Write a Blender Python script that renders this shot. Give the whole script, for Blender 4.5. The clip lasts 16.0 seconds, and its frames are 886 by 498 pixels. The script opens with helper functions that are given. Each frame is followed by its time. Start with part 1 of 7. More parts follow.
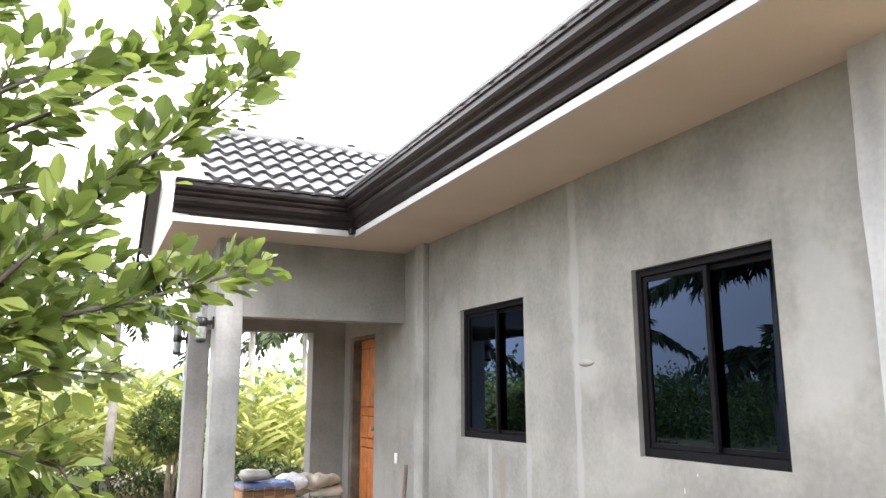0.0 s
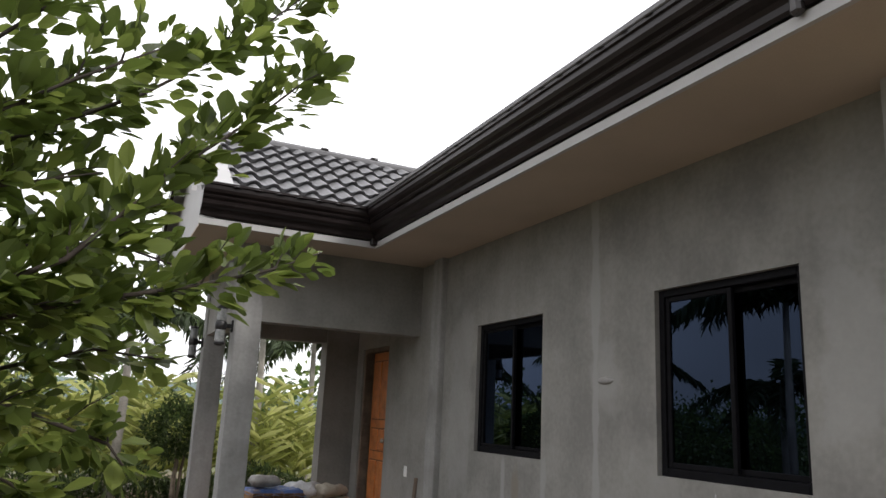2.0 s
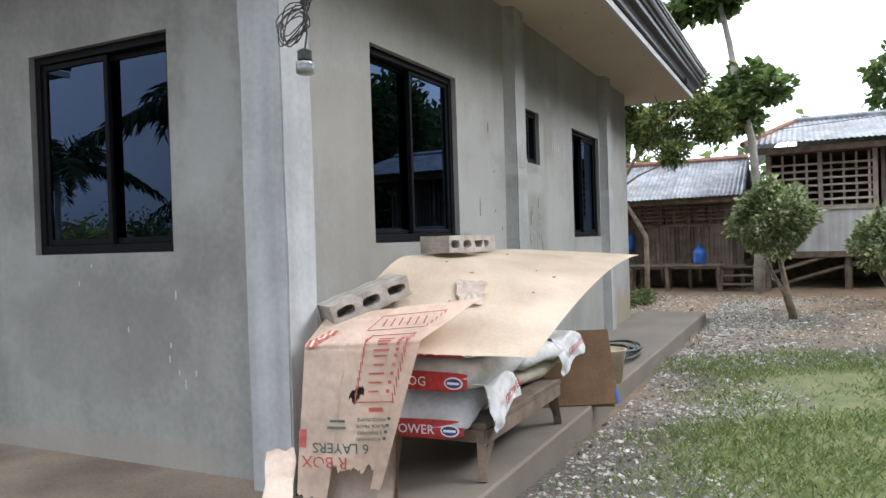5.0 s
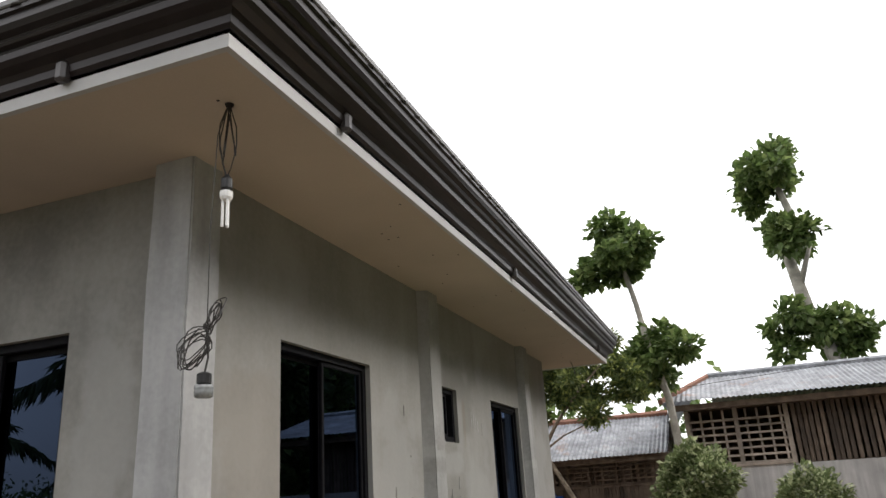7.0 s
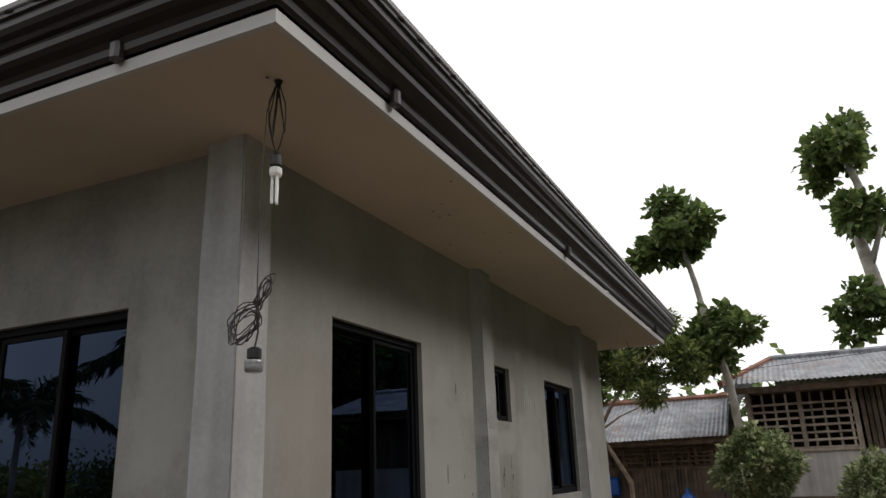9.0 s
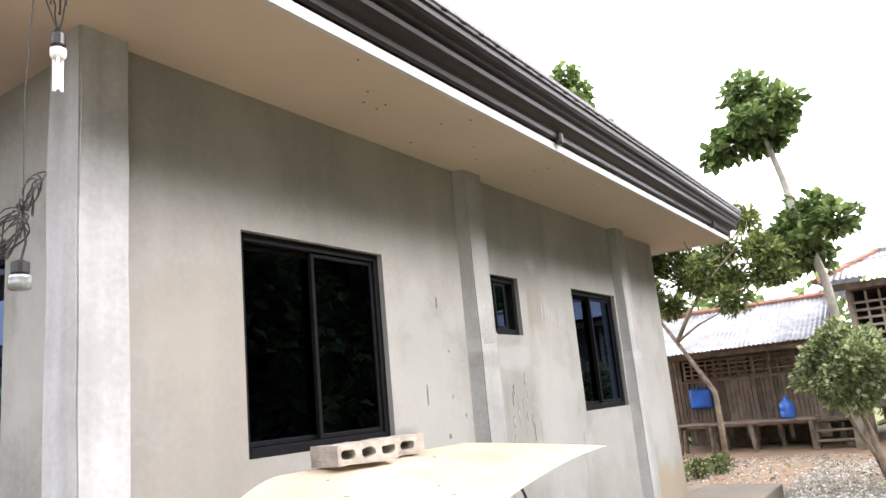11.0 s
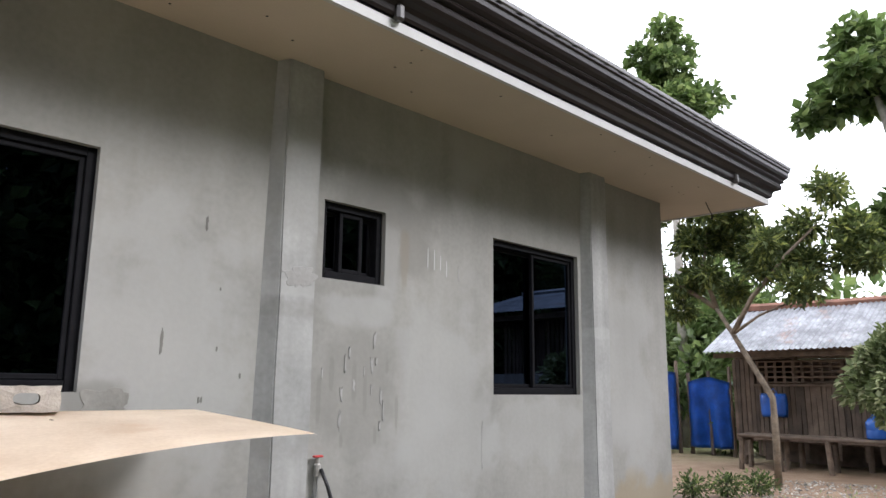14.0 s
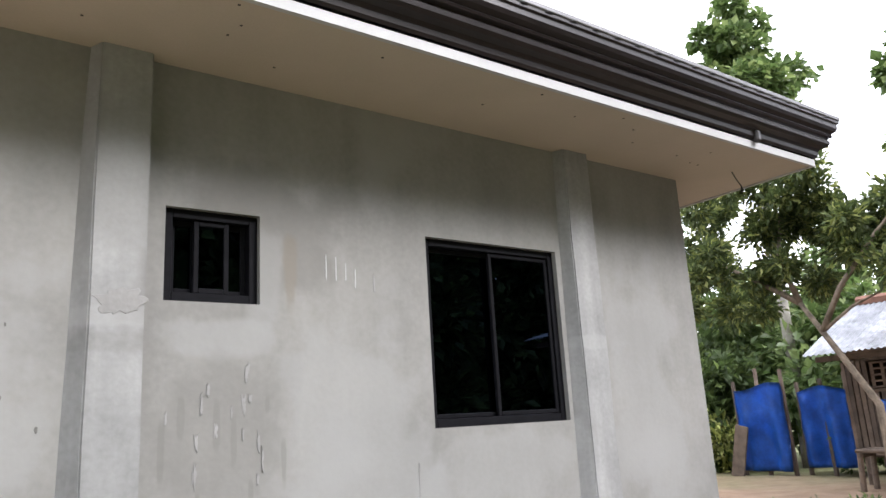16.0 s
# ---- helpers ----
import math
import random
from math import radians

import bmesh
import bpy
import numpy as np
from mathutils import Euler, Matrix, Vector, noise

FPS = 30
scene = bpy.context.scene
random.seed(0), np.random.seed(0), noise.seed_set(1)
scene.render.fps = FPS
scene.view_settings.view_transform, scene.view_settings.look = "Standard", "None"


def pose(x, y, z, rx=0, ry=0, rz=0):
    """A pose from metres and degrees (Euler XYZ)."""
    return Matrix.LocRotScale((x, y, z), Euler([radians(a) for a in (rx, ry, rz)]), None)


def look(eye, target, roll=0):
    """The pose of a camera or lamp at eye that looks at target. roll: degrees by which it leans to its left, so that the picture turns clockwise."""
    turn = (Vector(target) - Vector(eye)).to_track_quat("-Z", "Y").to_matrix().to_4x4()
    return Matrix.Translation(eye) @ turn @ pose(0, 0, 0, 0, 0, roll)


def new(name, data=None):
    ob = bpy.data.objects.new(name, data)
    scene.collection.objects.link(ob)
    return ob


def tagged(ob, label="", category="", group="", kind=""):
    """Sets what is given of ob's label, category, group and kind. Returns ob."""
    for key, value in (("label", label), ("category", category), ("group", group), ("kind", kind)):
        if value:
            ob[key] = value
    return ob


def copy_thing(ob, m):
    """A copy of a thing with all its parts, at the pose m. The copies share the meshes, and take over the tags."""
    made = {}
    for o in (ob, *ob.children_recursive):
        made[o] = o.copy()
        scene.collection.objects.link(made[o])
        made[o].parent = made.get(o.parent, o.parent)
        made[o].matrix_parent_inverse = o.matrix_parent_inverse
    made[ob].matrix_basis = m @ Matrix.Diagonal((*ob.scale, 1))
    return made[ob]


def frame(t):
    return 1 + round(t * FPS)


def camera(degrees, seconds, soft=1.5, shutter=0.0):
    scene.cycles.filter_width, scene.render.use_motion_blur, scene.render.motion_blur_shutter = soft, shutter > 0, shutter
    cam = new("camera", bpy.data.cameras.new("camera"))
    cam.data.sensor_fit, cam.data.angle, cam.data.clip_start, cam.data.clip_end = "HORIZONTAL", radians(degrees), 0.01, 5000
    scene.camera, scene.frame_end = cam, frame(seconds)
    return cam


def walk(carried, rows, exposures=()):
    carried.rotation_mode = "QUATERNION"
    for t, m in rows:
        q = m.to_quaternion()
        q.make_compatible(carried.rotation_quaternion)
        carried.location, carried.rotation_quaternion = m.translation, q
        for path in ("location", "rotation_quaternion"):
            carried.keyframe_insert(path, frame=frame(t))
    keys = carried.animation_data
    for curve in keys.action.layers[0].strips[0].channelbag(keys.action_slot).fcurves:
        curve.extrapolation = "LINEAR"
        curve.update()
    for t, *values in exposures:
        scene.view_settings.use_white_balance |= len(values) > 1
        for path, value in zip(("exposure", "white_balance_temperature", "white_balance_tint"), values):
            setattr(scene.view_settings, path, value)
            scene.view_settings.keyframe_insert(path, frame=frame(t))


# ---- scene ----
cam = camera(61.9, 16.0)
PATH = [
    (0, (-0.074, 0.068, 1.408), (0.773, 1.838, 1.795), -0.1),
    (0.5, (-0.136, 0.065, 1.379), (0.636, 1.842, 1.874), 1.9),
    (1, (-0.096, 0.1, 1.381), (0.654, 1.832, 2.043), 7.1),
    (1.5, (-0.149, 0.063, 1.327), (0.668, 1.768, 1.983), 5.9),
    (2, (-0.204, 0.07, 1.327), (0.617, 1.839, 1.77), 2.7),
    (2.5, (-0.203, 0.079, 1.235), (0.616, 1.893, 1.435), 0.3),
    (3, (-0.161, 0.088, 1.084), (0.724, 1.881, 1.078), -1.4),
    (3.5, (-0.073, 0.025, 1.075), (1.075, 1.661, 1.017), -2.1),
    (4, (0.031, -0.066, 1.057), (1.446, 1.343, 0.956), -2.9),
    (4.5, (0.155, -0.168, 1.029), (1.779, 0.997, 0.94), -2.4),
    (5, (0.213, -0.268, 1.057), (2.006, 0.617, 1.032), -1.8),
    (7.5, (0.229, -0.37, 1.341), (1.97, 0.31, 2.052), -3.2),
    (8, (0.216, -0.366, 1.345), (1.926, 0.35, 2.096), -2.2),
    (8.5, (0.236, -0.37, 1.337), (1.954, 0.372, 2.042), -3.1),
    (9, (0.28, -0.378, 1.311), (2.025, 0.412, 1.887), -2.2),
    (11.5, (1.651, -1.067, 1.171), (3.229, 0.118, 1.496), -5.0),
    (12, (2.006, -1.193, 1.112), (3.51, 0.109, 1.314), -1.8),
    (12.5, (2.438, -1.297, 1.085), (3.97, -0.033, 1.318), -2.7),
    (13, (2.834, -1.365, 1.069), (4.396, -0.161, 1.403), -3.7),
    (13.5, (3.22, -1.512, 1.058), (4.574, -0.066, 1.332), -2.4),
    (14, (3.644, -1.564, 1.084), (5.05, -0.19, 1.454), 0.6),
    (14.5, (4.043, -1.563, 1.058), (5.382, -0.14, 1.487), -1.3),
    (15, (4.454, -1.662, 1.119), (5.615, -0.082, 1.51), -0.5),
    (15.5, (4.846, -1.648, 1.101), (5.995, -0.091, 1.608), 3.1),
    (16, (5.226, -1.655, 1.058), (6.381, -0.089, 1.521), -3.4),
]
EXPO = [(0.0, 1.65, 6500, 13), (0.5, 1.45, 6500, 13), (1.0, 0.7, 6500, 13), (1.5, -0.47, 6500, 13), (2.0, -0.3, 6600, 13), (2.5, 0.72, 6700, 13), (3.0, 0.95, 6500, 13), (3.5, 1.08, 6200, 13), (4.0, 0.84, 6100, 13), (4.5, 0.67, 6000, 10), (5.0, 0.37, 6000, 10), (7.5, -0.33, 6750, 12), (8.0, -0.75, 6750, 12), (8.5, -1.14, 6750, 12), (9.0, -0.8, 6750, 12), (9.2, -0.65, 6750, 12), (11.5, 1.48, 6350, 16), (12.0, 1.33, 6200, 15), (12.5, 0.7, 6100, 13), (13.0, 0.5, 6050, 13), (13.5, 0.5, 6200, 13), (14.0, 0.53, 6200, 14), (14.5, 0.7, 6200, 15), (15.0, 0.86, 6200, 15), (16.0, 0.86, 6200, 15)]
walk(cam, [(t, look(eye, target, roll)) for t, eye, target, roll in PATH], EXPO)

# ---- world: bright, mostly clouded sky ----
world = bpy.data.worlds.new("sky")
scene.world = world
world.use_nodes = True
wn = world.node_tree.nodes
wl = world.node_tree.links
wbg = wn["Background"]
wsky = wn.new("ShaderNodeTexSky")
wsky.sky_type, wsky.sun_disc = "NISHITA", False
SUN_WAY = Vector((0.40, -0.70, 0.64)).normalized()
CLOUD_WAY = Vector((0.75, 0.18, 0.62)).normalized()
SUN_EL, SUN_AZ = math.asin(SUN_WAY.z), math.atan2(SUN_WAY.x, SUN_WAY.y)
wsky.sun_elevation, wsky.sun_rotation = SUN_EL, SUN_AZ
wtc = wn.new("ShaderNodeTexCoord")
wmap = wn.new("ShaderNodeMapping")
wmap.inputs["Scale"].default_value = (1.0, 1.0, 2.6)
wnoise = wn.new("ShaderNodeTexNoise")
wnoise.inputs["Scale"].default_value, wnoise.inputs["Detail"].default_value = 2.3, 6
wramp = wn.new("ShaderNodeValToRGB")
wramp.color_ramp.elements[0].position, wramp.color_ramp.elements[0].color = 0.15, (0, 0, 0, 1)
wramp.color_ramp.elements[1].position, wramp.color_ramp.elements[1].color = 0.34, (1, 1, 1, 1)
wmix = wn.new("ShaderNodeMix")
wmix.data_type = "RGBA"
wmix.inputs["B"].default_value = (14.0, 14.3, 14.8, 1)
wl.new(wtc.outputs["Generated"], wmap.inputs["Vector"])
wl.new(wmap.outputs["Vector"], wnoise.inputs["Vector"])
wl.new(wnoise.outputs["Fac"], wramp.inputs["Fac"])
wl.new(wramp.outputs["Color"], wmix.inputs["Factor"])
wl.new(wsky.outputs["Color"], wmix.inputs["A"])
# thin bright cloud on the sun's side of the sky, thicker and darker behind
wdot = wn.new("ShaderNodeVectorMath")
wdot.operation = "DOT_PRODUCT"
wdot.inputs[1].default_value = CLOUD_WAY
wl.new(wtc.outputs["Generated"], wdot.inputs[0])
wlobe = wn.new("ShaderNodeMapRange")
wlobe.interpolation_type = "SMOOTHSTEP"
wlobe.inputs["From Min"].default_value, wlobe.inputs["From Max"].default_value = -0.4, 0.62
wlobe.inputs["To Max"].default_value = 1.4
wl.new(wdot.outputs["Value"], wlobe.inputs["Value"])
# overcast away from the sun: dim towards the horizon, bright overhead
wsep = wn.new("ShaderNodeSeparateXYZ")
wl.new(wtc.outputs["Generated"], wsep.inputs[0])
wrise = wn.new("ShaderNodeMapRange")
wrise.inputs["From Min"].default_value, wrise.inputs["From Max"].default_value = 0.0, 0.75
wrise.inputs["To Min"].default_value, wrise.inputs["To Max"].default_value = 0.58, 1.5
wl.new(wsep.outputs["Z"], wrise.inputs["Value"])
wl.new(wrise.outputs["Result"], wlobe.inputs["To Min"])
wpuff = wn.new("ShaderNodeTexNoise")
wpuff.inputs["Scale"].default_value, wpuff.inputs["Detail"].default_value = 3.4, 5
wl.new(wmap.outputs["Vector"], wpuff.inputs["Vector"])
wthick = wn.new("ShaderNodeMapRange")
wthick.inputs["From Min"].default_value, wthick.inputs["From Max"].default_value = 0.36, 0.62
wthick.inputs["To Min"].default_value, wthick.inputs["To Max"].default_value = 0.95, 1.14
wl.new(wpuff.outputs["Fac"], wthick.inputs["Value"])
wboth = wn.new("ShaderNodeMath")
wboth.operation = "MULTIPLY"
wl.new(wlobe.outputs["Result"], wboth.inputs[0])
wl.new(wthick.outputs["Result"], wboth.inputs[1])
wglow = wn.new("ShaderNodeVectorMath")
wglow.operation = "SCALE"
wl.new(wmix.outputs["Result"], wglow.inputs[0])
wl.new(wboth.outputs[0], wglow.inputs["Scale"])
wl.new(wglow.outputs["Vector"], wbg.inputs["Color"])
wbg.inputs["Strength"].default_value = 0.1
sun = new("sun", bpy.data.lights.new("sun", "SUN"))
sun.data.energy, sun.data.angle, sun.data.color = 2.5, radians(19), (1.0, 0.97, 0.93)
sun.matrix_world = look(SUN_WAY * 30, (0, 0, 0))


# ---- materials ----
def material(name, base, rough=0.8, metal=0.0, vary=0.25, scale=6.0, bump=0.2, fine=60.0, tint=None, streak=0.0, spec=0.5, rand=0.0, wear=None, stains=()):
    """Procedural surface: blotches and grain vary the base colour, both feed the relief. streak: runs of stain down the surface."""
    m = bpy.data.materials.new(name)
    m.use_nodes = True
    n, l = m.node_tree.nodes, m.node_tree.links
    p = n["Principled BSDF"]
    p.inputs["Roughness"].default_value, p.inputs["Metallic"].default_value = rough, metal
    p.inputs["Specular IOR Level"].default_value = spec
    tc = n.new("ShaderNodeTexCoord")
    big = n.new("ShaderNodeTexNoise")
    big.inputs["Scale"].default_value, big.inputs["Detail"].default_value = scale, 5
    small = n.new("ShaderNodeTexNoise")
    small.inputs["Scale"].default_value, small.inputs["Detail"].default_value = fine, 3
    l.new(tc.outputs["Object"], big.inputs["Vector"])
    l.new(tc.outputs["Object"], small.inputs["Vector"])
    mixv = n.new("ShaderNodeMath")
    mixv.operation = "MULTIPLY_ADD"
    mixv.inputs[1].default_value = 0.35
    l.new(small.outputs["Fac"], mixv.inputs[0])
    l.new(big.outputs["Fac"], mixv.inputs[2])
    ramp = n.new("ShaderNodeValToRGB")
    dark = [c * (1 - vary) for c in base]
    light = [min(1, c * (1 + vary)) for c in (tint or base)]
    ramp.color_ramp.elements[0].position, ramp.color_ramp.elements[0].color = 0.48, (*dark, 1)
    ramp.color_ramp.elements[1].position, ramp.color_ramp.elements[1].color = 0.88, (*light, 1)
    l.new(mixv.outputs[0], ramp.inputs["Fac"])
    colour = ramp.outputs["Color"]
    if streak:
        mp = n.new("ShaderNodeMapping")
        mp.inputs["Scale"].default_value = (5.0, 5.0, 0.35)
        st = n.new("ShaderNodeTexNoise")
        st.inputs["Scale"].default_value, st.inputs["Detail"].default_value = 1.6, 4
        l.new(tc.outputs["Object"], mp.inputs["Vector"])
        l.new(mp.outputs["Vector"], st.inputs["Vector"])
        sr = n.new("ShaderNodeValToRGB")
        sr.color_ramp.elements[0].position, sr.color_ramp.elements[0].color = 0.35, (1 - streak, 1 - streak, 1 - streak, 1)
        sr.color_ramp.elements[1].position, sr.color_ramp.elements[1].color = 0.7, (1 + streak, 1 + streak, 1 + streak, 1)
        l.new(st.outputs["Fac"], sr.inputs["Fac"])
        mu = n.new("ShaderNodeMix")
        mu.data_type, mu.blend_type = "RGBA", "MULTIPLY"
        mu.inputs["Factor"].default_value = 1.0
        l.new(colour, mu.inputs["A"])
        l.new(sr.outputs["Color"], mu.inputs["B"])
        colour = mu.outputs["Result"]
    if wear:
        wr = n.new("ShaderNodeTexNoise")
        wr.inputs["Scale"].default_value, wr.inputs["Detail"].default_value = wear[1], 6
        l.new(tc.outputs["Object"], wr.inputs["Vector"])
        rr = n.new("ShaderNodeValToRGB")
        rr.color_ramp.elements[0].position, rr.color_ramp.elements[0].color = wear[2], (0, 0, 0, 1)
        rr.color_ramp.elements[1].position, rr.color_ramp.elements[1].color = wear[2] + 0.12, (1, 1, 1, 1)
        l.new(wr.outputs["Fac"], rr.inputs["Fac"])
        mw = n.new("ShaderNodeMix")
        mw.data_type = "RGBA"
        mw.inputs["B"].default_value = (*wear[0], 1)
        l.new(rr.outputs["Color"], mw.inputs["Factor"])
        l.new(colour, mw.inputs["A"])
        colour = mw.outputs["Result"]
    if stains:
        sep = n.new("ShaderNodeSeparateXYZ")
        l.new(tc.outputs["Object"], sep.inputs[0])
        ragged = n.new("ShaderNodeTexNoise")
        ragged.inputs["Scale"].default_value, ragged.inputs["Detail"].default_value = 3.2, 6
        l.new(tc.outputs["Object"], ragged.inputs["Vector"])

        def op(kind, a, b, c=None):
            q = n.new("ShaderNodeMath")
            q.operation = kind
            for i, v in enumerate((a, b, c)):
                if v is None:
                    continue
                if isinstance(v, (int, float)):
                    q.inputs[i].default_value = v
                else:
                    l.new(v, q.inputs[i])
            return q.outputs[0]

        for axis, u, z, ru, rz, tone, strength in stains:
            du = op("DIVIDE", op("SUBTRACT", sep.outputs[axis], u), ru)
            dz = op("DIVIDE", op("SUBTRACT", sep.outputs["Z"], z), rz)
            d = op("POWER", op("ADD", op("POWER", op("ABSOLUTE", du, 0.0), 3.5), op("POWER", op("ABSOLUTE", dz, 0.0), 3.5)), 0.2857)
            d = op("MULTIPLY_ADD", op("SUBTRACT", ragged.outputs["Fac"], 0.5), 2.0, d)
            mr = n.new("ShaderNodeMapRange")
            mr.interpolation_type = "SMOOTHSTEP"
            mr.inputs["From Min"].default_value, mr.inputs["From Max"].default_value = 0.6, 1.1
            mr.inputs["To Min"].default_value, mr.inputs["To Max"].default_value = strength, 0.0
            l.new(d, mr.inputs["Value"])
            ms = n.new("ShaderNodeMix")
            ms.data_type = "RGBA"
            ms.inputs["B"].default_value = (*tone, 1)
            l.new(mr.outputs["Result"], ms.inputs["Factor"])
            l.new(colour, ms.inputs["A"])
            colour = ms.outputs["Result"]
    if rand:
        isl = n.new("ShaderNodeNewGeometry")
        oi = n.new("ShaderNodeObjectInfo")
        ad = n.new("ShaderNodeMath")
        ad.operation = "ADD"
        l.new(isl.outputs["Random Per Island"], ad.inputs[0])
        l.new(oi.outputs["Random"], ad.inputs[1])
        fr = n.new("ShaderNodeMath")
        fr.operation = "FRACT"
        l.new(ad.outputs[0], fr.inputs[0])
        mr = n.new("ShaderNodeMapRange")
        mr.inputs["To Min"].default_value, mr.inputs["To Max"].default_value = 1 - rand, 1 + rand
        l.new(fr.outputs[0], mr.inputs["Value"])
        hs = n.new("ShaderNodeHueSaturation")
        l.new(mr.outputs["Result"], hs.inputs["Value"])
        l.new(colour, hs.inputs["Color"])
        colour = hs.outputs["Color"]
    l.new(colour, p.inputs["Base Color"])
    if bump:
        bp = n.new("ShaderNodeBump")
        bp.inputs["Strength"].default_value, bp.inputs["Distance"].default_value = bump, 0.01
        l.new(mixv.outputs[0], bp.inputs["Height"])
        l.new(bp.outputs["Normal"], p.inputs["Normal"])
    return m


def leaf_material(name, base, light, rough=0.45, through_light=0.35, rand=0.35):
    m = bpy.data.materials.new(name)
    m.use_nodes = True
    n, l = m.node_tree.nodes, m.node_tree.links
    p = n["Principled BSDF"]
    p.inputs["Roughness"].default_value = rough
    p.inputs["Specular IOR Level"].default_value = 0.3
    geo = n.new("ShaderNodeNewGeometry")
    ramp = n.new("ShaderNodeValToRGB")
    ramp.color_ramp.elements[0].color, ramp.color_ramp.elements[1].color = (*[c * (1 - rand) for c in base], 1), (*light, 1)
    mid = ramp.color_ramp.elements.new(0.6)
    mid.color = (*base, 1)
    l.new(geo.outputs["Random Per Island"], ramp.inputs["Fac"])
    l.new(ramp.outputs["Color"], p.inputs["Base Color"])
    tr = n.new("ShaderNodeBsdfTranslucent")
    br = n.new("ShaderNodeHueSaturation")
    br.inputs["Value"].default_value, br.inputs["Saturation"].default_value = 1.6, 1.03
    l.new(ramp.outputs["Color"], br.inputs["Color"])
    l.new(br.outputs["Color"], tr.inputs["Color"])
    mx = n.new("ShaderNodeMixShader")
    mx.inputs["Fac"].default_value = through_light
    l.new(p.outputs["BSDF"], mx.inputs[1])
    l.new(tr.outputs["BSDF"], mx.inputs[2])
    l.new(mx.outputs["Shader"], n["Material Output"].inputs["Surface"])
    return m


def glass_material():
    m = bpy.data.materials.new("tinted_glass")
    m.use_nodes = True
    n, l = m.node_tree.nodes, m.node_tree.links
    n.remove(n["Principled BSDF"])
    tr = n.new("ShaderNodeBsdfTransparent")
    tr.inputs["Color"].default_value = (0.03, 0.033, 0.036, 1)
    gl = n.new("ShaderNodeBsdfGlossy")
    gl.inputs["Roughness"].default_value = 0.004
    gl.inputs["Color"].default_value = (0.38, 0.54, 0.88, 1)
    fr = n.new("ShaderNodeFresnel")
    fr.inputs["IOR"].default_value = 1.62
    mx = n.new("ShaderNodeMixShader")
    l.new(fr.outputs["Fac"], mx.inputs["Fac"])
    l.new(tr.outputs["BSDF"], mx.inputs[1])
    l.new(gl.outputs["BSDF"], mx.inputs[2])
    l.new(mx.outputs["Shader"], n["Material Output"].inputs["Surface"])
    return m


PALE, DAMP, BROWNISH = (0.31, 0.31, 0.30), (0.165, 0.16, 0.145), (0.20, 0.175, 0.14)
FRONT_STAINS = [("Y", 4.33, 1.45, 0.05, 2.4, PALE, 0.75), ("Y", 4.26, 1.7, 0.2, 0.3, PALE, 0.5), ("Y", 5.58, 0.45, 0.035, 0.65, PALE, 0.8), ("Y", 4.98, 0.5, 0.045, 0.65, PALE, 0.7),
                ("Y", 5.38, 0.42, 0.05, 0.5, BROWNISH, 0.7), ("Y", 2.37, 1.75, 0.2, 0.5, PALE, 0.5), ("Y", 3.4, -0.03, 1.5, 0.1, (0.29, 0.25, 0.21), 0.5), ("Y", 3.3, 0.6, 0.9, 0.35, DAMP, 0.35), ("Y", 6.4, 1.5, 0.25, 1.0, PALE, 0.35)]
SIDE_STAINS = [("X", 3.62, 1.2, 0.52, 0.92, (0.222, 0.2, 0.172), 0.45), ("X", 6.72, 2.05, 0.46, 0.4, DAMP, 0.6), ("X", 6.70, 1.85, 0.11, 0.3, PALE, 0.4), ("X", 6.84, 1.85, 0.045, 0.26, BROWNISH, 0.6), ("X", 6.47, 1.53, 0.33, 0.1, PALE, 0.5), ("X", 6.5, 1.05, 0.36, 0.4, DAMP, 0.4),
               ("X", 7.25, 0.9, 0.5, 0.7, PALE, 0.45), ("X", 9.75, 0.08, 0.7, 0.3, (0.25, 0.20, 0.125), 0.7), ("X", 5.3, 1.25, 0.42, 0.9, PALE, 0.5), ("X", 4.98, 0.98, 0.15, 0.13, DAMP, 0.7), ("X", 9.6, 1.3, 0.4, 0.9, PALE, 0.4), ("X", 8.25, 0.8, 0.6, 0.28, PALE, 0.4)]
SIDE_STAINS += [("X", 6.2 + 0.085 * k, 1.0 + 0.22 * math.sin(k * 2.3), 0.016, 0.1 + 0.05 * math.cos(k * 1.7), DAMP, 0.45) for k in range(8)]
# pilasters: pale joint bands, a damp band, and a duller grey upper part
JOINT_AND_UPPER_TONES = [("X", 5.95, 1.62, 0.4, 0.06, (0.36, 0.36, 0.35), 0.45), ("X", 5.95, 1.5, 0.4, 0.05, DAMP, 0.25), ("X", 5.95, 2.3, 0.4, 0.5, (0.22, 0.217, 0.205), 0.5), ("X", 9.05, 1.55, 0.3, 0.05, (0.35, 0.35, 0.34), 0.4)]
PLASTER = material("grey_cement_plaster", (0.235, 0.231, 0.216), 0.92, vary=0.19, scale=1.7, bump=0.2, fine=30, streak=0.04, wear=((0.285, 0.283, 0.272), 0.9, 0.58))
PLASTER_FRONT = material("grey_cement_plaster_front", (0.235, 0.231, 0.216), 0.92, vary=0.21, scale=1.9, bump=0.2, fine=30, streak=0.045, wear=((0.295, 0.29, 0.275), 0.9, 0.57), stains=FRONT_STAINS)
PLASTER_SIDE = material("grey_cement_plaster_side", (0.243, 0.238, 0.222), 0.92, vary=0.14, scale=1.5, bump=0.2, fine=30, streak=0.04, wear=((0.29, 0.287, 0.275), 0.9, 0.58), stains=SIDE_STAINS)
PLASTER_LIGHT = material("pale_cement_skim", (0.282, 0.282, 0.274), 0.92, vary=0.2, scale=2.2, bump=0.25, fine=34, streak=0.12, wear=((0.215, 0.21, 0.20), 1.7, 0.57), stains=JOINT_AND_UPPER_TONES)
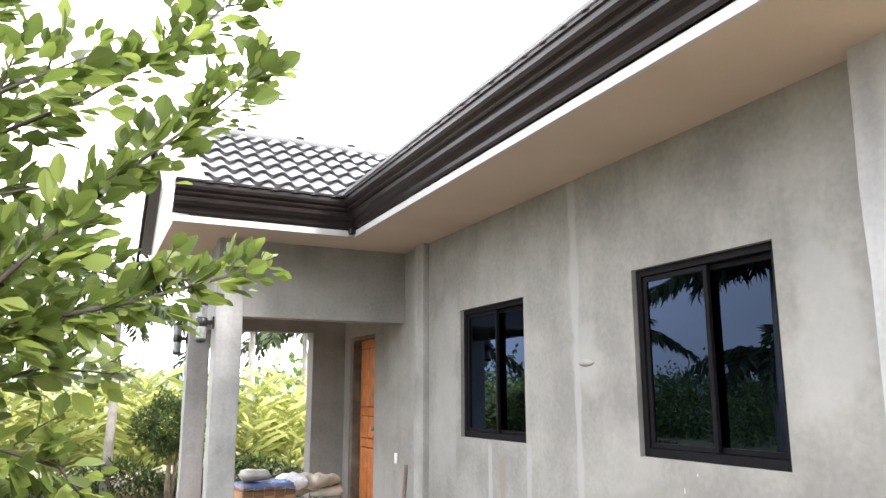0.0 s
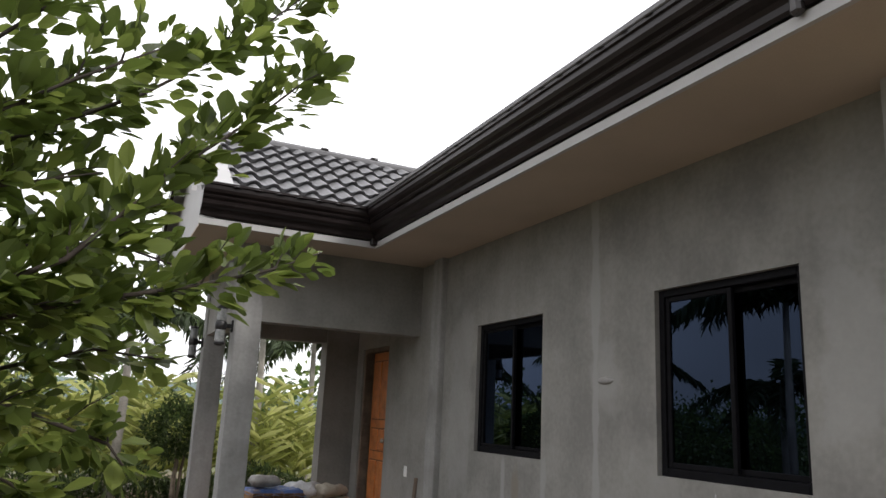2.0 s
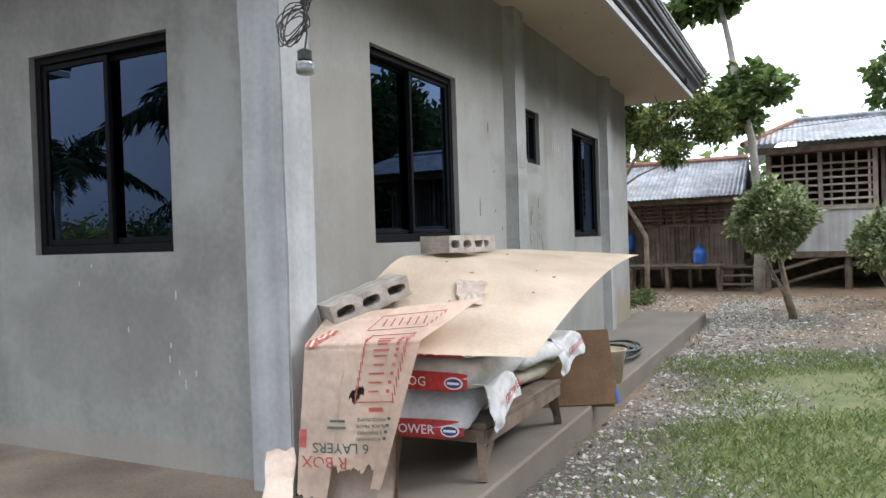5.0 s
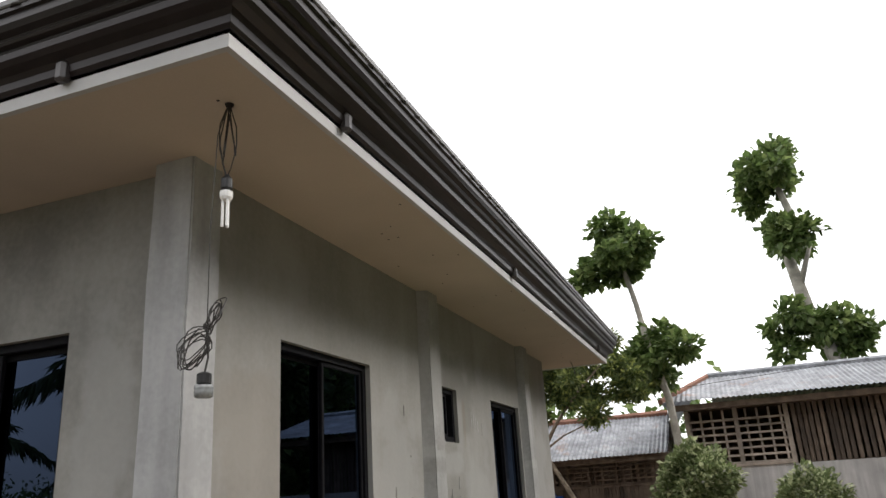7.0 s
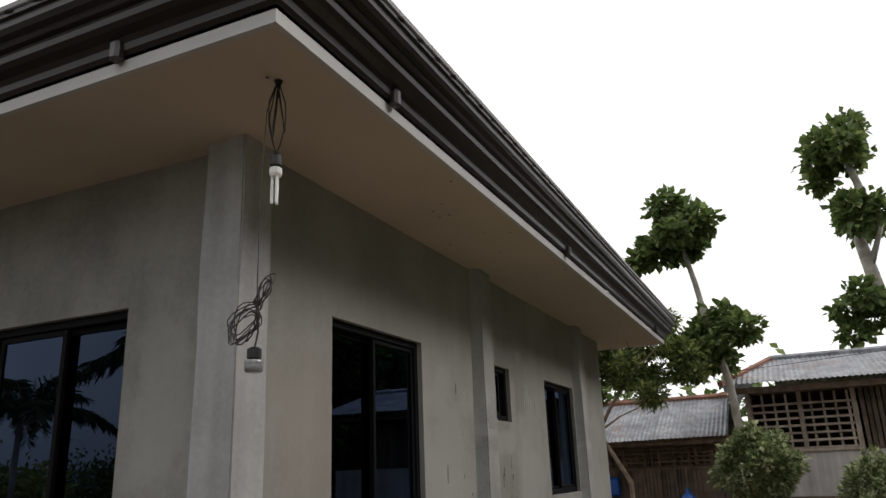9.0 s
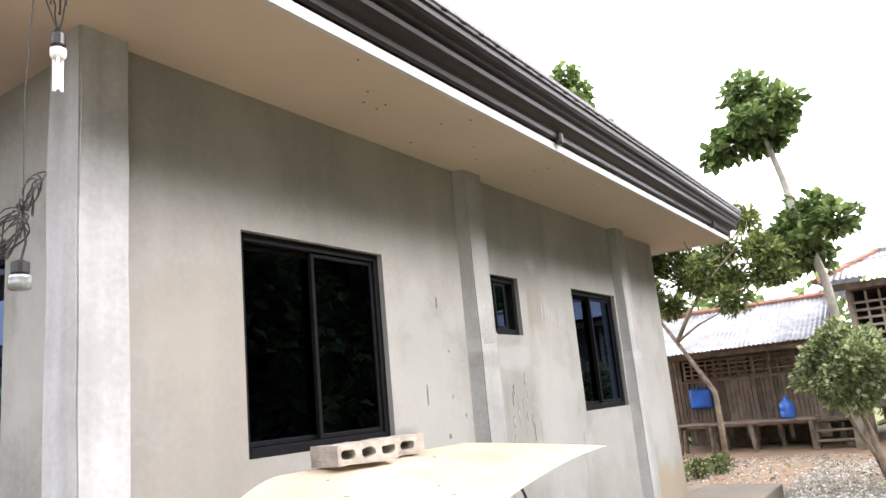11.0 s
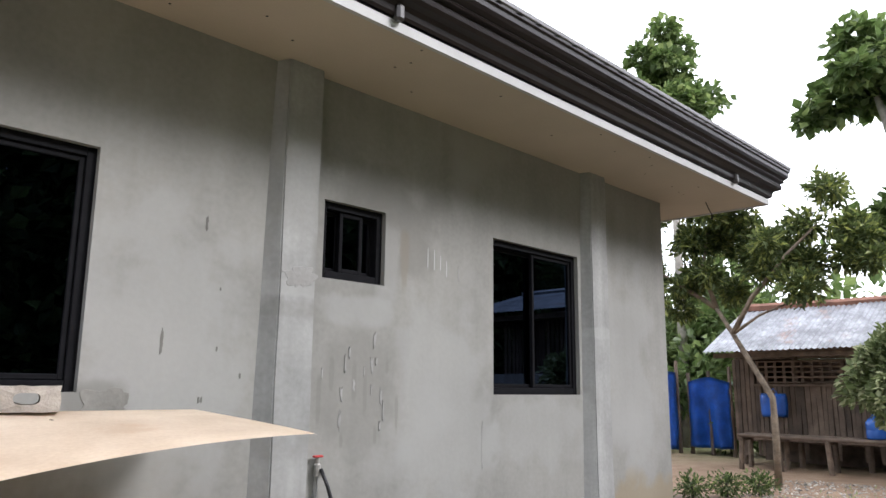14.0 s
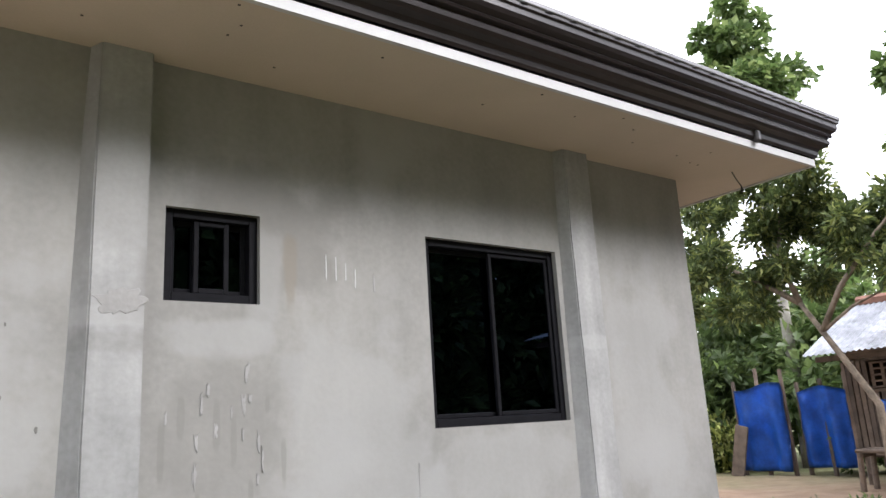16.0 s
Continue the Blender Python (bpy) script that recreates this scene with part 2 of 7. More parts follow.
PLASTER_CORNER = material("pale_blue_grey_skim", (0.355, 0.36, 0.36), 0.92, vary=0.16, scale=2.4, bump=0.3, fine=34, streak=0.14, wear=((0.27, 0.268, 0.26), 2.4, 0.6))
SOFFIT = material("painted_soffit_board", (0.45, 0.38, 0.30), 0.8, vary=0.06, scale=1.5, bump=0.04, fine=90)
WHITE = material("white_paint", (0.41, 0.41, 0.405), 0.55, vary=0.05, scale=5, bump=0.05)
BROWN = material("dark_brown_gutter_paint", (0.016, 0.012, 0.012), 0.30, spec=0.27, vary=0.25, scale=7, bump=0.06, fine=120)
TILE = material("grey_metal_roof_tile", (0.155, 0.155, 0.16), 0.5, 0.1, vary=0.18, scale=3, bump=0.05)
CONCRETE = material("brown_stained_concrete", (0.165, 0.118, 0.08), 0.7, vary=0.32, scale=1.6, bump=0.3, fine=60, tint=(0.21, 0.165, 0.125), wear=((0.26, 0.23, 0.195), 1.1, 0.6))
CURB = material("pale_concrete", (0.155, 0.132, 0.105), 0.9, vary=0.16, scale=1.6, bump=0.5, fine=60)
PORCH = material("reddish_porch_cement", (0.42, 0.26, 0.19), 0.8, vary=0.22, scale=3, bump=0.25)
BRACKET = material("grey_brown_bracket_paint", (0.05, 0.045, 0.045), 0.35, vary=0.2, scale=20, bump=0.03)
EDGE = material("bare_cement_edge", (0.30, 0.235, 0.175), 0.9, vary=0.3, scale=6, bump=0.6, fine=40)
FRAME = material("black_window_aluminium", (0.008, 0.008, 0.0095), 0.55, 0.0, spec=0.06, vary=0.2, scale=20, bump=0.03)
GLASS = glass_material()
DOORWOOD = material("orange_varnished_wood", (0.44, 0.15, 0.04), 0.38, vary=0.3, scale=9, bump=0.1, fine=90)
# near-black base: the room's lack of light is put into the colour
ROOM_AS_UNLIT = material("room_coloured_as_unlit", (0.06, 0.06, 0.06), 0.9, vary=0.1, bump=0)
CARTON = material("brown_cardboard", (0.76, 0.60, 0.475), 0.85, vary=0.12, scale=5, bump=0.2, fine=40, tint=(0.81, 0.66, 0.55), wear=((0.80, 0.67, 0.57), 3.0, 0.6))
CARTON_DARK = material("dull_brown_cardboard", (0.15, 0.085, 0.042), 0.85, vary=0.28, scale=4, bump=0.12)
PLY = material("pale_thin_sheet", (0.76, 0.62, 0.47), 0.6, vary=0.09, scale=3, bump=0.05, tint=(0.82, 0.71, 0.58), wear=((0.68, 0.50, 0.34), 2.2, 0.66))
DULLRED = material("faded_red_print", (0.40, 0.10, 0.08), 0.85, vary=0.3, scale=40, bump=0)
REDINK = material("red_print", (0.46, 0.045, 0.045), 0.8, vary=0.2, scale=30, bump=0)
GREENINK = material("grey_green_print", (0.07, 0.12, 0.10), 0.8, vary=0.2, scale=30, bump=0)
WHITEINK = material("white_print", (0.8, 0.8, 0.8), 0.7, vary=0.05, bump=0)
BLUEINK = material("blue_print", (0.03, 0.06, 0.22), 0.6, vary=0.1, bump=0)
SACK = material("white_woven_sack", (0.60, 0.615, 0.635), 0.6, vary=0.25, scale=5, bump=0.5, fine=35, wear=((0.36, 0.33, 0.29), 6.0, 0.6))
SACK_TAN = material("dusty_paper_sack", (0.44, 0.40, 0.32), 0.85, vary=0.25, scale=5, bump=0.6, fine=25)
BLOCK = material("hollow_block_concrete", (0.33, 0.295, 0.255), 0.95, vary=0.25, scale=12, bump=0.9, fine=110)
OLDWOOD = material("weathered_wood", (0.135, 0.10, 0.075), 0.85, vary=0.35, scale=7, bump=0.4, fine=60, rand=0.35)
BAMBOO = material("dry_bamboo_slat", (0.115, 0.086, 0.066), 0.85, vary=0.35, scale=5, bump=0.4, fine=50, rand=0.45)
LATTICE = material("brown_lattice_slat", (0.15, 0.108, 0.08), 0.8, vary=0.3, scale=6, bump=0.3, rand=0.3)
TIN = material("weathered_corrugated_iron", (0.27, 0.28, 0.30), 0.55, 0.35, vary=0.35, scale=2.0, bump=0.1, streak=0.25, wear=((0.30, 0.19, 0.14), 1.4, 0.63))
RUST = material("rusty_red_ridge_iron", (0.26, 0.13, 0.09), 0.8, 0.2, vary=0.3, scale=4, bump=0.2)
TARP = material("blue_tarpaulin", (0.018, 0.105, 0.46), 0.4, vary=0.3, scale=4, bump=0.3, fine=20)
BLUEPLASTIC = material("blue_clear_plastic", (0.03, 0.12, 0.45), 0.2, vary=0.15, bump=0.02)
BLACKPLASTIC = material("black_plastic", (0.012, 0.012, 0.013), 0.42, vary=0.2, scale=8, bump=0.06)
PAIL = material("stained_cream_plastic", (0.50, 0.42, 0.30), 0.6, vary=0.25, scale=6, bump=0.1)
HOSE = material("grey_green_rubber_hose", (0.042, 0.058, 0.056), 0.5, vary=0.25, bump=0.05)
STEEL = material("cement_dusted_steel", (0.34, 0.33, 0.31), 0.55, 0.4, vary=0.25, scale=12, bump=0.2)
CAKED = material("dried_cement_on_steel", (0.36, 0.34, 0.31), 0.85, vary=0.25, scale=14, bump=0.4)
WIRE = material("black_wire", (0.02, 0.018, 0.016), 0.5, vary=0.1, bump=0)
LAMPWHITE = material("white_lamp_plastic", (0.82, 0.82, 0.80), 0.3, vary=0.03, bump=0)
CLEARISH = material("clear_ribbed_lamp_glass", (0.2, 0.21, 0.21), 0.12, vary=0.3, scale=25, bump=0.1, spec=0.9)
BARK = material("grey_brown_bark", (0.19, 0.15, 0.11), 0.9, vary=0.4, scale=9, bump=0.8, fine=40)
PALEBARK = material("pale_grey_bark", (0.34, 0.32, 0.28), 0.9, vary=0.3, scale=5, bump=0.6, fine=30)
TWIG = material("dark_twig", (0.045, 0.035, 0.028), 0.85, vary=0.3, scale=15, bump=0.4)
STONE = material("river_gravel", (0.115, 0.105, 0.09), 0.85, vary=0.35, scale=9, bump=0.3, tint=(0.155, 0.14, 0.118), rand=0.55)
PALESTONE = material("pale_gravel", (0.25, 0.233, 0.205), 0.85, vary=0.35, scale=9, bump=0.3, tint=(0.31, 0.292, 0.26), rand=0.75)
LEAF_NEAR = leaf_material("citrus_leaf", (0.10, 0.14, 0.032), (0.22, 0.27, 0.068), 0.45, 0.48, 0.4)
LEAF_DARK = leaf_material("dark_green_leaf", (0.06, 0.092, 0.03), (0.15, 0.20, 0.065), 0.5, 0.38)
LEAF_SHRUB = leaf_material("clipped_shrub_leaf", (0.15, 0.19, 0.08), (0.48, 0.50, 0.31), 0.45, 0.32)
LEAF_YELLOW = leaf_material("yellow_green_leaf", (0.33, 0.36, 0.11), (0.62, 0.62, 0.29), 0.5, 0.48, 0.5)
LEAF_PALM = leaf_material("palm_leaflet", (0.05, 0.075, 0.03), (0.10, 0.14, 0.06), 0.5, 0.25)
LEAF_LEAN = leaf_material("feathery_tree_leaf", (0.082, 0.112, 0.038), (0.26, 0.285, 0.085), 0.5, 0.36)
CARTON_BROWN = material("brown_cardboard_box", (0.34, 0.20, 0.10), 0.85, vary=0.2, scale=4, bump=0.12)
DOORDARK = material("dark_varnished_moulding", (0.13, 0.045, 0.018), 0.45, vary=0.3, scale=9, bump=0.1)
COVERBLUE = material("faded_blue_plastic_cover", (0.05, 0.10, 0.26), 0.5, vary=0.35, scale=9, bump=0.4, wear=((0.22, 0.18, 0.15), 7.0, 0.55))
GREYCARD = material("dusty_grey_cardboard", (0.42, 0.34, 0.28), 0.9, vary=0.2, scale=6, bump=0.2)
LEAF_TREE = leaf_material("broad_tree_leaf", (0.088, 0.135, 0.042), (0.21, 0.26, 0.10), 0.45, 0.36)
GRASS = leaf_material("grass_blade", (0.155, 0.21, 0.07), (0.32, 0.36, 0.16), 0.6, 0.35)


def ground_material():
    m = bpy.data.materials.new("gravel_dirt_and_turf")
    m.use_nodes = True
    n, l = m.node_tree.nodes, m.node_tree.links
    p = n["Principled BSDF"]
    p.inputs["Roughness"].default_value = 0.95
    tc = n.new("ShaderNodeTexCoord")
    sep = n.new("ShaderNodeSeparateXYZ")
    l.new(tc.outputs["Object"], sep.inputs[0])

    def noise_of(scale, detail=5):
        t = n.new("ShaderNodeTexNoise")
        t.inputs["Scale"].default_value, t.inputs["Detail"].default_value = scale, detail
        l.new(tc.outputs["Object"], t.inputs["Vector"])
        return t.outputs["Fac"]

    def ramp_of(src, stops):
        r = n.new("ShaderNodeValToRGB")
        while len(r.color_ramp.elements) < len(stops):
            r.color_ramp.elements.new(0.5)
        for e, (pos, col) in zip(r.color_ramp.elements, stops):
            e.position, e.color = pos, (*col, 1)
        l.new(src, r.inputs["Fac"])
        return r.outputs["Color"]

    def maths(op, a, b):
        q = n.new("ShaderNodeMath")
        q.operation = op
        for i, v in enumerate((a, b)):
            if isinstance(v, (int, float)):
                q.inputs[i].default_value = v
            else:
                l.new(v, q.inputs[i])
        return q.outputs[0]

    def mixed(fac, a, b):
        q = n.new("ShaderNodeMix")
        q.data_type = "RGBA"
        l.new(fac, q.inputs["Factor"])
        l.new(a, q.inputs["A"])
        l.new(b, q.inputs["B"])
        return q.outputs["Result"]

    vor = n.new("ShaderNodeTexVoronoi")
    vor.inputs["Scale"].default_value = 62
    l.new(tc.outputs["Object"], vor.inputs["Vector"])
    grit = ramp_of(vor.outputs["Color"], [(0.0, (0.05, 0.043, 0.034)), (0.5, (0.085, 0.075, 0.062)), (1.0, (0.15, 0.135, 0.115))])
    dirt = ramp_of(noise_of(3.0), [(0.3, (0.20, 0.125, 0.075)), (0.7, (0.29, 0.20, 0.13))])
    turf = ramp_of(noise_of(6.0), [(0.3, (0.10, 0.125, 0.045)), (0.7, (0.19, 0.19, 0.085))])
    wob = maths("MULTIPLY", maths("SUBTRACT", noise_of(0.7), 0.5), 3.0)
    # worn earth among the stones
    earthy = ramp_of(noise_of(0.55), [(0.44, (0, 0, 0)), (0.62, (0.7, 0.7, 0.7))])
    base = mixed(earthy, grit, dirt)
    # bare earth in front of the huts
    far_x = ramp_of(maths("DIVIDE", maths("ADD", sep.outputs["X"], wob), 20.0), [(0.60, (0, 0, 0)), (0.66, (0.9, 0.9, 0.9))])
    base = mixed(far_x, base, dirt)
    # turf strip beside the house and fields far away
    ywob = maths("ADD", sep.outputs["Y"], maths("MULTIPLY", wob, 0.35))
    strip = ramp_of(maths("DIVIDE", maths("ADD", ywob, 10.0), 20.0), [(0.505, (1, 1, 1)), (0.535, (0, 0, 0))])
    xs = ramp_of(maths("DIVIDE", maths("ADD", sep.outputs["X"], wob), 20.0), [(0.18, (0, 0, 0)), (0.22, (1, 1, 1)), (0.39, (1, 1, 1)), (0.44, (0, 0, 0))])
    mask = n.new("ShaderNodeMix")
    mask.data_type, mask.blend_type = "RGBA", "MULTIPLY"
    mask.inputs["Factor"].default_value = 1.0
    l.new(strip, mask.inputs["A"])
    l.new(xs, mask.inputs["B"])
    base = mixed(mask.outputs["Result"], base, turf)
    vlen = n.new("ShaderNodeVectorMath")
    vlen.operation = "LENGTH"
    l.new(tc.outputs["Object"], vlen.inputs[0])
    far = ramp_of(maths("DIVIDE", maths("ADD", vlen.outputs["Value"], maths("MULTIPLY", wob, 1.5)), 40.0), [(0.42, (0, 0, 0)), (0.52, (1, 1, 1))])
    base = mixed(far, base, turf)
    l.new(base, p.inputs["Base Color"])
    bp = n.new("ShaderNodeBump")
    bp.inputs["Strength"].default_value, bp.inputs["Distance"].default_value = 0.5, 0.012
    l.new(vor.outputs["Distance"], bp.inputs["Height"])
    l.new(bp.outputs["Normal"], p.inputs["Normal"])
    return m


# ---- building helpers ----
def thing(name, label, category, group="", kind="", at=(0, 0, 0), turn=0):
    ob = new(name)
    ob.empty_display_size = 0.1
    ob.matrix_basis = pose(*at, 0, 0, turn)
    return tagged(ob, label, category, group, kind)


def part(name, bm, mat, parent=None, label="", smooth=False):
    me = bpy.data.meshes.new(name)
    bm.to_mesh(me)
    bm.free()
    me.materials.append(mat)
    if smooth:
        me.polygons.foreach_set("use_smooth", [True] * len(me.polygons))
    ob = new(name, me)
    if parent is not None:
        ob.parent = parent
    if label:
        tagged(ob, label)
    return ob


def part_data(name, verts, faces, mat, parent=None, label="", smooth=False):
    me = bpy.data.meshes.new(name)
    me.from_pydata([tuple(v) for v in verts], [], [tuple(f) for f in faces])
    me.materials.append(mat)
    if smooth:
        me.polygons.foreach_set("use_smooth", [True] * len(me.polygons))
    ob = new(name, me)
    if parent is not None:
        ob.parent = parent
    if label:
        tagged(ob, label)
    return ob


def box(bm, lo, hi, bevel=0.0, m=None):
    lo, hi = Vector(lo), Vector(hi)
    mid, size = (lo + hi) / 2, hi - lo
    mat = Matrix.Translation(mid) @ Matrix.Diagonal((*size, 1))
    r = bmesh.ops.create_cube(bm, size=1, matrix=mat)
    vs = r["verts"]
    if bevel:
        es = list({e for v in vs for e in v.link_edges})
        rb = bmesh.ops.bevel(bm, geom=es, offset=bevel, segments=1, affect="EDGES")
        vs = list({v for f in rb["faces"] for v in f.verts} | {v for v in vs if v.is_valid})
    if m is not None:
        bmesh.ops.transform(bm, matrix=m, verts=[v for v in vs if v.is_valid])
    return bm


def cube(lo, hi, bevel=0.0, m=None):
    return box(bmesh.new(), lo, hi, bevel, m)


def tube(points, radii, sides=8, closed_ends=True):
    """A swept round stem through points; one radius a point."""
    bm = bmesh.new()
    pts = [Vector(p) for p in points]
    rings = []
    side = Vector((0.31, 0.95, 0.05))
    for i, p in enumerate(pts):
        d = (pts[min(i + 1, len(pts) - 1)] - pts[max(i - 1, 0)]).normalized()
        a = d.cross(side)
        if a.length < 0.1:
            a = d.cross(Vector((1, 0, 0.2)))
        a.normalize()
        b = d.cross(a)
        rings.append([bm.verts.new(p + (a * math.cos(2 * math.pi * k / sides) + b * math.sin(2 * math.pi * k / sides)) * radii[i]) for k in range(sides)])
    for r0, r1 in zip(rings, rings[1:]):
        for k in range(sides):
            bm.faces.new((r0[k], r0[(k + 1) % sides], r1[(k + 1) % sides], r1[k]))
    if closed_ends:
        bm.faces.new(rings[0][::-1])
        bm.faces.new(rings[-1])
    return bm


def lathe(profile, sides=24, at=(0, 0, 0)):
    bm = bmesh.new()
    rings = []
    for r, z in profile:
        rings.append([bm.verts.new((at[0] + r * math.cos(2 * math.pi * k / sides), at[1] + r * math.sin(2 * math.pi * k / sides), at[2] + z)) for k in range(sides)])
    for r0, r1 in zip(rings, rings[1:]):
        for k in range(sides):
            bm.faces.new((r0[k], r0[(k + 1) % sides], r1[(k + 1) % sides], r1[k]))
    bm.faces.new(rings[0][::-1])
    bm.faces.new(rings[-1])
    return bm


def wall_mesh(u0, u1, z0, z1, holes, face, thick, axis, shift=1):
    """An upright wall with holes (u0, u1, z0, z1) cut through it; face: place of its outer face, thickness goes inwards."""
    us = sorted({u0, u1, *[h[0] for h in holes], *[h[1] for h in holes]})
    zs = sorted({z0, z1, *[h[2] for h in holes], *[h[3] for h in holes]})
    fine_u, fine_z = [], []
    for arr, out in ((us, fine_u), (zs, fine_z)):
        for a, b in zip(arr, arr[1:]):
            k = max(1, int((b - a) / 0.5))
            out += [a + (b - a) * i / k for i in range(k)]
        out.append(arr[-1])
    bm = bmesh.new()
    cache = {}

    def vert(u, z, d):
        key = (round(u, 4), round(z, 4), d)
        if key not in cache:
            w = face + shift * thick * d
            cache[key] = bm.verts.new((w, u, z) if axis == "x" else (u, w, z))
        return cache[key]

    def inside(u, z):
        return any(h[0] < u < h[1] and h[2] < z < h[3] for h in holes) or not (u0 < u < u1 and z0 < z < z1)

    for i in range(len(fine_u) - 1):
        for j in range(len(fine_z) - 1):
            a, b, c, d = fine_u[i], fine_u[i + 1], fine_z[j], fine_z[j + 1]
            um, zm = (a + b) / 2, (c + d) / 2
            if inside(um, zm):
                continue
            for k in (0, 1):
                bm.faces.new((vert(a, c, k), vert(b, c, k), vert(b, d, k), vert(a, d, k)))
            for (p, q), (mu, mz) in ((((a, c), (b, c)), (um, c - 0.01)), (((a, d), (b, d)), (um, d + 0.01)), (((a, c), (a, d)), (a - 0.01, zm)), (((b, c), (b, d)), (b + 0.01, zm))):
                if inside(mu, mz):
                    bm.faces.new((vert(*p, 0), vert(*q, 0), vert(*q, 1), vert(*p, 1)))
    bmesh.ops.recalc_face_normals(bm, faces=bm.faces)
    return bm


LEAF = np.array([(0, 0, 0), (-0.32, 0.25, 0.05), (-0.5, 0.55, 0.09), (-0.3, 0.84, 0.05), (0, 1, 0), (0.3, 0.84, 0.05), (0.5, 0.55, 0.09), (0.32, 0.25, 0.05)])
LEAF_FACES = np.array([(0, 4, 3, 2, 1), (0, 7, 6, 5, 4)])
SMALL = np.array([(0, 0, 0), (-0.5, 0.5, 0.12), (0, 1, 0), (0.5, 0.5, 0.12)])
SMALL_FACES = np.array([(0, 2, 1), (0, 3, 2)])


def leaves_mesh(name, places, ways, lengths, width, mat, parent, rng, detail=False, droop=0.0, label=""):
    """Many leaves joined into one mesh: each a folded blade at its place, pointing its way."""
    shape, faces = (LEAF, LEAF_FACES) if detail else (SMALL, SMALL_FACES)
    p, d = np.array(places, float), np.array(ways, float)
    d[:, 2] -= droop
    d /= np.linalg.norm(d, axis=1)[:, None] + 1e-9
    up = rng.normal(size=d.shape) * 0.6 + np.array((0, 0, 1.0))
    s = np.cross(d, up)
    s /= np.linalg.norm(s, axis=1)[:, None] + 1e-9
    nrm = np.cross(s, d)
    L = np.array(lengths)[:, None, None]
    v = p[:, None, :] + L * (shape[None, :, 0:1] * width * s[:, None, :] + shape[None, :, 1:2] * d[:, None, :] + shape[None, :, 2:3] * nrm[:, None, :])
    k = len(shape)
    f = (faces[None, :, :] + (np.arange(len(p)) * k)[:, None, None]).reshape(-1, faces.shape[1])
    me = bpy.data.meshes.new(name)
    me.from_pydata(v.reshape(-1, 3).tolist(), [], f.tolist())
    me.materials.append(mat)
    ob = new(name, me)
    if parent is not None:
        ob.parent = parent
    if label:
        tagged(ob, label)
    return ob


def clump(rng, centre, radii, count, shell=0.55):
    """Leaf places and ways spread in an uneven ball, thicker towards its skin."""
    u = rng.normal(size=(count, 3))
    u /= np.linalg.norm(u, axis=1)[:, None]
    r = (shell + (1 - shell) * rng.random(count)) * (0.82 + 0.3 * np.sin(u[:, 0] * 5 + centre[0]) * np.cos(u[:, 1] * 4 + centre[1] + u[:, 2] * 3))
    return np.array(centre) + u * r[:, None] * np.array(radii), u + rng.normal(size=u.shape) * 0.6

# ---- the house: setting ----
FX, SY, EX, BY = 2.99, 1.905, 10.295, 10.5
CEIL, SLAB, FLOORZ = 2.925, -0.08, 0.0
W1 = (5.012, 6.105, 1.042, 2.165)
W2 = (2.637, 3.717, 1.040, 2.175)
DOOR = (8.33, 9.23, 0.03, 2.13)
W3 = (3.766, 4.893, 1.050, 2.177)
W4 = (6.191, 6.671, 1.709, 2.178)
W5 = (7.722, 8.811, 1.042, 2.178)


def structure(ob, label, category):
    return tagged(ob, label, category, kind="structure")


structure(part("wall_front", wall_mesh(SY + 0.15, BY - 0.15, -0.35, 2.98, [W1, W2, DOOR], FX, 0.15, "x"), PLASTER_FRONT), "unpainted grey cement-plastered house wall with window and door openings", "wall")
structure(part("wall_side", wall_mesh(FX, EX, -0.35, 2.98, [W3, W4, W5], SY, 0.15, "y"), PLASTER_SIDE), "unpainted grey cement-plastered long side wall of the house", "wall")
structure(part("wall_end", wall_mesh(SY + 0.15, BY, -0.35, 2.98, [], EX, 0.15, "x", -1), PLASTER), "unpainted grey cement-plastered end wall of the house", "wall")
structure(part("wall_back", wall_mesh(FX, EX - 0.15, -0.35, 2.98, [], BY, 0.15, "y", -1), PLASTER), "plain grey cement back wall of the house", "wall")
# unseen room behind the panes, its gloom painted into floor, ceiling and partition
structure(part("floor", cube((FX + 0.15, SY + 0.15, -0.3), (EX - 0.15, BY - 0.15, -0.02)), ROOM_AS_UNLIT), "bare cement floor inside the house, coloured dark as unlit", "floor")
structure(part("ceiling", cube((FX + 0.15, SY + 0.15, 2.86), (EX - 0.15, BY - 0.15, 2.92)), ROOM_AS_UNLIT), "board ceiling inside the house, coloured dark as unlit", "ceiling")
structure(part("wall_inner", cube((FX + 0.15, 5.6, -0.02), (EX - 0.15, 5.7, 2.86)), ROOM_AS_UNLIT), "cement partition wall inside the house, coloured dark as unlit", "wall")


def pilaster(name, lo, hi, label, splay=0.0, mat=None):
    """splay: how much further out its near side meets the wall than its face, growing downwards."""
    bm = cube(lo, hi)
    bmesh.ops.subdivide_edges(bm, edges=[e for e in bm.edges if abs((e.verts[0].co - e.verts[1].co).z) > 1], cuts=14)
    for v in bm.verts:
        w = noise.noise(v.co * 2.3 + Vector((3, 1, 7))) * 0.008
        if splay and v.co.y > hi[1] - 0.005 and v.co.x < (lo[0] + hi[0]) / 2:
            v.co.x -= splay * (1 - 0.55 * max(0, v.co.z) / CEIL)
        v.co.x += w
        v.co.y -= w * 0.6
    bmesh.ops.bevel(bm, geom=[e for e in bm.edges if abs((e.verts[0].co - e.verts[1].co).normalized().z) > 0.9 and len(e.link_faces) == 2 and e.calc_face_angle(0) > 1], offset=0.008, segments=2, affect="EDGES")
    return structure(part(name, bm, mat or PLASTER_LIGHT), label, "pilaster")


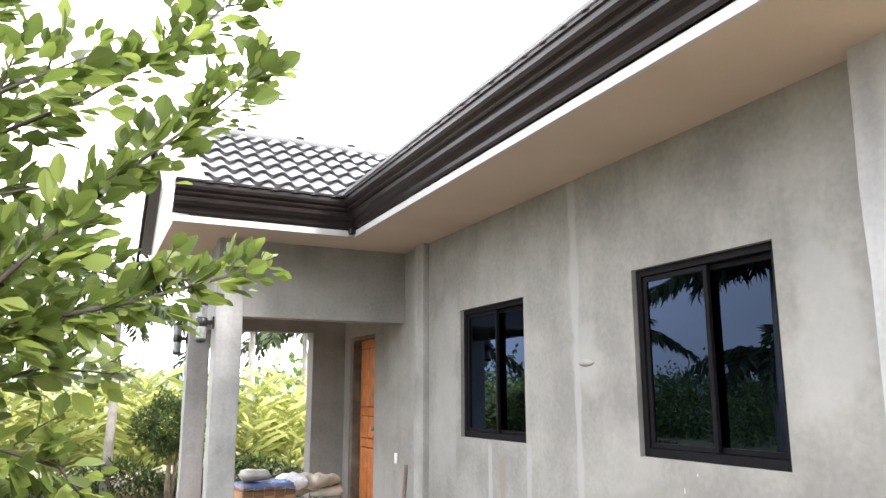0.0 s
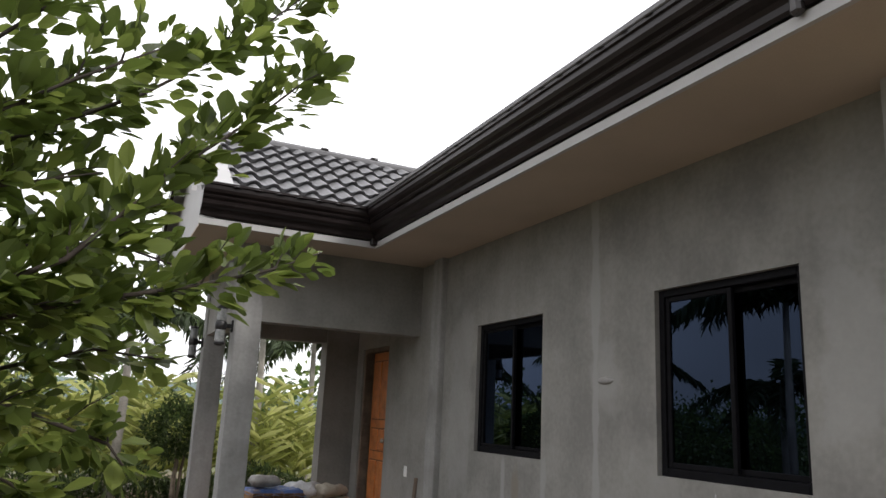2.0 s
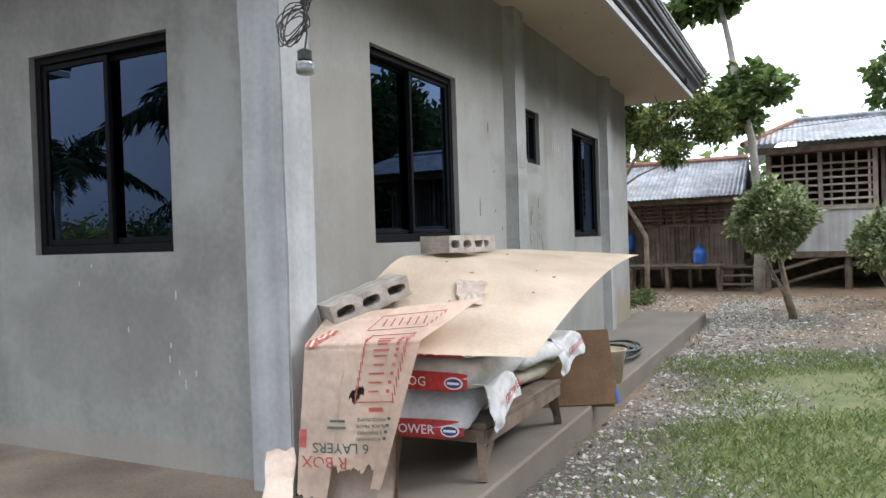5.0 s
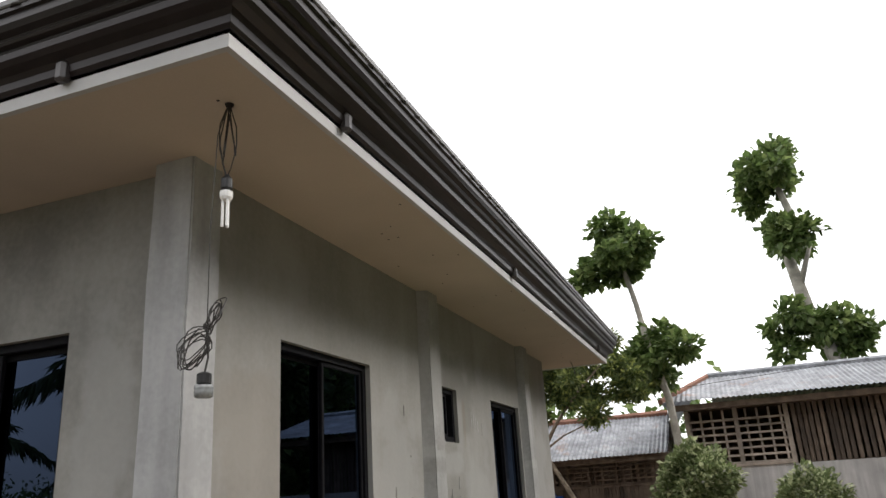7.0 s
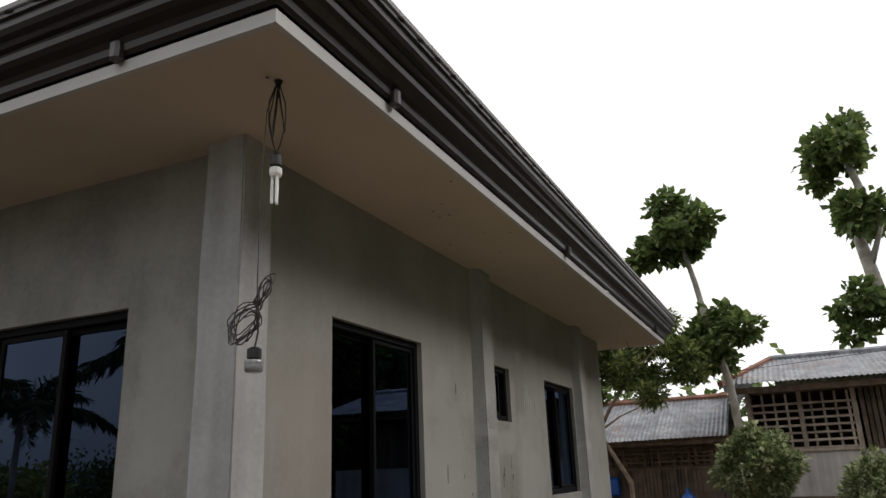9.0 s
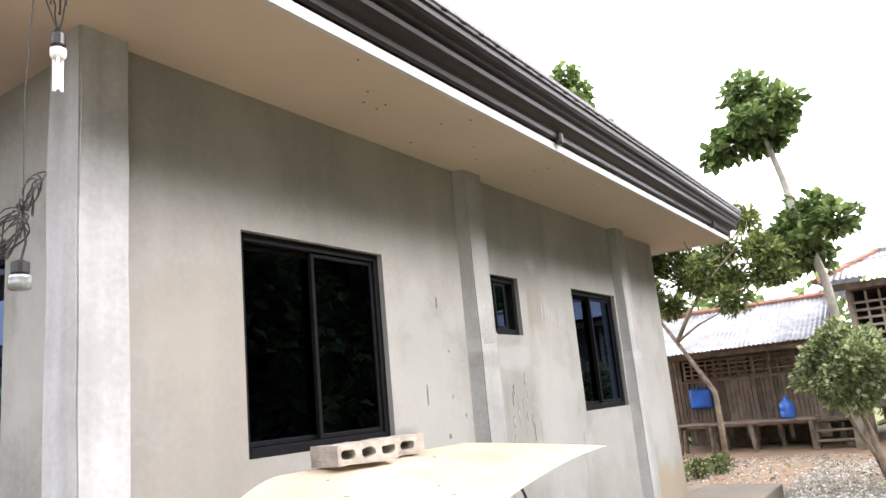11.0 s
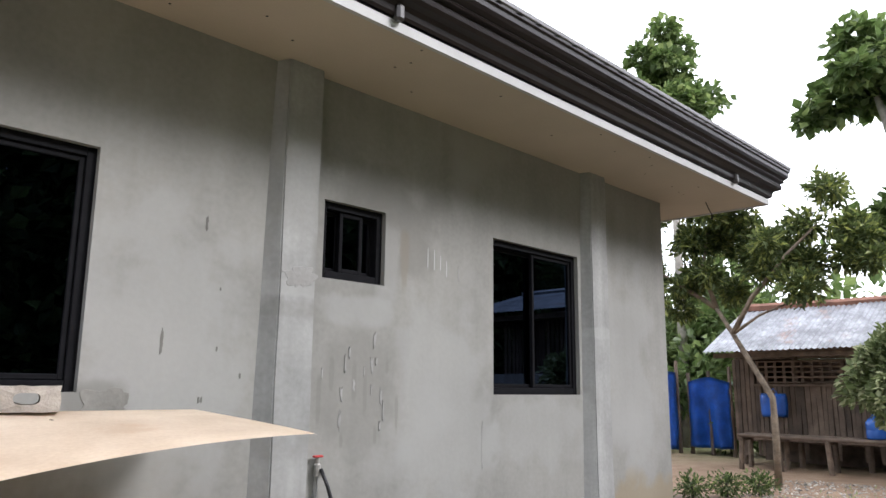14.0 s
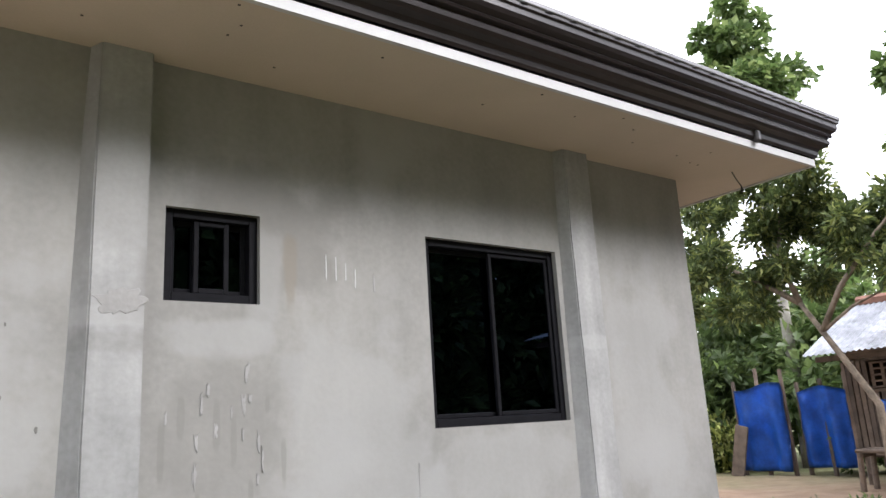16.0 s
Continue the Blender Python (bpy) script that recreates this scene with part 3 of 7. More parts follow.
pilaster("pilaster_corner", (2.876, 1.832, SLAB - 0.1), (3.105, 2.07, CEIL), "pale skim-coated cement corner pillar of the house", 0.0, PLASTER_CORNER)
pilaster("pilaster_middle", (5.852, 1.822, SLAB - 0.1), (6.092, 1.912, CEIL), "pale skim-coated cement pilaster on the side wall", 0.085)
pilaster("pilaster_end", (8.905, 1.822, SLAB - 0.1), (9.15, 1.912, CEIL), "pale skim-coated cement pilaster near the wall's end", 0.075)
pilaster("pilaster_porch", (2.93, 6.80, SLAB - 0.1), (3.01, 7.03, CEIL), "pale cement pilaster between window and porch")

# porch
structure(part("porch_floor", cube((0.93, 7.36, -0.35), (FX, 9.85, FLOORZ), 0.015), PORCH), "reddish cement porch floor slab with a worn edge", "porch floor")
structure(part("porch_edge", cube((0.95, 7.335, -0.075), (FX - 0.02, 7.357, -0.006), 0.008), EDGE), "worn bare cement edge along the porch floor", "edge")
structure(part("porch_beam_front", cube((1.20, 7.43, 2.165), (FX, 7.63, CEIL + 0.05)), PLASTER), "grey cement beam across the porch front", "beam")
structure(part("porch_beam_back", cube((1.20, 9.50, 2.20), (FX, 9.70, CEIL + 0.05)), PLASTER), "grey cement beam across the porch back", "beam")
structure(part("porch_beam_side", cube((1.04, 7.64, 2.165), (1.21, 9.49, CEIL + 0.05)), PLASTER), "grey cement beam along the porch side", "beam")
structure(part("porch_wall_stub", cube((2.56, 9.46, -0.1), (FX, 9.72, CEIL)), PLASTER), "grey plastered wall return beside the front door", "wall")
for col_y in (7.40, 9.46):
    pilaster("porch_column", (1.02, col_y, -0.05), (1.27, col_y + 0.25, CEIL + 0.04), "square pale grey cement porch column")
structure(part("porch_ceiling", cube((1.2, 7.63, 2.74), (FX, 9.5, 2.78)), SOFFIT), "plain board ceiling over the porch", "ceiling")

# apron slab round the house
apron = bmesh.new()
box(apron, (2.10, 1.05, -0.45), (FX + 0.05, 7.36, SLAB), 0.012)
structure(part("apron_front", apron, CONCRETE), "brown-stained concrete apron slab along the front wall", "pavement")
structure(part("apron_side", cube((FX + 0.054, 1.05, -0.45), (11.25, SY + 0.05, SLAB - 0.004), 0.012), CURB), "grey concrete apron slab along the side wall", "pavement")
structure(part("apron_end", cube((EX + 0.002, SY + 0.054, -0.45), (11.25, 8.5, SLAB - 0.006), 0.012), CURB), "grey concrete apron slab round the house end", "pavement")

apron_lip = cube((2.097, 1.2, SLAB - 0.014), (2.15, 7.25, SLAB + 0.003), 0.003)
bmesh.ops.subdivide_edges(apron_lip, edges=[e for e in apron_lip.edges if abs((e.verts[0].co - e.verts[1].co).y) > 1], cuts=60)
for v in apron_lip.verts:
    if v.co.x > 2.12:
        v.co.x += 0.022 * noise.noise(Vector((v.co.y * 3.1, 0, 4))) + 0.012 * noise.noise(Vector((v.co.y * 11, 0, 4)))
structure(part("apron_edge", apron_lip, EDGE), "pale worn edge of the apron slab", "edge")

# soffits
EFX, ESY, EEX, EPY, GX = 2.19, 1.13, 11.05, 6.80, 0.52
for sof in (((EFX, ESY), (EEX, SY + 0.02)), ((EFX, SY + 0.02), (FX + 0.02, EPY)), ((EX - 0.02, SY + 0.02), (EEX, BY)), ((GX, EPY), (FX + 0.02, 7.44)), ((GX, 7.44), (1.21, 9.7)), ((GX, 9.7), (FX + 0.02, 10.3))):
    structure(part("eave_soffit", cube((*sof[0], CEIL), (*sof[1], CEIL + 0.02)), SOFFIT), "cream-painted board soffit under the eaves", "soffit")

# gutter and fascia run along the eaves, mitred at the corners
GUTTER = [(0.012, 2.985), (0.02, 2.985), (0.032, 3.0), (0.036, 3.03), (0.05, 3.052), (0.088, 3.066), (0.106, 3.085), (0.11, 3.112), (0.098, 3.124), (0.102, 3.134), (0.124, 3.142), (0.13, 3.154), (0.122, 3.164), (0.126, 3.172), (0.15, 3.186), (0.162, 3.21), (0.162, 3.245), (0.176, 3.252), (0.176, 3.272), (0.15, 3.272), (0.145, 3.21), (0.012, 3.21)]
FASCIA = [(-0.02, 2.915), (0.008, 2.915), (0.008, 2.972), (-0.002, 2.978), (-0.02, 2.978)]


def run(profile, line, name, mat, parent):
    """Sweep a profile (outward, z) along a plan line with mitred corners; outward is to the line's right."""
    bm = bmesh.new()
    pts = [Vector((*p, 0)) for p in line]
    rings = []
    for i, p in enumerate(pts):
        d0 = (pts[i] - pts[i - 1]).normalized() if i else None
        d1 = (pts[i + 1] - pts[i]).normalized() if i < len(pts) - 1 else None
        n0 = Vector((d0.y, -d0.x, 0)) if d0 else None
        n1 = Vector((d1.y, -d1.x, 0)) if d1 else None
        if n0 and n1:
            mid = (n0 + n1).normalized()
            mid /= mid.dot(n0)
        else:
            mid = n0 or n1
        rings.append([bm.verts.new(p + mid * o + Vector((0, 0, z))) for o, z in profile])
    k = len(profile)
    for r0, r1 in zip(rings, rings[1:]):
        for j in range(k):
            bm.faces.new((r0[j], r0[(j + 1) % k], r1[(j + 1) % k], r1[j]))
    bm.faces.new(rings[0])
    bm.faces.new(rings[-1][::-1])
    bmesh.ops.recalc_face_normals(bm, faces=bm.faces)
    return part(name, bm, mat, parent)


EAVE = [(GX - 0.02, EPY), (EFX, EPY), (EFX, ESY), (EEX, ESY), (EEX, BY)]
gutter = thing("roof_gutter", "dark brown moulded metal gutter with white fascia along the eaves", "gutter", kind="structure")
run(GUTTER, EAVE, "gutter_channel", BROWN, gutter)
tagged(run(FASCIA, EAVE, "fascia_board", WHITE, gutter), "white-painted fascia board")
for cx, cy, along in ((3.05, ESY, 0), (6.02, ESY, 0), (10.2, ESY, 0), (EFX, 1.9, 1)):
    clip = bmesh.new()
    if along:
        box(clip, (cx - 0.06, cy - 0.027, 2.955), (cx - 0.008, cy + 0.027, 3.05), 0.014)
    else:
        box(clip, (cx - 0.027, cy - 0.06, 2.955), (cx + 0.027, cy - 0.008, 3.05), 0.014)
    part("gutter_bracket", clip, BRACKET, gutter, "grey-brown gutter bracket")
part("downspout_stub", cube((EFX - 0.07, EPY - 0.07, 2.93), (EFX - 0.01, EPY - 0.01, 3.0), 0.01), BROWN, gutter)

# roofs
PITCH = math.tan(radians(29))


def roof_panel(origin, across, up, width, rise_len, left_cut, right_cut, wave=0.19, course=0.34):
    """A pressed metal tile sheet: waves across, steps at each course. The cuts give how far the sides lean in at the top."""
    bm = bmesh.new()
    nu = int(width / wave * 8)
    courses = int(round(rise_len / course))
    normal = across.cross(up).normalized()
    rows = []
    for c in range(courses):
        for k, lift in ((0, 0.042), (1, -0.006)):
            vv = (c + k * 1.09) / courses
            lo, hi = left_cut * vv, width - right_cut * vv
            row = []
            for i in range(nu + 1):
                u = lo + (hi - lo) * i / nu
                w = math.sin(2 * math.pi * u / wave)
                scallop = 0.022 * w if k == 0 else 0
                row.append(bm.verts.new(origin + across * u + up * (vv * rise_len - scallop) + normal * (lift + 0.026 * w)))
            rows.append(row)
    for r0, r1 in zip(rows, rows[1:]):
        for i in range(nu):
            bm.faces.new((r0[i], r0[i + 1], r1[i + 1], r1[i]))
    return bm


roof = thing("house_roof", "grey stepped metal tile hip roof over the house", "roof", kind="structure")
gx0, gx1, gy0, gy1, gz = EFX - 0.14, EEX + 0.14, ESY - 0.14, BY + 0.7, 3.225
run_half = (gy1 - gy0) / 2
slope_len = run_half / math.cos(radians(29))
upv = math.cos(radians(29)), math.sin(radians(29))
part("tile_sheet", roof_panel(Vector((gx0, gy0, gz)), Vector((1, 0, 0)), Vector((0, upv[0], upv[1])), gx1 - gx0, slope_len, run_half * 0.93, run_half * 0.93), TILE, roof)
part("tile_sheet", roof_panel(Vector((gx0, gy1, gz)), Vector((0, -1, 0)), Vector((upv[0], 0, upv[1])), gy1 - gy0, slope_len * 0.93, run_half * 0.93, run_half * 0.93), TILE, roof)
part("tile_sheet", roof_panel(Vector((gx1, gy0, gz)), Vector((0, 1, 0)), Vector((-upv[0], 0, upv[1])), gy1 - gy0, slope_len * 0.93, run_half * 0.93, run_half * 0.93), TILE, roof)
part("tile_sheet", roof_panel(Vector((gx1, gy1, gz)), Vector((-1, 0, 0)), Vector((0, -upv[0], upv[1])), gx1 - gx0, slope_len, run_half * 0.93, run_half * 0.93), TILE, roof)
flash = bmesh.new()
for a, b in (((gx0, gy0), (gx1, gy0)), ((gx0, gy0), (gx0, EPY))):
    if a[1] == b[1]:
        box(flash, (a[0] - 0.045, a[1] - 0.045, 3.275), (b[0] + 0.045, a[1] + 0.1, 3.312), 0.006)
    else:
        box(flash, (a[0] - 0.045, a[1] + 0.101, 3.275), (a[0] + 0.1, b[1], 3.312), 0.006)
part("eave_flashing", flash, TILE, roof, "light grey metal edge flashing")

porch_roof = thing("porch_roof", "gabled porch roof of grey stepped metal tiles with white verge", "roof", kind="structure")
RY, RZ, PEY, PEZ = 8.55, 4.40, 6.66, 3.205
plen = math.hypot(RY - PEY, RZ - PEZ)
pup = Vector((0, (RY - PEY) / plen, (RZ - PEZ) / plen))
part("tile_sheet", roof_panel(Vector((0.74, PEY, PEZ)), Vector((1, 0, 0)), pup, 4.6, plen, 0, 0), TILE, porch_roof)
pdn = Vector((0, -pup.y, pup.z))
part("tile_sheet", roof_panel(Vector((5.3, 2 * RY - PEY, PEZ)), Vector((-1, 0, 0)), pdn, 4.56, plen, 0, 0), TILE, porch_roof)
ridge = tube([(0.66, RY, RZ + 0.01), (3.0, RY, RZ + 0.01), (5.3, RY, RZ + 0.01)], [0.06, 0.06, 0.06], 10)
part("ridge_cap", ridge, TILE, porch_roof)
for kx in (1.35, 2.05, 2.7):
    part("ridge_fixing", cube((kx - 0.05, RY - 0.05, RZ + 0.05), (kx + 0.05, RY + 0.05, RZ + 0.085), 0.01), BROWN, porch_roof)
for side in (-1, 1):
    y_at = lambda s, side=side: RY + side * s
    verge = bmesh.new()
    ey = RY + side * (RY - PEY)
    fl = [(0.44, RY, RZ + 0.055), (0.76, RY, RZ + 0.055), (0.76, ey, PEZ + 0.055), (0.44, ey, PEZ + 0.055)]
    vs = [verge.verts.new(p) for p in fl] + [verge.verts.new((p[0], p[1], p[2] - 0.03)) for p in fl]
    for f in ((0, 1, 2, 3), (7, 6, 5, 4), (0, 4, 5, 1), (1, 5, 6, 2), (2, 6, 7, 3), (3, 7, 4, 0)):
        verge.faces.new([vs[i] for i in f])
    bmesh.ops.recalc_face_normals(verge, faces=verge.faces)
    part("verge_flashing", verge, WHITE, porch_roof, "white-painted verge flashing")
    barge = bmesh.new()
    vs = [barge.verts.new((x, y, z)) for x in (0.40, 0.438) for y, z in ((RY, RZ + 0.06), (ey, PEZ + 0.05), (ey, PEZ - (0.3 if side > 0 else 0.04)), (RY, RZ - (0.24 if side > 0 else 0.06)))]
    for f in ((0, 1, 2, 3), (7, 6, 5, 4), (0, 4, 5, 1), (1, 5, 6, 2), (2, 6, 7, 3), (3, 7, 4, 0)):
        barge.faces.new([vs[i] for i in f])
    bmesh.ops.recalc_face_normals(barge, faces=barge.faces)
    part("barge_board", barge, BROWN if side > 0 else WHITE, porch_roof, "dark brown barge board" if side > 0 else "white-painted barge board")
gable = bmesh.new()
vs = [gable.verts.new(p) for p in ((0.56, PEY + 0.2, CEIL + 0.015), (0.56, 2 * RY - PEY - 0.2, CEIL + 0.015), (0.56, RY, RZ - 0.06))]
vs2 = [gable.verts.new((0.66, v.co.y, v.co.z)) for v in vs]
gable.faces.new(vs)
gable.faces.new(vs2[::-1])
for i in range(3):
    gable.faces.new((vs[i], vs2[i], vs2[(i + 1) % 3], vs[(i + 1) % 3]))
bmesh.ops.recalc_face_normals(gable, faces=gable.faces)
part("gable_panel", gable, WHITE, porch_roof, "white-painted gable panel")


# ---- windows ----
def window(name, axis, opening, face, lights, label, stile=0.026):
    """A sliding aluminium window set back in its opening. lights: (from, to, depth) of each sash, as fractions of the width."""
    u0, u1, z0, z1 = opening
    ob = thing(name, label, "window", kind="structure")

    def bar(bm, a, b, c, d, d0, d1):
        lo, hi = ((face + d0, a, c), (face + d1, b, d)) if axis == "x" else ((a, face + d0, c), (b, face + d1, d))
        box(bm, lo, hi, 0.003)

    outer = bmesh.new()
    for a, b, c, d in ((u0, u0 + 0.045, z0, z1), (u1 - 0.045, u1, z0, z1), (u0 + 0.045, u1 - 0.045, z1 - 0.045, z1), (u0 + 0.045, u1 - 0.045, z0, z0 + 0.05)):
        bar(outer, a, b, c, d, 0.035, 0.125)
    part("window_frame", outer, FRAME, ob)
    w = u1 - u0 - 0.09
    for fa, fb, depth in lights:
        a, b = u0 + 0.045 + w * fa, u0 + 0.045 + w * fb
        sash = bmesh.new()
        c, d, s = z0 + 0.052, z1 - 0.047, stile
        for q in ((a, a + s, c, d), (b - s, b, c, d), (a + s, b - s, d - s, d), (a + s, b - s, c, c + s)):
            bar(sash, *q, depth, depth + 0.028)
        sob = part("sash", sash, FRAME, ob)
        pane = bmesh.new()
        lo, hi = ((face + depth + 0.011, a + s - 0.004, c + s - 0.004), (face + depth + 0.017, b - s + 0.004, d - s + 0.004))
        if axis == "y":
            lo, hi = (lo[1], lo[0], lo[2]), (hi[1], hi[0], hi[2])
        box(pane, lo, hi)
        pob = part("pane", pane, GLASS, sob, "dark tinted reflective glass")
        pob.visible_shadow = False
    return ob


window("window_1", "x", W1, FX, [(0, 0.53, 0.085), (0.47, 1, 0.05)], "black aluminium sliding window with dark tinted panes")
window("window_2", "x", W2, FX, [(0, 0.54, 0.085), (0.46, 1, 0.05)], "large black aluminium sliding window with reflective tinted panes", 0.032)
window("window_3", "y", W3, SY, [(0, 0.53, 0.085), (0.48, 1, 0.05)], "large black aluminium sliding window with dark tinted panes")
window("window_4", "y", W4, SY, [(0, 0.34, 0.09), (0.28, 0.74, 0.05), (0.68, 1, 0.09)], "small black aluminium bathroom window with three panes")
window("window_5", "y", W5, SY, [(0, 0.53, 0.085), (0.48, 1, 0.05)], "black aluminium sliding window with dark tinted panes")

# ---- front door: standing ajar, panelled ----
door = thing("door_1", "orange-brown varnished panelled wooden front door standing ajar", "door", kind="structure")
dy0, dy1, dz0, dz1 = DOOR
jamb = bmesh.new()
for q in ((dy0, dy0 + 0.05, dz0, dz1), (dy1 - 0.05, dy1, dz0, dz1), (dy0 + 0.05, dy1 - 0.05, dz1 - 0.05, dz1)):
    box(jamb, (FX + 0.02, q[0], q[2]), (FX + 0.13, q[1], q[3]), 0.004)
part("door_frame", jamb, OLDWOOD, door, "dark varnished door frame")
leaf = part("door_leaf", cube((FX + 0.08, dy0 + 0.055, dz0 + 0.005), (FX + 0.115, dy1 - 0.2, dz1 - 0.055), 0.003), DOORWOOD, door)
dw = dy1 - dy0 - 0.255
for col in (0, 1):
    for za, zb in ((0.12, 0.75), (0.87, 1.12), (1.24, 1.93)):
        a = dy0 + 0.055 + dw * (0.1 + 0.42 * col)
        frame_bm = bmesh.new()
        box(frame_bm, (FX + 0.074, a - 0.014, dz0 + za - 0.014), (FX + 0.0795, a + dw * 0.38 + 0.014, dz0 + zb + 0.014), 0.002)
        part("panel_moulding", frame_bm, DOORDARK, leaf, "dark groove moulding")
        raised = bmesh.new()
        box(raised, (FX + 0.062, a, dz0 + za), (FX + 0.082, a + dw * 0.38, dz0 + zb), 0.012)
        part("door_panel", raised, DOORWOOD, leaf)
knob = lathe([(0.012, 0), (0.012, 0.03), (0.026, 0.04), (0.028, 0.055), (0.018, 0.07)], 12)
bmesh.ops.transform(knob, matrix=pose(FX + 0.08, dy0 + 0.14, 1.02, 0, -90, 0), verts=knob.verts)
part("door_handle", knob, STEEL, leaf, "metal door knob")


# ---- plaster repairs, joints and runs on the walls ----
PATCH_PALE = material("pale_repair_plaster", (0.27, 0.265, 0.255), 0.92, vary=0.15, scale=3, bump=0.5, fine=40)
PATCH_GREY = material("damp_grey_plaster", (0.13, 0.125, 0.115), 0.92, vary=0.15, scale=3, bump=0.4, fine=40, streak=0.1)
PATCH_GREY_MID = material("dull_grey_plaster", (0.205, 0.198, 0.18), 0.92, vary=0.2, scale=5, bump=0.5, fine=40, streak=0.1)
DRIP = material("white_cement_drip", (0.42, 0.42, 0.41), 0.9, vary=0.1, bump=0.1)
rpatch = random.Random(31)


def wall_patch(axis, face, u, z, du, dz, mat, ragged=0.12, proud=0.003, label="uneven cement repair patch on the wall"):
    """An irregular thin skin of plaster on a wall."""
    bm = bmesh.new()
    ring = []
    seed = rpatch.uniform(0, 50)
    for k in range(40):
        a = 2 * math.pi * k / 40
        c, s = math.cos(a), math.sin(a)
        q = (abs(c) ** 5 + abs(s) ** 5) ** -0.2
        r = q * (1 + ragged * noise.noise(Vector((c * 2.5, s * 2.5, seed))) + ragged * 0.5 * noise.noise(Vector((c * 9, s * 9, seed))))
        ring.append((u + du / 2 * c * r, z + dz / 2 * s * r))
    outer = [bm.verts.new((face - 0.0005, p, q) if axis == "x" else (p, face - 0.0005, q)) for p, q in ring]
    inner = [bm.verts.new((face - proud, u + (p - u) * 0.975, z + (q - z) * 0.975) if axis == "x" else (u + (p - u) * 0.975, face - proud, z + (q - z) * 0.975)) for p, q in ring]
    bm.faces.new(inner)
    for k in range(40):
        bm.faces.new((outer[k], outer[(k + 1) % 40], inner[(k + 1) % 40], inner[k]))
    bmesh.ops.recalc_face_normals(bm, faces=bm.faces)
    return structure(part("plaster_patch", bm, mat), label, "plaster")


for k in range(9):
    wall_patch("x", FX, rpatch.uniform(2.5, 3.4), rpatch.uniform(0.35, 0.98), 0.008, rpatch.uniform(0.015, 0.055), DRIP, 0.2, 0.002, "small white cement drip on the wall")
for k in range(4):
    wall_patch("y", SY, 7.05 + 0.06 * k, rpatch.uniform(1.85, 1.95), 0.007, rpatch.uniform(0.08, 0.16), DRIP, 0.2, 0.002, "thin white cement run on the wall")
for k in range(6):
    wall_patch("y", SY, rpatch.uniform(5.0, 5.7), rpatch.uniform(0.9, 2.1), rpatch.uniform(0.008, 0.014), rpatch.uniform(0.012, 0.03) * (2.4 if k == 0 else 1), PATCH_GREY, 0.4, 0.0025, "small dark pit in the plaster")
wall_patch("y", 1.822, 5.985, 1.675, 0.17, 0.11, PATCH_PALE, 0.5, 0.002, "rough pale plaster break on the pilaster")
for ux, uz, uw, uh in ((5.02, 0.985, 0.2, 0.16),):
    wall_patch("y", SY, ux, uz, uw, uh, PATCH_GREY_MID, 0.4, 0.003, "grey cement smear under the window")
for ux, uz, uh in ((7.35, 1.86, 0.1), (7.6, 0.7, 0.3)):
    wall_patch("y", SY, ux, uz, 0.012, uh, PATCH_PALE, 0.3, 0.0025, "thin pale cement run on the wall")
wall_patch("y", SY, 5.26, 1.29, 0.014, 0.11, PATCH_GREY, 0.4, 0.0025, "dark vertical gouge in the plaster")
for k in range(16):
    wall_patch("y", SY, 6.19 + 0.55 * rpatch.random(), 0.78 + 0.62 * rpatch.random(), rpatch.uniform(0.008, 0.02), rpatch.uniform(0.04, 0.11), PATCH_PALE, 0.7, 0.002 + 0.0003 * k, "thin pale cement run on the wall")
bump_lump = bmesh.new()
bmesh.ops.create_uvsphere(bump_lump, u_segments=12, v_segments=8, radius=1, matrix=pose(FX, 4.22, 1.62) @ Matrix.Diagonal((0.02, 0.09, 0.025, 1)))
structure(part("plaster_lump", bump_lump, PATCH_PALE), "raised cement lump on the front wall", "plaster")
wire_end = thing("loose_wire", "short black wire end hanging from the soffit", "wire", at=(10.55, 1.55, CEIL))
part("wire", tube([(0, 0, 0.005), (0.02, -0.02, -0.07), (0.06, -0.03, -0.12), (0.06, -0.03, -0.17)], [0.005, 0.005, 0.005, 0.012], 6), WIRE, wire_end)
for k in range(26):
    sx_, sy_ = rpatch.uniform(2.5, 10.5), rpatch.uniform(1.2, 1.75)
    structure(part("screw_hole", cube((sx_ - 0.006, sy_ - 0.006, CEIL - 0.002), (sx_ + 0.006, sy_ + 0.006, CEIL + 0.001)), BROWN), "tiny dark screw mark in the soffit board", "mark")

# ---- ground ----
def ground_height(x, y):
    """Level yard with a gravel heap before the porch and a slight rise towards it."""
    x, y = np.asarray(x, float), np.asarray(y, float)
    z = -0.24 + 0.12 * np.exp(-(((x - 0.2) / 3.5) ** 2 + ((y - 7.5) / 4.5) ** 2))
    z = z + 0.20 * np.exp(-(((x - 1.55) / 0.85) ** 2 + ((y - 6.1) / 1.25) ** 2))
    z = z + 0.13 * np.exp(-(((x - 0.8) / 0.9) ** 2 + ((y - 4.6) / 1.2) ** 2))
    z = z + 0.10 * np.exp(-(((x - 0.75) / 0.5) ** 2 + ((y - 7.3) / 0.6) ** 2))
    z = z + 0.02 * np.sin(x * 2.1 + y * 1.3) * np.cos(y * 1.7 - x * 0.6)
    hut = 0.5 + 0.5 * np.tanh((x - 12.5) * 0.6)
    return z + 0.05 * hut


def spaced(lo, hi, step, far):
    near = np.arange(lo, hi + 1e-6, step)
    out = np.cumsum(step * 1.32 ** np.arange(1, 40))
    out = out[out < far]
    return np.concatenate([lo - out[::-1], near, hi + out])


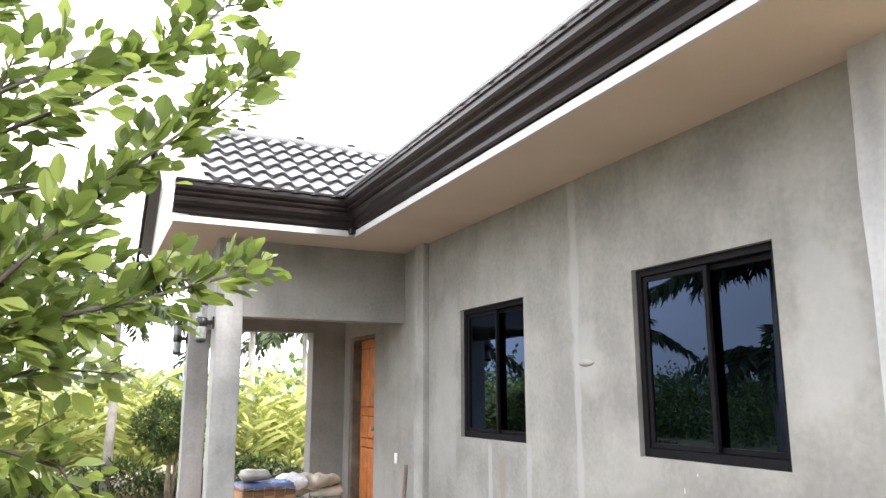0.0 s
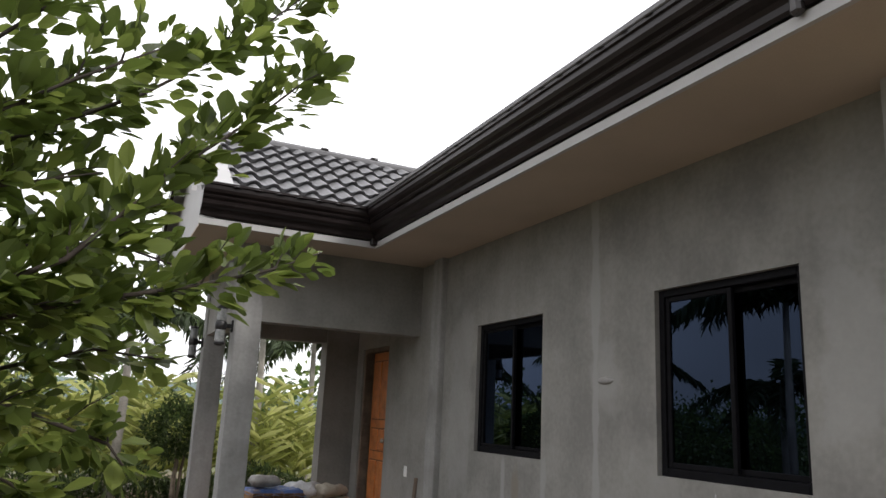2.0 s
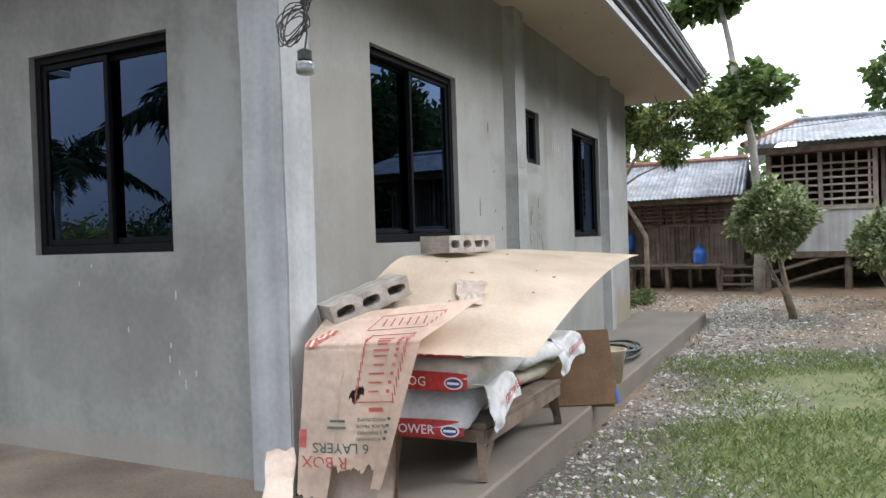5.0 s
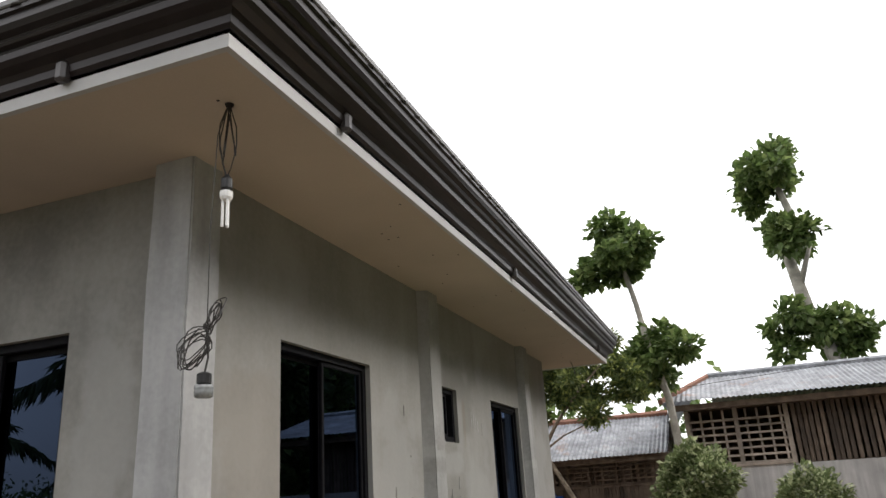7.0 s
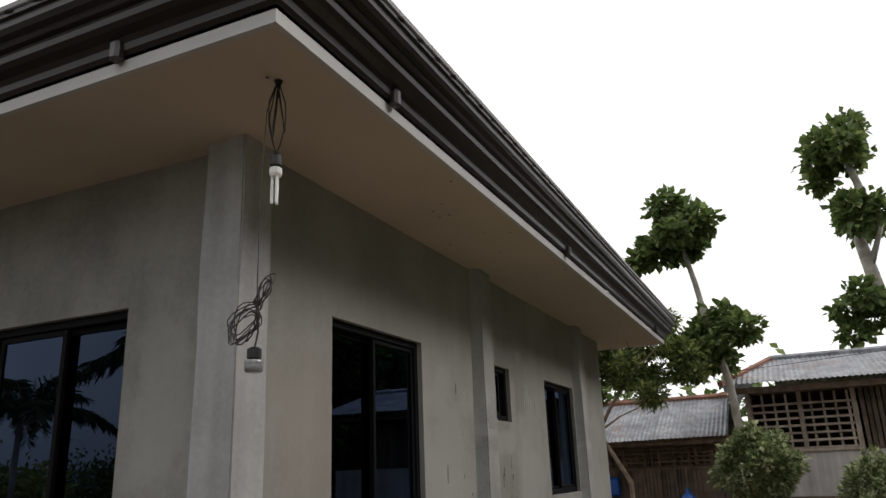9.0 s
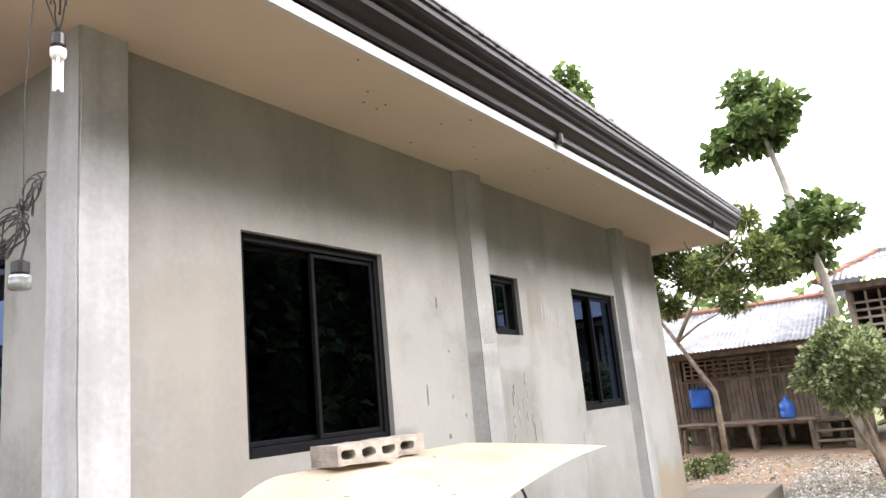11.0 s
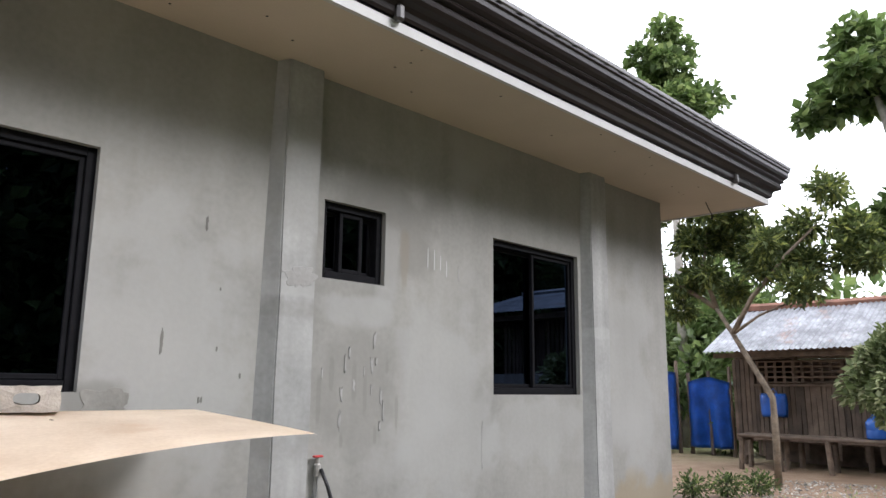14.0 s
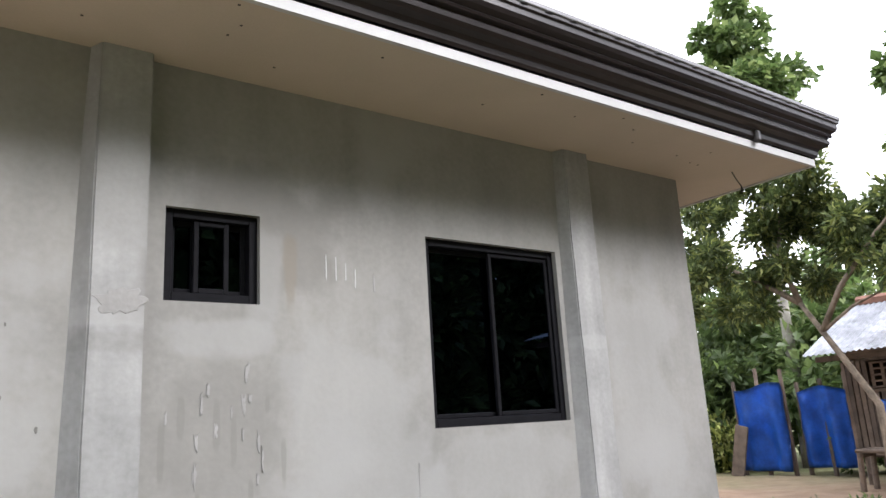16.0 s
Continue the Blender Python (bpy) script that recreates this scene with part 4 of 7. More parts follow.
gxs, gys = spaced(-5.0, 19.0, 0.16, 900), spaced(-6.0, 15.0, 0.16, 900)
GX2, GY2 = np.meshgrid(gxs, gys, indexing="ij")
gz2 = ground_height(GX2, GY2)
verts = np.stack([GX2, GY2, gz2], -1).reshape(-1, 3)
ni, nj = GX2.shape
idx = np.arange(ni * nj).reshape(ni, nj)
faces = np.stack([idx[:-1, :-1], idx[1:, :-1], idx[1:, 1:], idx[:-1, 1:]], -1).reshape(-1, 4)
structure(part_data("ground", verts.tolist(), faces.tolist(), ground_material(), smooth=True), "gravel yard with bare earth and turf patches", "ground")


def ground_at(x, y):
    return float(ground_height(x, y))


# ---- gravel: loose stones over the yard ----
def stone_field(name, count, area, size, rng, label, mat=None):
    """Loose angular stones scattered over an area (x0, x1, y0, y1), joined."""
    octa = np.array([(1, 0, 0), (0, 1, 0), (-1, 0, 0), (0, -1, 0), (0.1, 0.1, 1), (0, 0, -0.7)], float)
    tri = np.array([(0, 1, 4), (1, 2, 4), (2, 3, 4), (3, 0, 4), (1, 0, 5), (2, 1, 5), (3, 2, 5), (0, 3, 5)])
    x, y = rng.uniform(area[0], area[1], count), rng.uniform(area[2], area[3], count)
    keep = ~((x > 2.05) & (y > 1.0) & (x < 11.3)) & ~((x > 0.88) & (y > 7.3))
    edge = np.minimum(np.minimum(x - area[0], area[1] - x) , np.minimum(y - area[2], area[3] - y))
    near_wall = (x > 1.7) & (y > 2) | (y > 0.6) & (x > 2.5)
    keep &= near_wall | (edge + 0.35 * np.sin(x * 2.3 + y) * np.cos(y * 1.9) > rng.uniform(0, 0.9, count))
    x, y = x[keep], y[keep]
    s = size[0] + (size[1] - size[0]) * rng.random(len(x)) ** 4.5
    jit = 1 + rng.normal(0, 0.26, (len(x), 6, 3))
    flat = np.stack([rng.uniform(0.8, 1.4, len(x)), rng.uniform(0.7, 1.1, len(x)), rng.uniform(0.45, 0.85, len(x))], -1)
    a = rng.uniform(0, 6.28, len(x))
    v = octa[None] * jit * flat[:, None, :] * s[:, None, None]
    c, q = np.cos(a)[:, None], np.sin(a)[:, None]
    v = np.stack([v[..., 0] * c - v[..., 1] * q, v[..., 0] * q + v[..., 1] * c, v[..., 2]], -1)
    v += np.stack([x, y, ground_height(x, y) + s * 0.18], -1)[:, None, :]
    f = (tri[None] + (np.arange(len(x)) * 6)[:, None, None]).reshape(-1, 3)
    ob = part_data(name, v.reshape(-1, 3).tolist(), f.tolist(), mat or STONE)
    return tagged(ob, label, "gravel", kind="stuff")


rng = np.random.default_rng(7)
stone_field("gravel_heap", 64000, (-2.6, 2.16, 2.6, 8.0), (0.007, 0.04), rng, "loose grey river stones heaped over the front yard")
stone_field("gravel_drive", 14000, (-4.5, 1.2, 6.0, 13.0), (0.01, 0.04), rng, "loose grey river stones on the drive")
stone_field("gravel_path", 34000, (3.0, 14.5, -0.3, 1.1), (0.004, 0.022), rng, "loose pale stones between apron slab and grass", PALESTONE)
stone_field("gravel_yard", 14000, (7.5, 15.5, -2.4, 2.6), (0.006, 0.03), rng, "scattered pale stones on the bare earth yard", PALESTONE)


def grass_patch(name, count, area, height, rng, label, wild=0.6):
    x, y = rng.uniform(area[0], area[1], count), rng.uniform(area[2], area[3], count)
    edge = area[3] - 0.35 - 0.3 * np.sin(x * 2.3) + 0.2 * np.sin(x * 5.1 + 1)
    keep = (y < edge) & (rng.random(count) < np.clip((edge - y) * 1.1 + 0.1, 0, 1)) & (rng.random(count) < np.clip(0.62 + 0.4 * np.sin(x * 1.7 + y * 2.2) + 0.4 * np.sin(y * 3.1 - x) + 0.25 * np.sin(x * 6.1 + y * 4.3), 0.04, 1))
    side = np.minimum(np.minimum(x - area[0], area[1] - x), y - area[2])
    keep &= side + 0.4 * np.sin(y * 1.9 + x) * np.cos(x * 1.3) > rng.uniform(0, 0.8, count)
    x, y = x[keep], y[keep]
    p = np.stack([x, y, ground_height(x, y) - 0.005], -1)
    d = rng.normal(0, wild, p.shape)
    d[:, 2] = 1.0
    ob = leaves_mesh(name, p, d, rng.uniform(*height, len(x)), 0.13, GRASS, None, rng)
    return tagged(ob, label, "grass", kind="stuff")


grass_patch("grass", 72000, (3.3, 9.0, -3.4, 1.28), (0.022, 0.07), rng, "short green grass strip beside the house", 0.9)
grass_patch("weeds", 2600, (8.0, 15.5, -3.5, 2.6), (0.03, 0.09), rng, "sparse green weeds on the bare earth")


# ---- items beside the porch ----
def rounded_sack(size, rng, sag=0.2, n=14):
    """A filled sack: a puffed cushion with sewn flat ends, lumpy."""
    bm = bmesh.new()
    L, W, H = size
    top, bot = [], []
    for grid, sign in ((top, 1), (bot, -1)):
        for i in range(n + 1):
            row = []
            for j in range(n + 1):
                u, v = 2 * i / n - 1, 2 * j / n - 1
                puff = max(0.0, (1 - abs(u) ** 5)) ** 0.42 * max(0.0, (1 - abs(v) ** 4)) ** 0.45
                squeeze = 1 - 0.08 * abs(u) ** 4
                x, y = u * L / 2, v * W / 2 * squeeze
                q = Vector((x * 5, y * 5, sign * 3.0 + size[0] * 9))
                z = sign * H / 2 * puff * (1.0 if sign > 0 else 0.85) + (0.012 * noise.noise(q * 1.7) + 0.007 * noise.noise(q * 4.3)) * puff
                row.append((x, y, z))
            grid.append(row)
    vt = [[bm.verts.new(p) for p in r] for r in top]
    vb = [[vt[i][j] if i in (0, n) or j in (0, n) else bm.verts.new(bot[i][j]) for j in range(n + 1)] for i in range(n + 1)]
    for i in range(n):
        for j in range(n):
            bm.faces.new((vt[i][j], vt[i + 1][j], vt[i + 1][j + 1], vt[i][j + 1]))
            bm.faces.new((vb[i][j + 1], vb[i + 1][j + 1], vb[i + 1][j], vb[i][j]))
    return bm


def lettering(name, words, size, mat, parent, m, label=""):
    cu = bpy.data.curves.new(name, "FONT")
    cu.body, cu.size, cu.extrude, cu.align_x, cu.align_y = words, size, 0.0006, "CENTER", "CENTER"
    cu.resolution_u = 2
    tmp = bpy.data.objects.new(name, cu)
    me = bpy.data.meshes.new_from_object(tmp)
    bpy.data.objects.remove(tmp)
    me.transform(m)
    me.materials.clear()
    me.materials.append(mat)
    ob = new(name, me)
    ob.parent = parent
    if label:
        tagged(ob, label)
    return ob


def plate(parent, name, mat, m, w, h, t=0.0012, label=""):
    """A thin printed or pasted rectangle, centred on the pose m, lying in its xy plane."""
    bm = cube((-w / 2, -h / 2, 0), (w / 2, h / 2, t))
    bmesh.ops.transform(bm, matrix=m, verts=bm.verts)
    return part(name, bm, mat, parent, label)


carton = thing("cardboard_carton", "worn brown cardboard carton with white paper label on the porch floor", "carton", at=(1.68, 8.0, 0), turn=3)
part("carton_body", cube((-0.27, -0.22, 0.03), (0.27, 0.22, 0.50), 0.006), CARTON_BROWN, carton)
part("carton_base", cube((-0.285, -0.235, 0.001), (0.285, 0.235, 0.028), 0.004), TARP, carton, "blue plastic base tray")
plate(carton, "paper_label", WHITEINK, pose(0.02, -0.2205, 0.26, 90, 0, 0), 0.27, 0.17, label="white printed paper label")
for k in range(4):
    plate(carton, "print_bar", GREENINK, pose(0.02, -0.2222, 0.31 - k * 0.026, 90, 0, 0), 0.2 - 0.03 * (k % 2), 0.008)
for k in range(5):
    fl = cube((-0.26 + 0.105 * k, -0.228, 0.42 - 0.02 * (k % 2)), (-0.165 + 0.105 * k, -0.221, 0.505), 0.002)
    part("torn_flap", fl, CARTON_DARK, carton, "torn dark cardboard edge")
cloth = bmesh.new()
bmesh.ops.create_grid(cloth, x_segments=30, y_segments=26, size=0.5, matrix=Matrix.Diagonal((0.58, 0.5, 1, 1)))
for v in cloth.verts:
    v.co.z = 0.532 + 0.022 * noise.noise(v.co * 11) - (0.05 if abs(v.co.y) > 0.21 or abs(v.co.x) > 0.26 else 0)
ob = part("carton_cover", cloth, COVERBLUE, carton, "crumpled faded blue plastic cover", True)
bag = thing("plastic_bag", "crumpled grey plastic bag lying on the carton", "bag", at=(1.58, 8.0, 0.545))
sb = rounded_sack((0.3, 0.28, 0.12), rng, n=10)
bmesh.ops.translate(sb, vec=(0, 0, 0.055), verts=sb.verts)
part("bag_body", sb, STEEL, bag, smooth=True)

for i, (sx, sy, sz, st, mt) in enumerate(((2.10, 8.95, 0.0, 8, SACK_TAN), (2.14, 8.90, 0.125, -9, SACK), (2.12, 8.97, 0.25, 14, SACK_TAN), (2.62, 8.85, 0.0, -20, SACK_TAN), (2.56, 8.80, 0.12, 24, SACK), (2.60, 8.86, 0.24, -12, SACK_TAN), (2.52, 8.8, 0.355, 30, SACK_TAN), (2.2, 8.85, 0.37, -28, SACK))):
    sk = thing("cement_sack", "dusty tan paper cement sack in a pile on the porch" if mt is SACK_TAN else "dusty white woven sack in a pile on the porch", "sack", "sacks on the porch", at=(sx, sy, sz), turn=st)
    sb = rounded_sack((0.52, 0.4, 0.13) if i < 3 else (0.4, 0.32, 0.13 + 0.03 * (i > 5)), rng)
    for v in sb.verts:
        v.co += noise.noise_vector(v.co * 9 + Vector((i * 3, 0, 0))) * (0.045 if i > 5 else 0.018)
    bmesh.ops.translate(sb, vec=(0, 0, 0.06), verts=sb.verts)
    part("sack_body", sb, mt, sk, smooth=True)
    part("sack_seam", cube((-0.16, -0.006, 0.118), (0.16, 0.006, 0.13), 0.003), OLDWOOD, sk, "stitched seam")

bucket = thing("bucket", "large black plastic bucket standing on the apron", "bucket", at=(2.24, 7.06, SLAB))
part("bucket_body", lathe([(0.168, 0), (0.174, 0.01), (0.196, 0.43), (0.205, 0.435), (0.203, 0.44), (0.188, 0.43), (0.162, 0.02), (0.0005, 0.02)], 32), BLACKPLASTIC, bucket, smooth=True)
part("bucket_rim", lathe([(0.198, 0.415), (0.215, 0.42), (0.219, 0.435), (0.214, 0.448), (0.195, 0.446), (0.194, 0.42)], 32), BLACKPLASTIC, bucket, smooth=True)
for sgn in (-1, 1):
    part("bucket_lug", cube((sgn * 0.215 - 0.02, -0.03, 0.38), (sgn * 0.215 + 0.02, 0.03, 0.43), 0.008), BLACKPLASTIC, bucket)
lid = thing("plastic_cover", "round black plastic bucket cover lying on the concrete", "cover", at=(2.36, 5.75, SLAB))
part("lid_disc", lathe([(0.225, 0), (0.235, 0.008), (0.235, 0.03), (0.225, 0.036), (0.2, 0.034), (0.195, 0.022), (0.0005, 0.024)], 32), BLACKPLASTIC, lid, smooth=True)
part("lid_ring", lathe([(0.12, 0.022), (0.13, 0.03), (0.14, 0.03), (0.15, 0.022)], 28), BLACKPLASTIC, lid, smooth=True)

shovel = thing("shovel", "cement-caked steel shovel with wooden shaft leaning on the wall", "shovel", at=(2.80, 7.08, SLAB), turn=40)
blade = bmesh.new()
rows = []
for i in range(8):
    f = i / 7
    w = 0.15 * (math.sin(math.pi * (0.12 + 0.62 * f)) if f < 0.75 else 1 - 0.25 * (f - 0.75)) * (0.35 + 0.65 * min(1, f * 2.4))
    row = []
    for j in range(7):
        g = j / 6 * 2 - 1
        row.append(blade.verts.new((0.025 + 0.02 * g * g - 0.02 * (1 - f) + f * 0.03, g * w, 0.005 + 0.27 * f)))
    rows.append(row)
for r0, r1 in zip(rows, rows[1:]):
    for j in range(6):
        blade.faces.new((r0[j], r0[j + 1], r1[j + 1], r1[j]))
bmesh.ops.solidify(blade, geom=blade.faces[:], thickness=0.004)
part("shovel_blade", blade, CAKED, shovel, "cement-caked steel blade", True)
part("shovel_shaft", tube([(0.05, 0, 0.22), (0.07, -0.01, 0.4), (0.11, -0.02, 0.80)], [0.02, 0.021, 0.02], 10), OLDWOOD, shovel, "dark wooden shaft", True)

sw = thing("light_switch", "white plastic switch plate on the grey wall", "switch", at=(FX, 7.63, 0.745))
part("switch_plate", cube((-0.012, -0.035, -0.055), (0.0, 0.035, 0.055), 0.003), LAMPWHITE, sw)
part("switch_rocker", cube((-0.017, -0.012, -0.02), (-0.012, 0.012, 0.02), 0.002), LAMPWHITE, sw)


def slipper(at, turn, lean, col):
    s = thing("slipper", "worn pale rubber slipper leaning beside the door", "slipper", "slippers by the door", at=at, turn=turn)
    sole = bmesh.new()
    ring_t, ring_b = [], []
    for k in range(18):
        a = 2 * math.pi * k / 18
        x, y = 0.13 * math.cos(a), (0.048 + 0.008 * math.cos(a)) * math.sin(a)
        ring_t.append(sole.verts.new((x, y, 0.022)))
        ring_b.append(sole.verts.new((x, y, 0.0)))
    sole.faces.new(ring_t)
    sole.faces.new(ring_b[::-1])
    for k in range(18):
        sole.faces.new((ring_b[k], ring_b[(k + 1) % 18], ring_t[(k + 1) % 18], ring_t[k]))
    turnm = pose(0, 0, 0.11, 0, lean, 0)
    bmesh.ops.transform(sole, matrix=turnm, verts=sole.verts)
    part("sole", sole, col, s)
    for sg in (-1, 1):
        st = tube([turnm @ Vector((0.07, 0, 0.02)), turnm @ Vector((0.02, sg * 0.035, 0.055)), turnm @ Vector((-0.04, sg * 0.05, 0.02))], [0.006] * 3, 6)
        part("strap", st, BLACKPLASTIC, s, "dark thong strap")


slipper((2.86, 8.05, 0.0), 10, -62, SACK)
slipper((2.80, 7.86, 0.0), -8, -58, SACK_TAN)


def wall_lamp(at):
    """Up-and-down porch lamp: a black band on an arm between two clear ribbed cylinders."""
    w = thing("wall_lamp", "black outdoor wall lamp with clear ribbed glass cylinders", "lamp", "porch wall lamps", at=at)
    part("wall_plate", cube((-0.02, -0.035, -0.06), (0.0, 0.035, 0.06), 0.006), BLACKPLASTIC, w)
    part("arm", cube((-0.075, -0.018, -0.02), (-0.018, 0.018, 0.02), 0.004), BLACKPLASTIC, w)
    c = (-0.115, 0, 0)
    part("lamp_band", lathe([(0.052, -0.04), (0.056, -0.035), (0.056, 0.035), (0.052, 0.04)], 20, c), BLACKPLASTIC, w, smooth=True)
    for sg in (-1, 1):
        prof = [(0.044, sg * 0.042)] + [(0.05 - 0.006 * (k % 2), sg * (0.05 + k * 0.012)) for k in range(9)] + [(0.046, sg * 0.165)]
        part("glass_cylinder", lathe(prof, 20, c), CLEARISH, w, "clear ribbed glass", True)
        part("lamp_cap", lathe([(0.054, sg * 0.165), (0.054, sg * 0.178), (0.03, sg * 0.197), (0.004, sg * 0.2)], 20, c), BLACKPLASTIC, w)
    return w


lamp = wall_lamp((1.02, 7.53, 2.10))
copy_thing(lamp, pose(1.02, 9.58, 2.08))

# ---- feed sacks on a bench under a sheet at the corner ----
bench = thing("wooden_bench", "low weathered wooden bench standing on the apron", "bench", at=(3.95, 1.36, SLAB))
for k in range(4):
    part("seat_plank", cube((-0.57, -0.26 + 0.133 * k, 0.24), (0.60, -0.26 + 0.133 * k + 0.12, 0.27), 0.004), OLDWOOD, bench)
for sx in (-1, 1):
    part("rail", cube((sx * 0.55 - 0.025, -0.25, 0.175), (sx * 0.55 + 0.025, 0.25, 0.238), 0.004), OLDWOOD, bench)
    for sy in (-1, 1):
        leg = tube([(sx * 0.58, sy * 0.24, 0.0), (sx * 0.54, sy * 0.22, 0.24)], [0.03, 0.032], 4)
        part("leg", leg, OLDWOOD, bench)
    part("brace", tube([(sx * 0.55, -0.235, 0.06), (sx * 0.38, -0.235, 0.23)], [0.018, 0.018], 4), OLDWOOD, bench)
part("apron_rail", cube((-0.56, -0.262, 0.17), (0.58, -0.235, 0.238), 0.003), OLDWOOD, bench)

SACKTOP = SLAB + 0.271


def feed_sack(at, turn, printed, tone=SACK, thick=0.142):
    s = thing("feed_sack", "white woven feed sack with red printed band stacked on the bench" if printed else "dusty pale woven feed sack stacked on the bench", "sack", "feed sacks on the bench", at=at, turn=turn)
    b = rounded_sack((0.74, 0.50, thick), rng)
    low = at[2] < SACKTOP + 0.05
    for v in b.verts:
        v.co += noise.noise_vector(v.co * 6 + Vector(at) * 5) * (0.012 if printed else 0.026)
        if low and printed:
            v.co.z -= 0.35 * max(0, -0.14 - v.co.x)
    mid, tall = 0.41 * thick, thick / 0.142
    bmesh.ops.translate(b, vec=(0, 0, mid), verts=b.verts)
    part("sack_body", b, tone, s, smooth=True)
    part("sack_seam", tube([(0.36, -0.19, mid), (0.385, 0.0, mid + 0.01), (0.36, 0.19, mid)], [0.006] * 3, 5), SACK_TAN, s, "stitched end seam")
    if printed:
        drop = 0.08 if low else 0.0
        # printed band round the end, following the cushion's curve
        for sx in (-1,):
            band = bmesh.new()
            rows = []
            for j in range(15):
                v = j / 14 * 1.7 - 0.85
                row = []
                for k in range(7):
                    a = -0.32 + 0.64 * k / 6
                    puff = (1 - abs(v) ** 4) ** 0.45
                    row.append(band.verts.new((sx * (0.322 + 0.052 * math.cos(a * 1.6) * puff), v * 0.235, mid - drop + 0.105 * tall * (math.sin(a) - 0.1) * puff)))
                rows.append(row)
            for r0, r1 in zip(rows, rows[1:]):
                for k in range(6):
                    band.faces.new((r0[k], r0[k + 1], r1[k + 1], r1[k]))
            part("red_band", band, REDINK, s, "red printed band", True)
            base = pose(-0.381, 0, mid - drop - 0.012 * tall) @ Matrix(((0, 0, -1, 0), (-1, 0, 0, 0), (0, 1, 0, 0), (0, 0, 0, 1)))
            lettering("lettering", printed, 0.062, WHITEINK, s, base @ pose(-0.07, 0, 0.001), "white capital letters")
            oval = bmesh.new()
            bmesh.ops.create_cone(oval, cap_ends=True, segments=20, radius1=0.5, radius2=0.5, depth=0.004, matrix=base @ pose(0.14, 0, 0) @ Matrix.Diagonal((0.092, 0.056, 1, 1)))
            part("crest", oval, WHITEINK, s, "white oval crest")
            oval = bmesh.new()
            bmesh.ops.create_cone(oval, cap_ends=True, segments=20, radius1=0.5, radius2=0.5, depth=0.007, matrix=base @ pose(0.14, 0, 0) @ Matrix.Diagonal((0.078, 0.043, 1, 1)))
            part("crest_centre", oval, BLUEINK, s, "blue oval centre of the crest")
            plate(s, "crest_bar", WHITEINK, base @ pose(0.14, 0, 0.003), 0.06, 0.011, 0.002, "white bar across the crest")
        if at[0] > 4:
            lettering("lettering", "HOG GROWER", 0.05, REDINK, s, pose(0.08, -0.243, 0.07, 72, 0, 0), "red capital letters")
    return s


names = ["GROWER", "HOG", "HOG", ""]
for stack, (cx, turn) in enumerate(((3.60, 4), (4.36, -5))):
    for k in range(3 if stack == 0 else 4):
        jx, jy = (0.03, -0.01, 0.02, -0.02)[k], (0.04, -0.06, -0.05)[k] if stack == 0 else (0.03, -0.02, 0.02, 0.0)[k]
        feed_sack((cx + jx, 1.38 + jy, SACKTOP + (0.155, 0.118)[stack] * k - 0.002), turn + (3, -4, 6, -2)[k], names[k] if stack == 0 else ("HOG" if k == 2 else ""), SACK if stack == 0 or k in (1, 2) else SACK_TAN, (0.142 if stack else (0.192, 0.192, 0.14)[k]))
for fx, fy, fz, tn in ((4.70, 1.12, SACKTOP + 0.24, -6), (3.52, 1.10, SACKTOP + 0.19, 4)):
    e = thing("empty_sack", "crumpled empty white feed sack with red lettering hanging off the stack", "sack", "empty sacks", at=(fx, fy, fz), turn=tn)
    bm = bmesh.new()
    bmesh.ops.create_grid(bm, x_segments=26, y_segments=26, size=0.5, matrix=Matrix.Diagonal((0.44, 0.36, 1, 1)))
    for v in bm.verts:
        turned = pose(0, 0, 0, 0, 0, 17) @ v.co
        fold = 0.035 * noise.noise(v.co * 8 + Vector((fx, 0, 0))) + 0.012 * noise.noise(v.co * 22)
        drop = 0.8 * max(0.0, 0.03 - turned.y)
        v.co = Vector((turned.x, max(turned.y, 0.03) - 0.05 - 0.03 * (1 - math.exp(-drop * 12)) - fold * min(1, drop * 9) - 0.25 * drop * drop, -drop + 0.02 * math.sin(turned.x * 17)))
    bmesh.ops.solidify(bm, geom=bm.faces[:], thickness=0.006)
    part("sack_cloth", bm, SACK, e, smooth=True)
    lettering("lettering", "GROWER", 0.055, REDINK, e, pose(0.0, -0.085, -0.06, 80, -14, 0), "red capital letters")

# thin sheet laid over the sacks as a cover
SX0, SX1 = 2.88, 5.36


def sheet_point(u, v):
    """u along the wall 0 to 1, v from its front edge (0) to the wall side (1)."""
    x = SX0 + (SX1 - SX0) * u
    y = 0.77 + 0.95 * v
    front = 0.55 + 0.36 * math.sin(u * math.pi / 2) ** 0.9
    w = min(1, u / 0.37)
    back = 0.62 + 0.355 * w * w * (3 - 2 * w)
    return Vector((x + 0.28 * (1 - u) * (1 - v), y, front + (back - front) * v ** 0.85 - 0.02 * math.sin(math.pi * v) * (1 - u)))


cover = thing("cover_sheet", "pale tan thin board sheet bent over the feed sacks", "sheet")
bm = bmesh.new()
gridv = [[bm.verts.new(sheet_point(i / 80, j / 36)) for j in range(37)] for i in range(81)]
for i in range(80):
    for j in range(36):
        bm.faces.new((gridv[i][j], gridv[i + 1][j], gridv[i + 1][j + 1], gridv[i][j + 1]))
bmesh.ops.solidify(bm, geom=bm.faces[:], thickness=0.006)
part("sheet_board", bm, PLY, cover)
rg = random.Random(4)
for k in range(7):
    c = sheet_point(rg.uniform(0.15, 0.75), rg.uniform(0.15, 0.85))
    plate(cover, "dirt_fleck", BARK, pose(c.x, c.y, c.z + 0.003, rg.uniform(-8, 8), -8, rg.uniform(0, 180)), rg.uniform(0.008, 0.03), 0.008, 0.003)


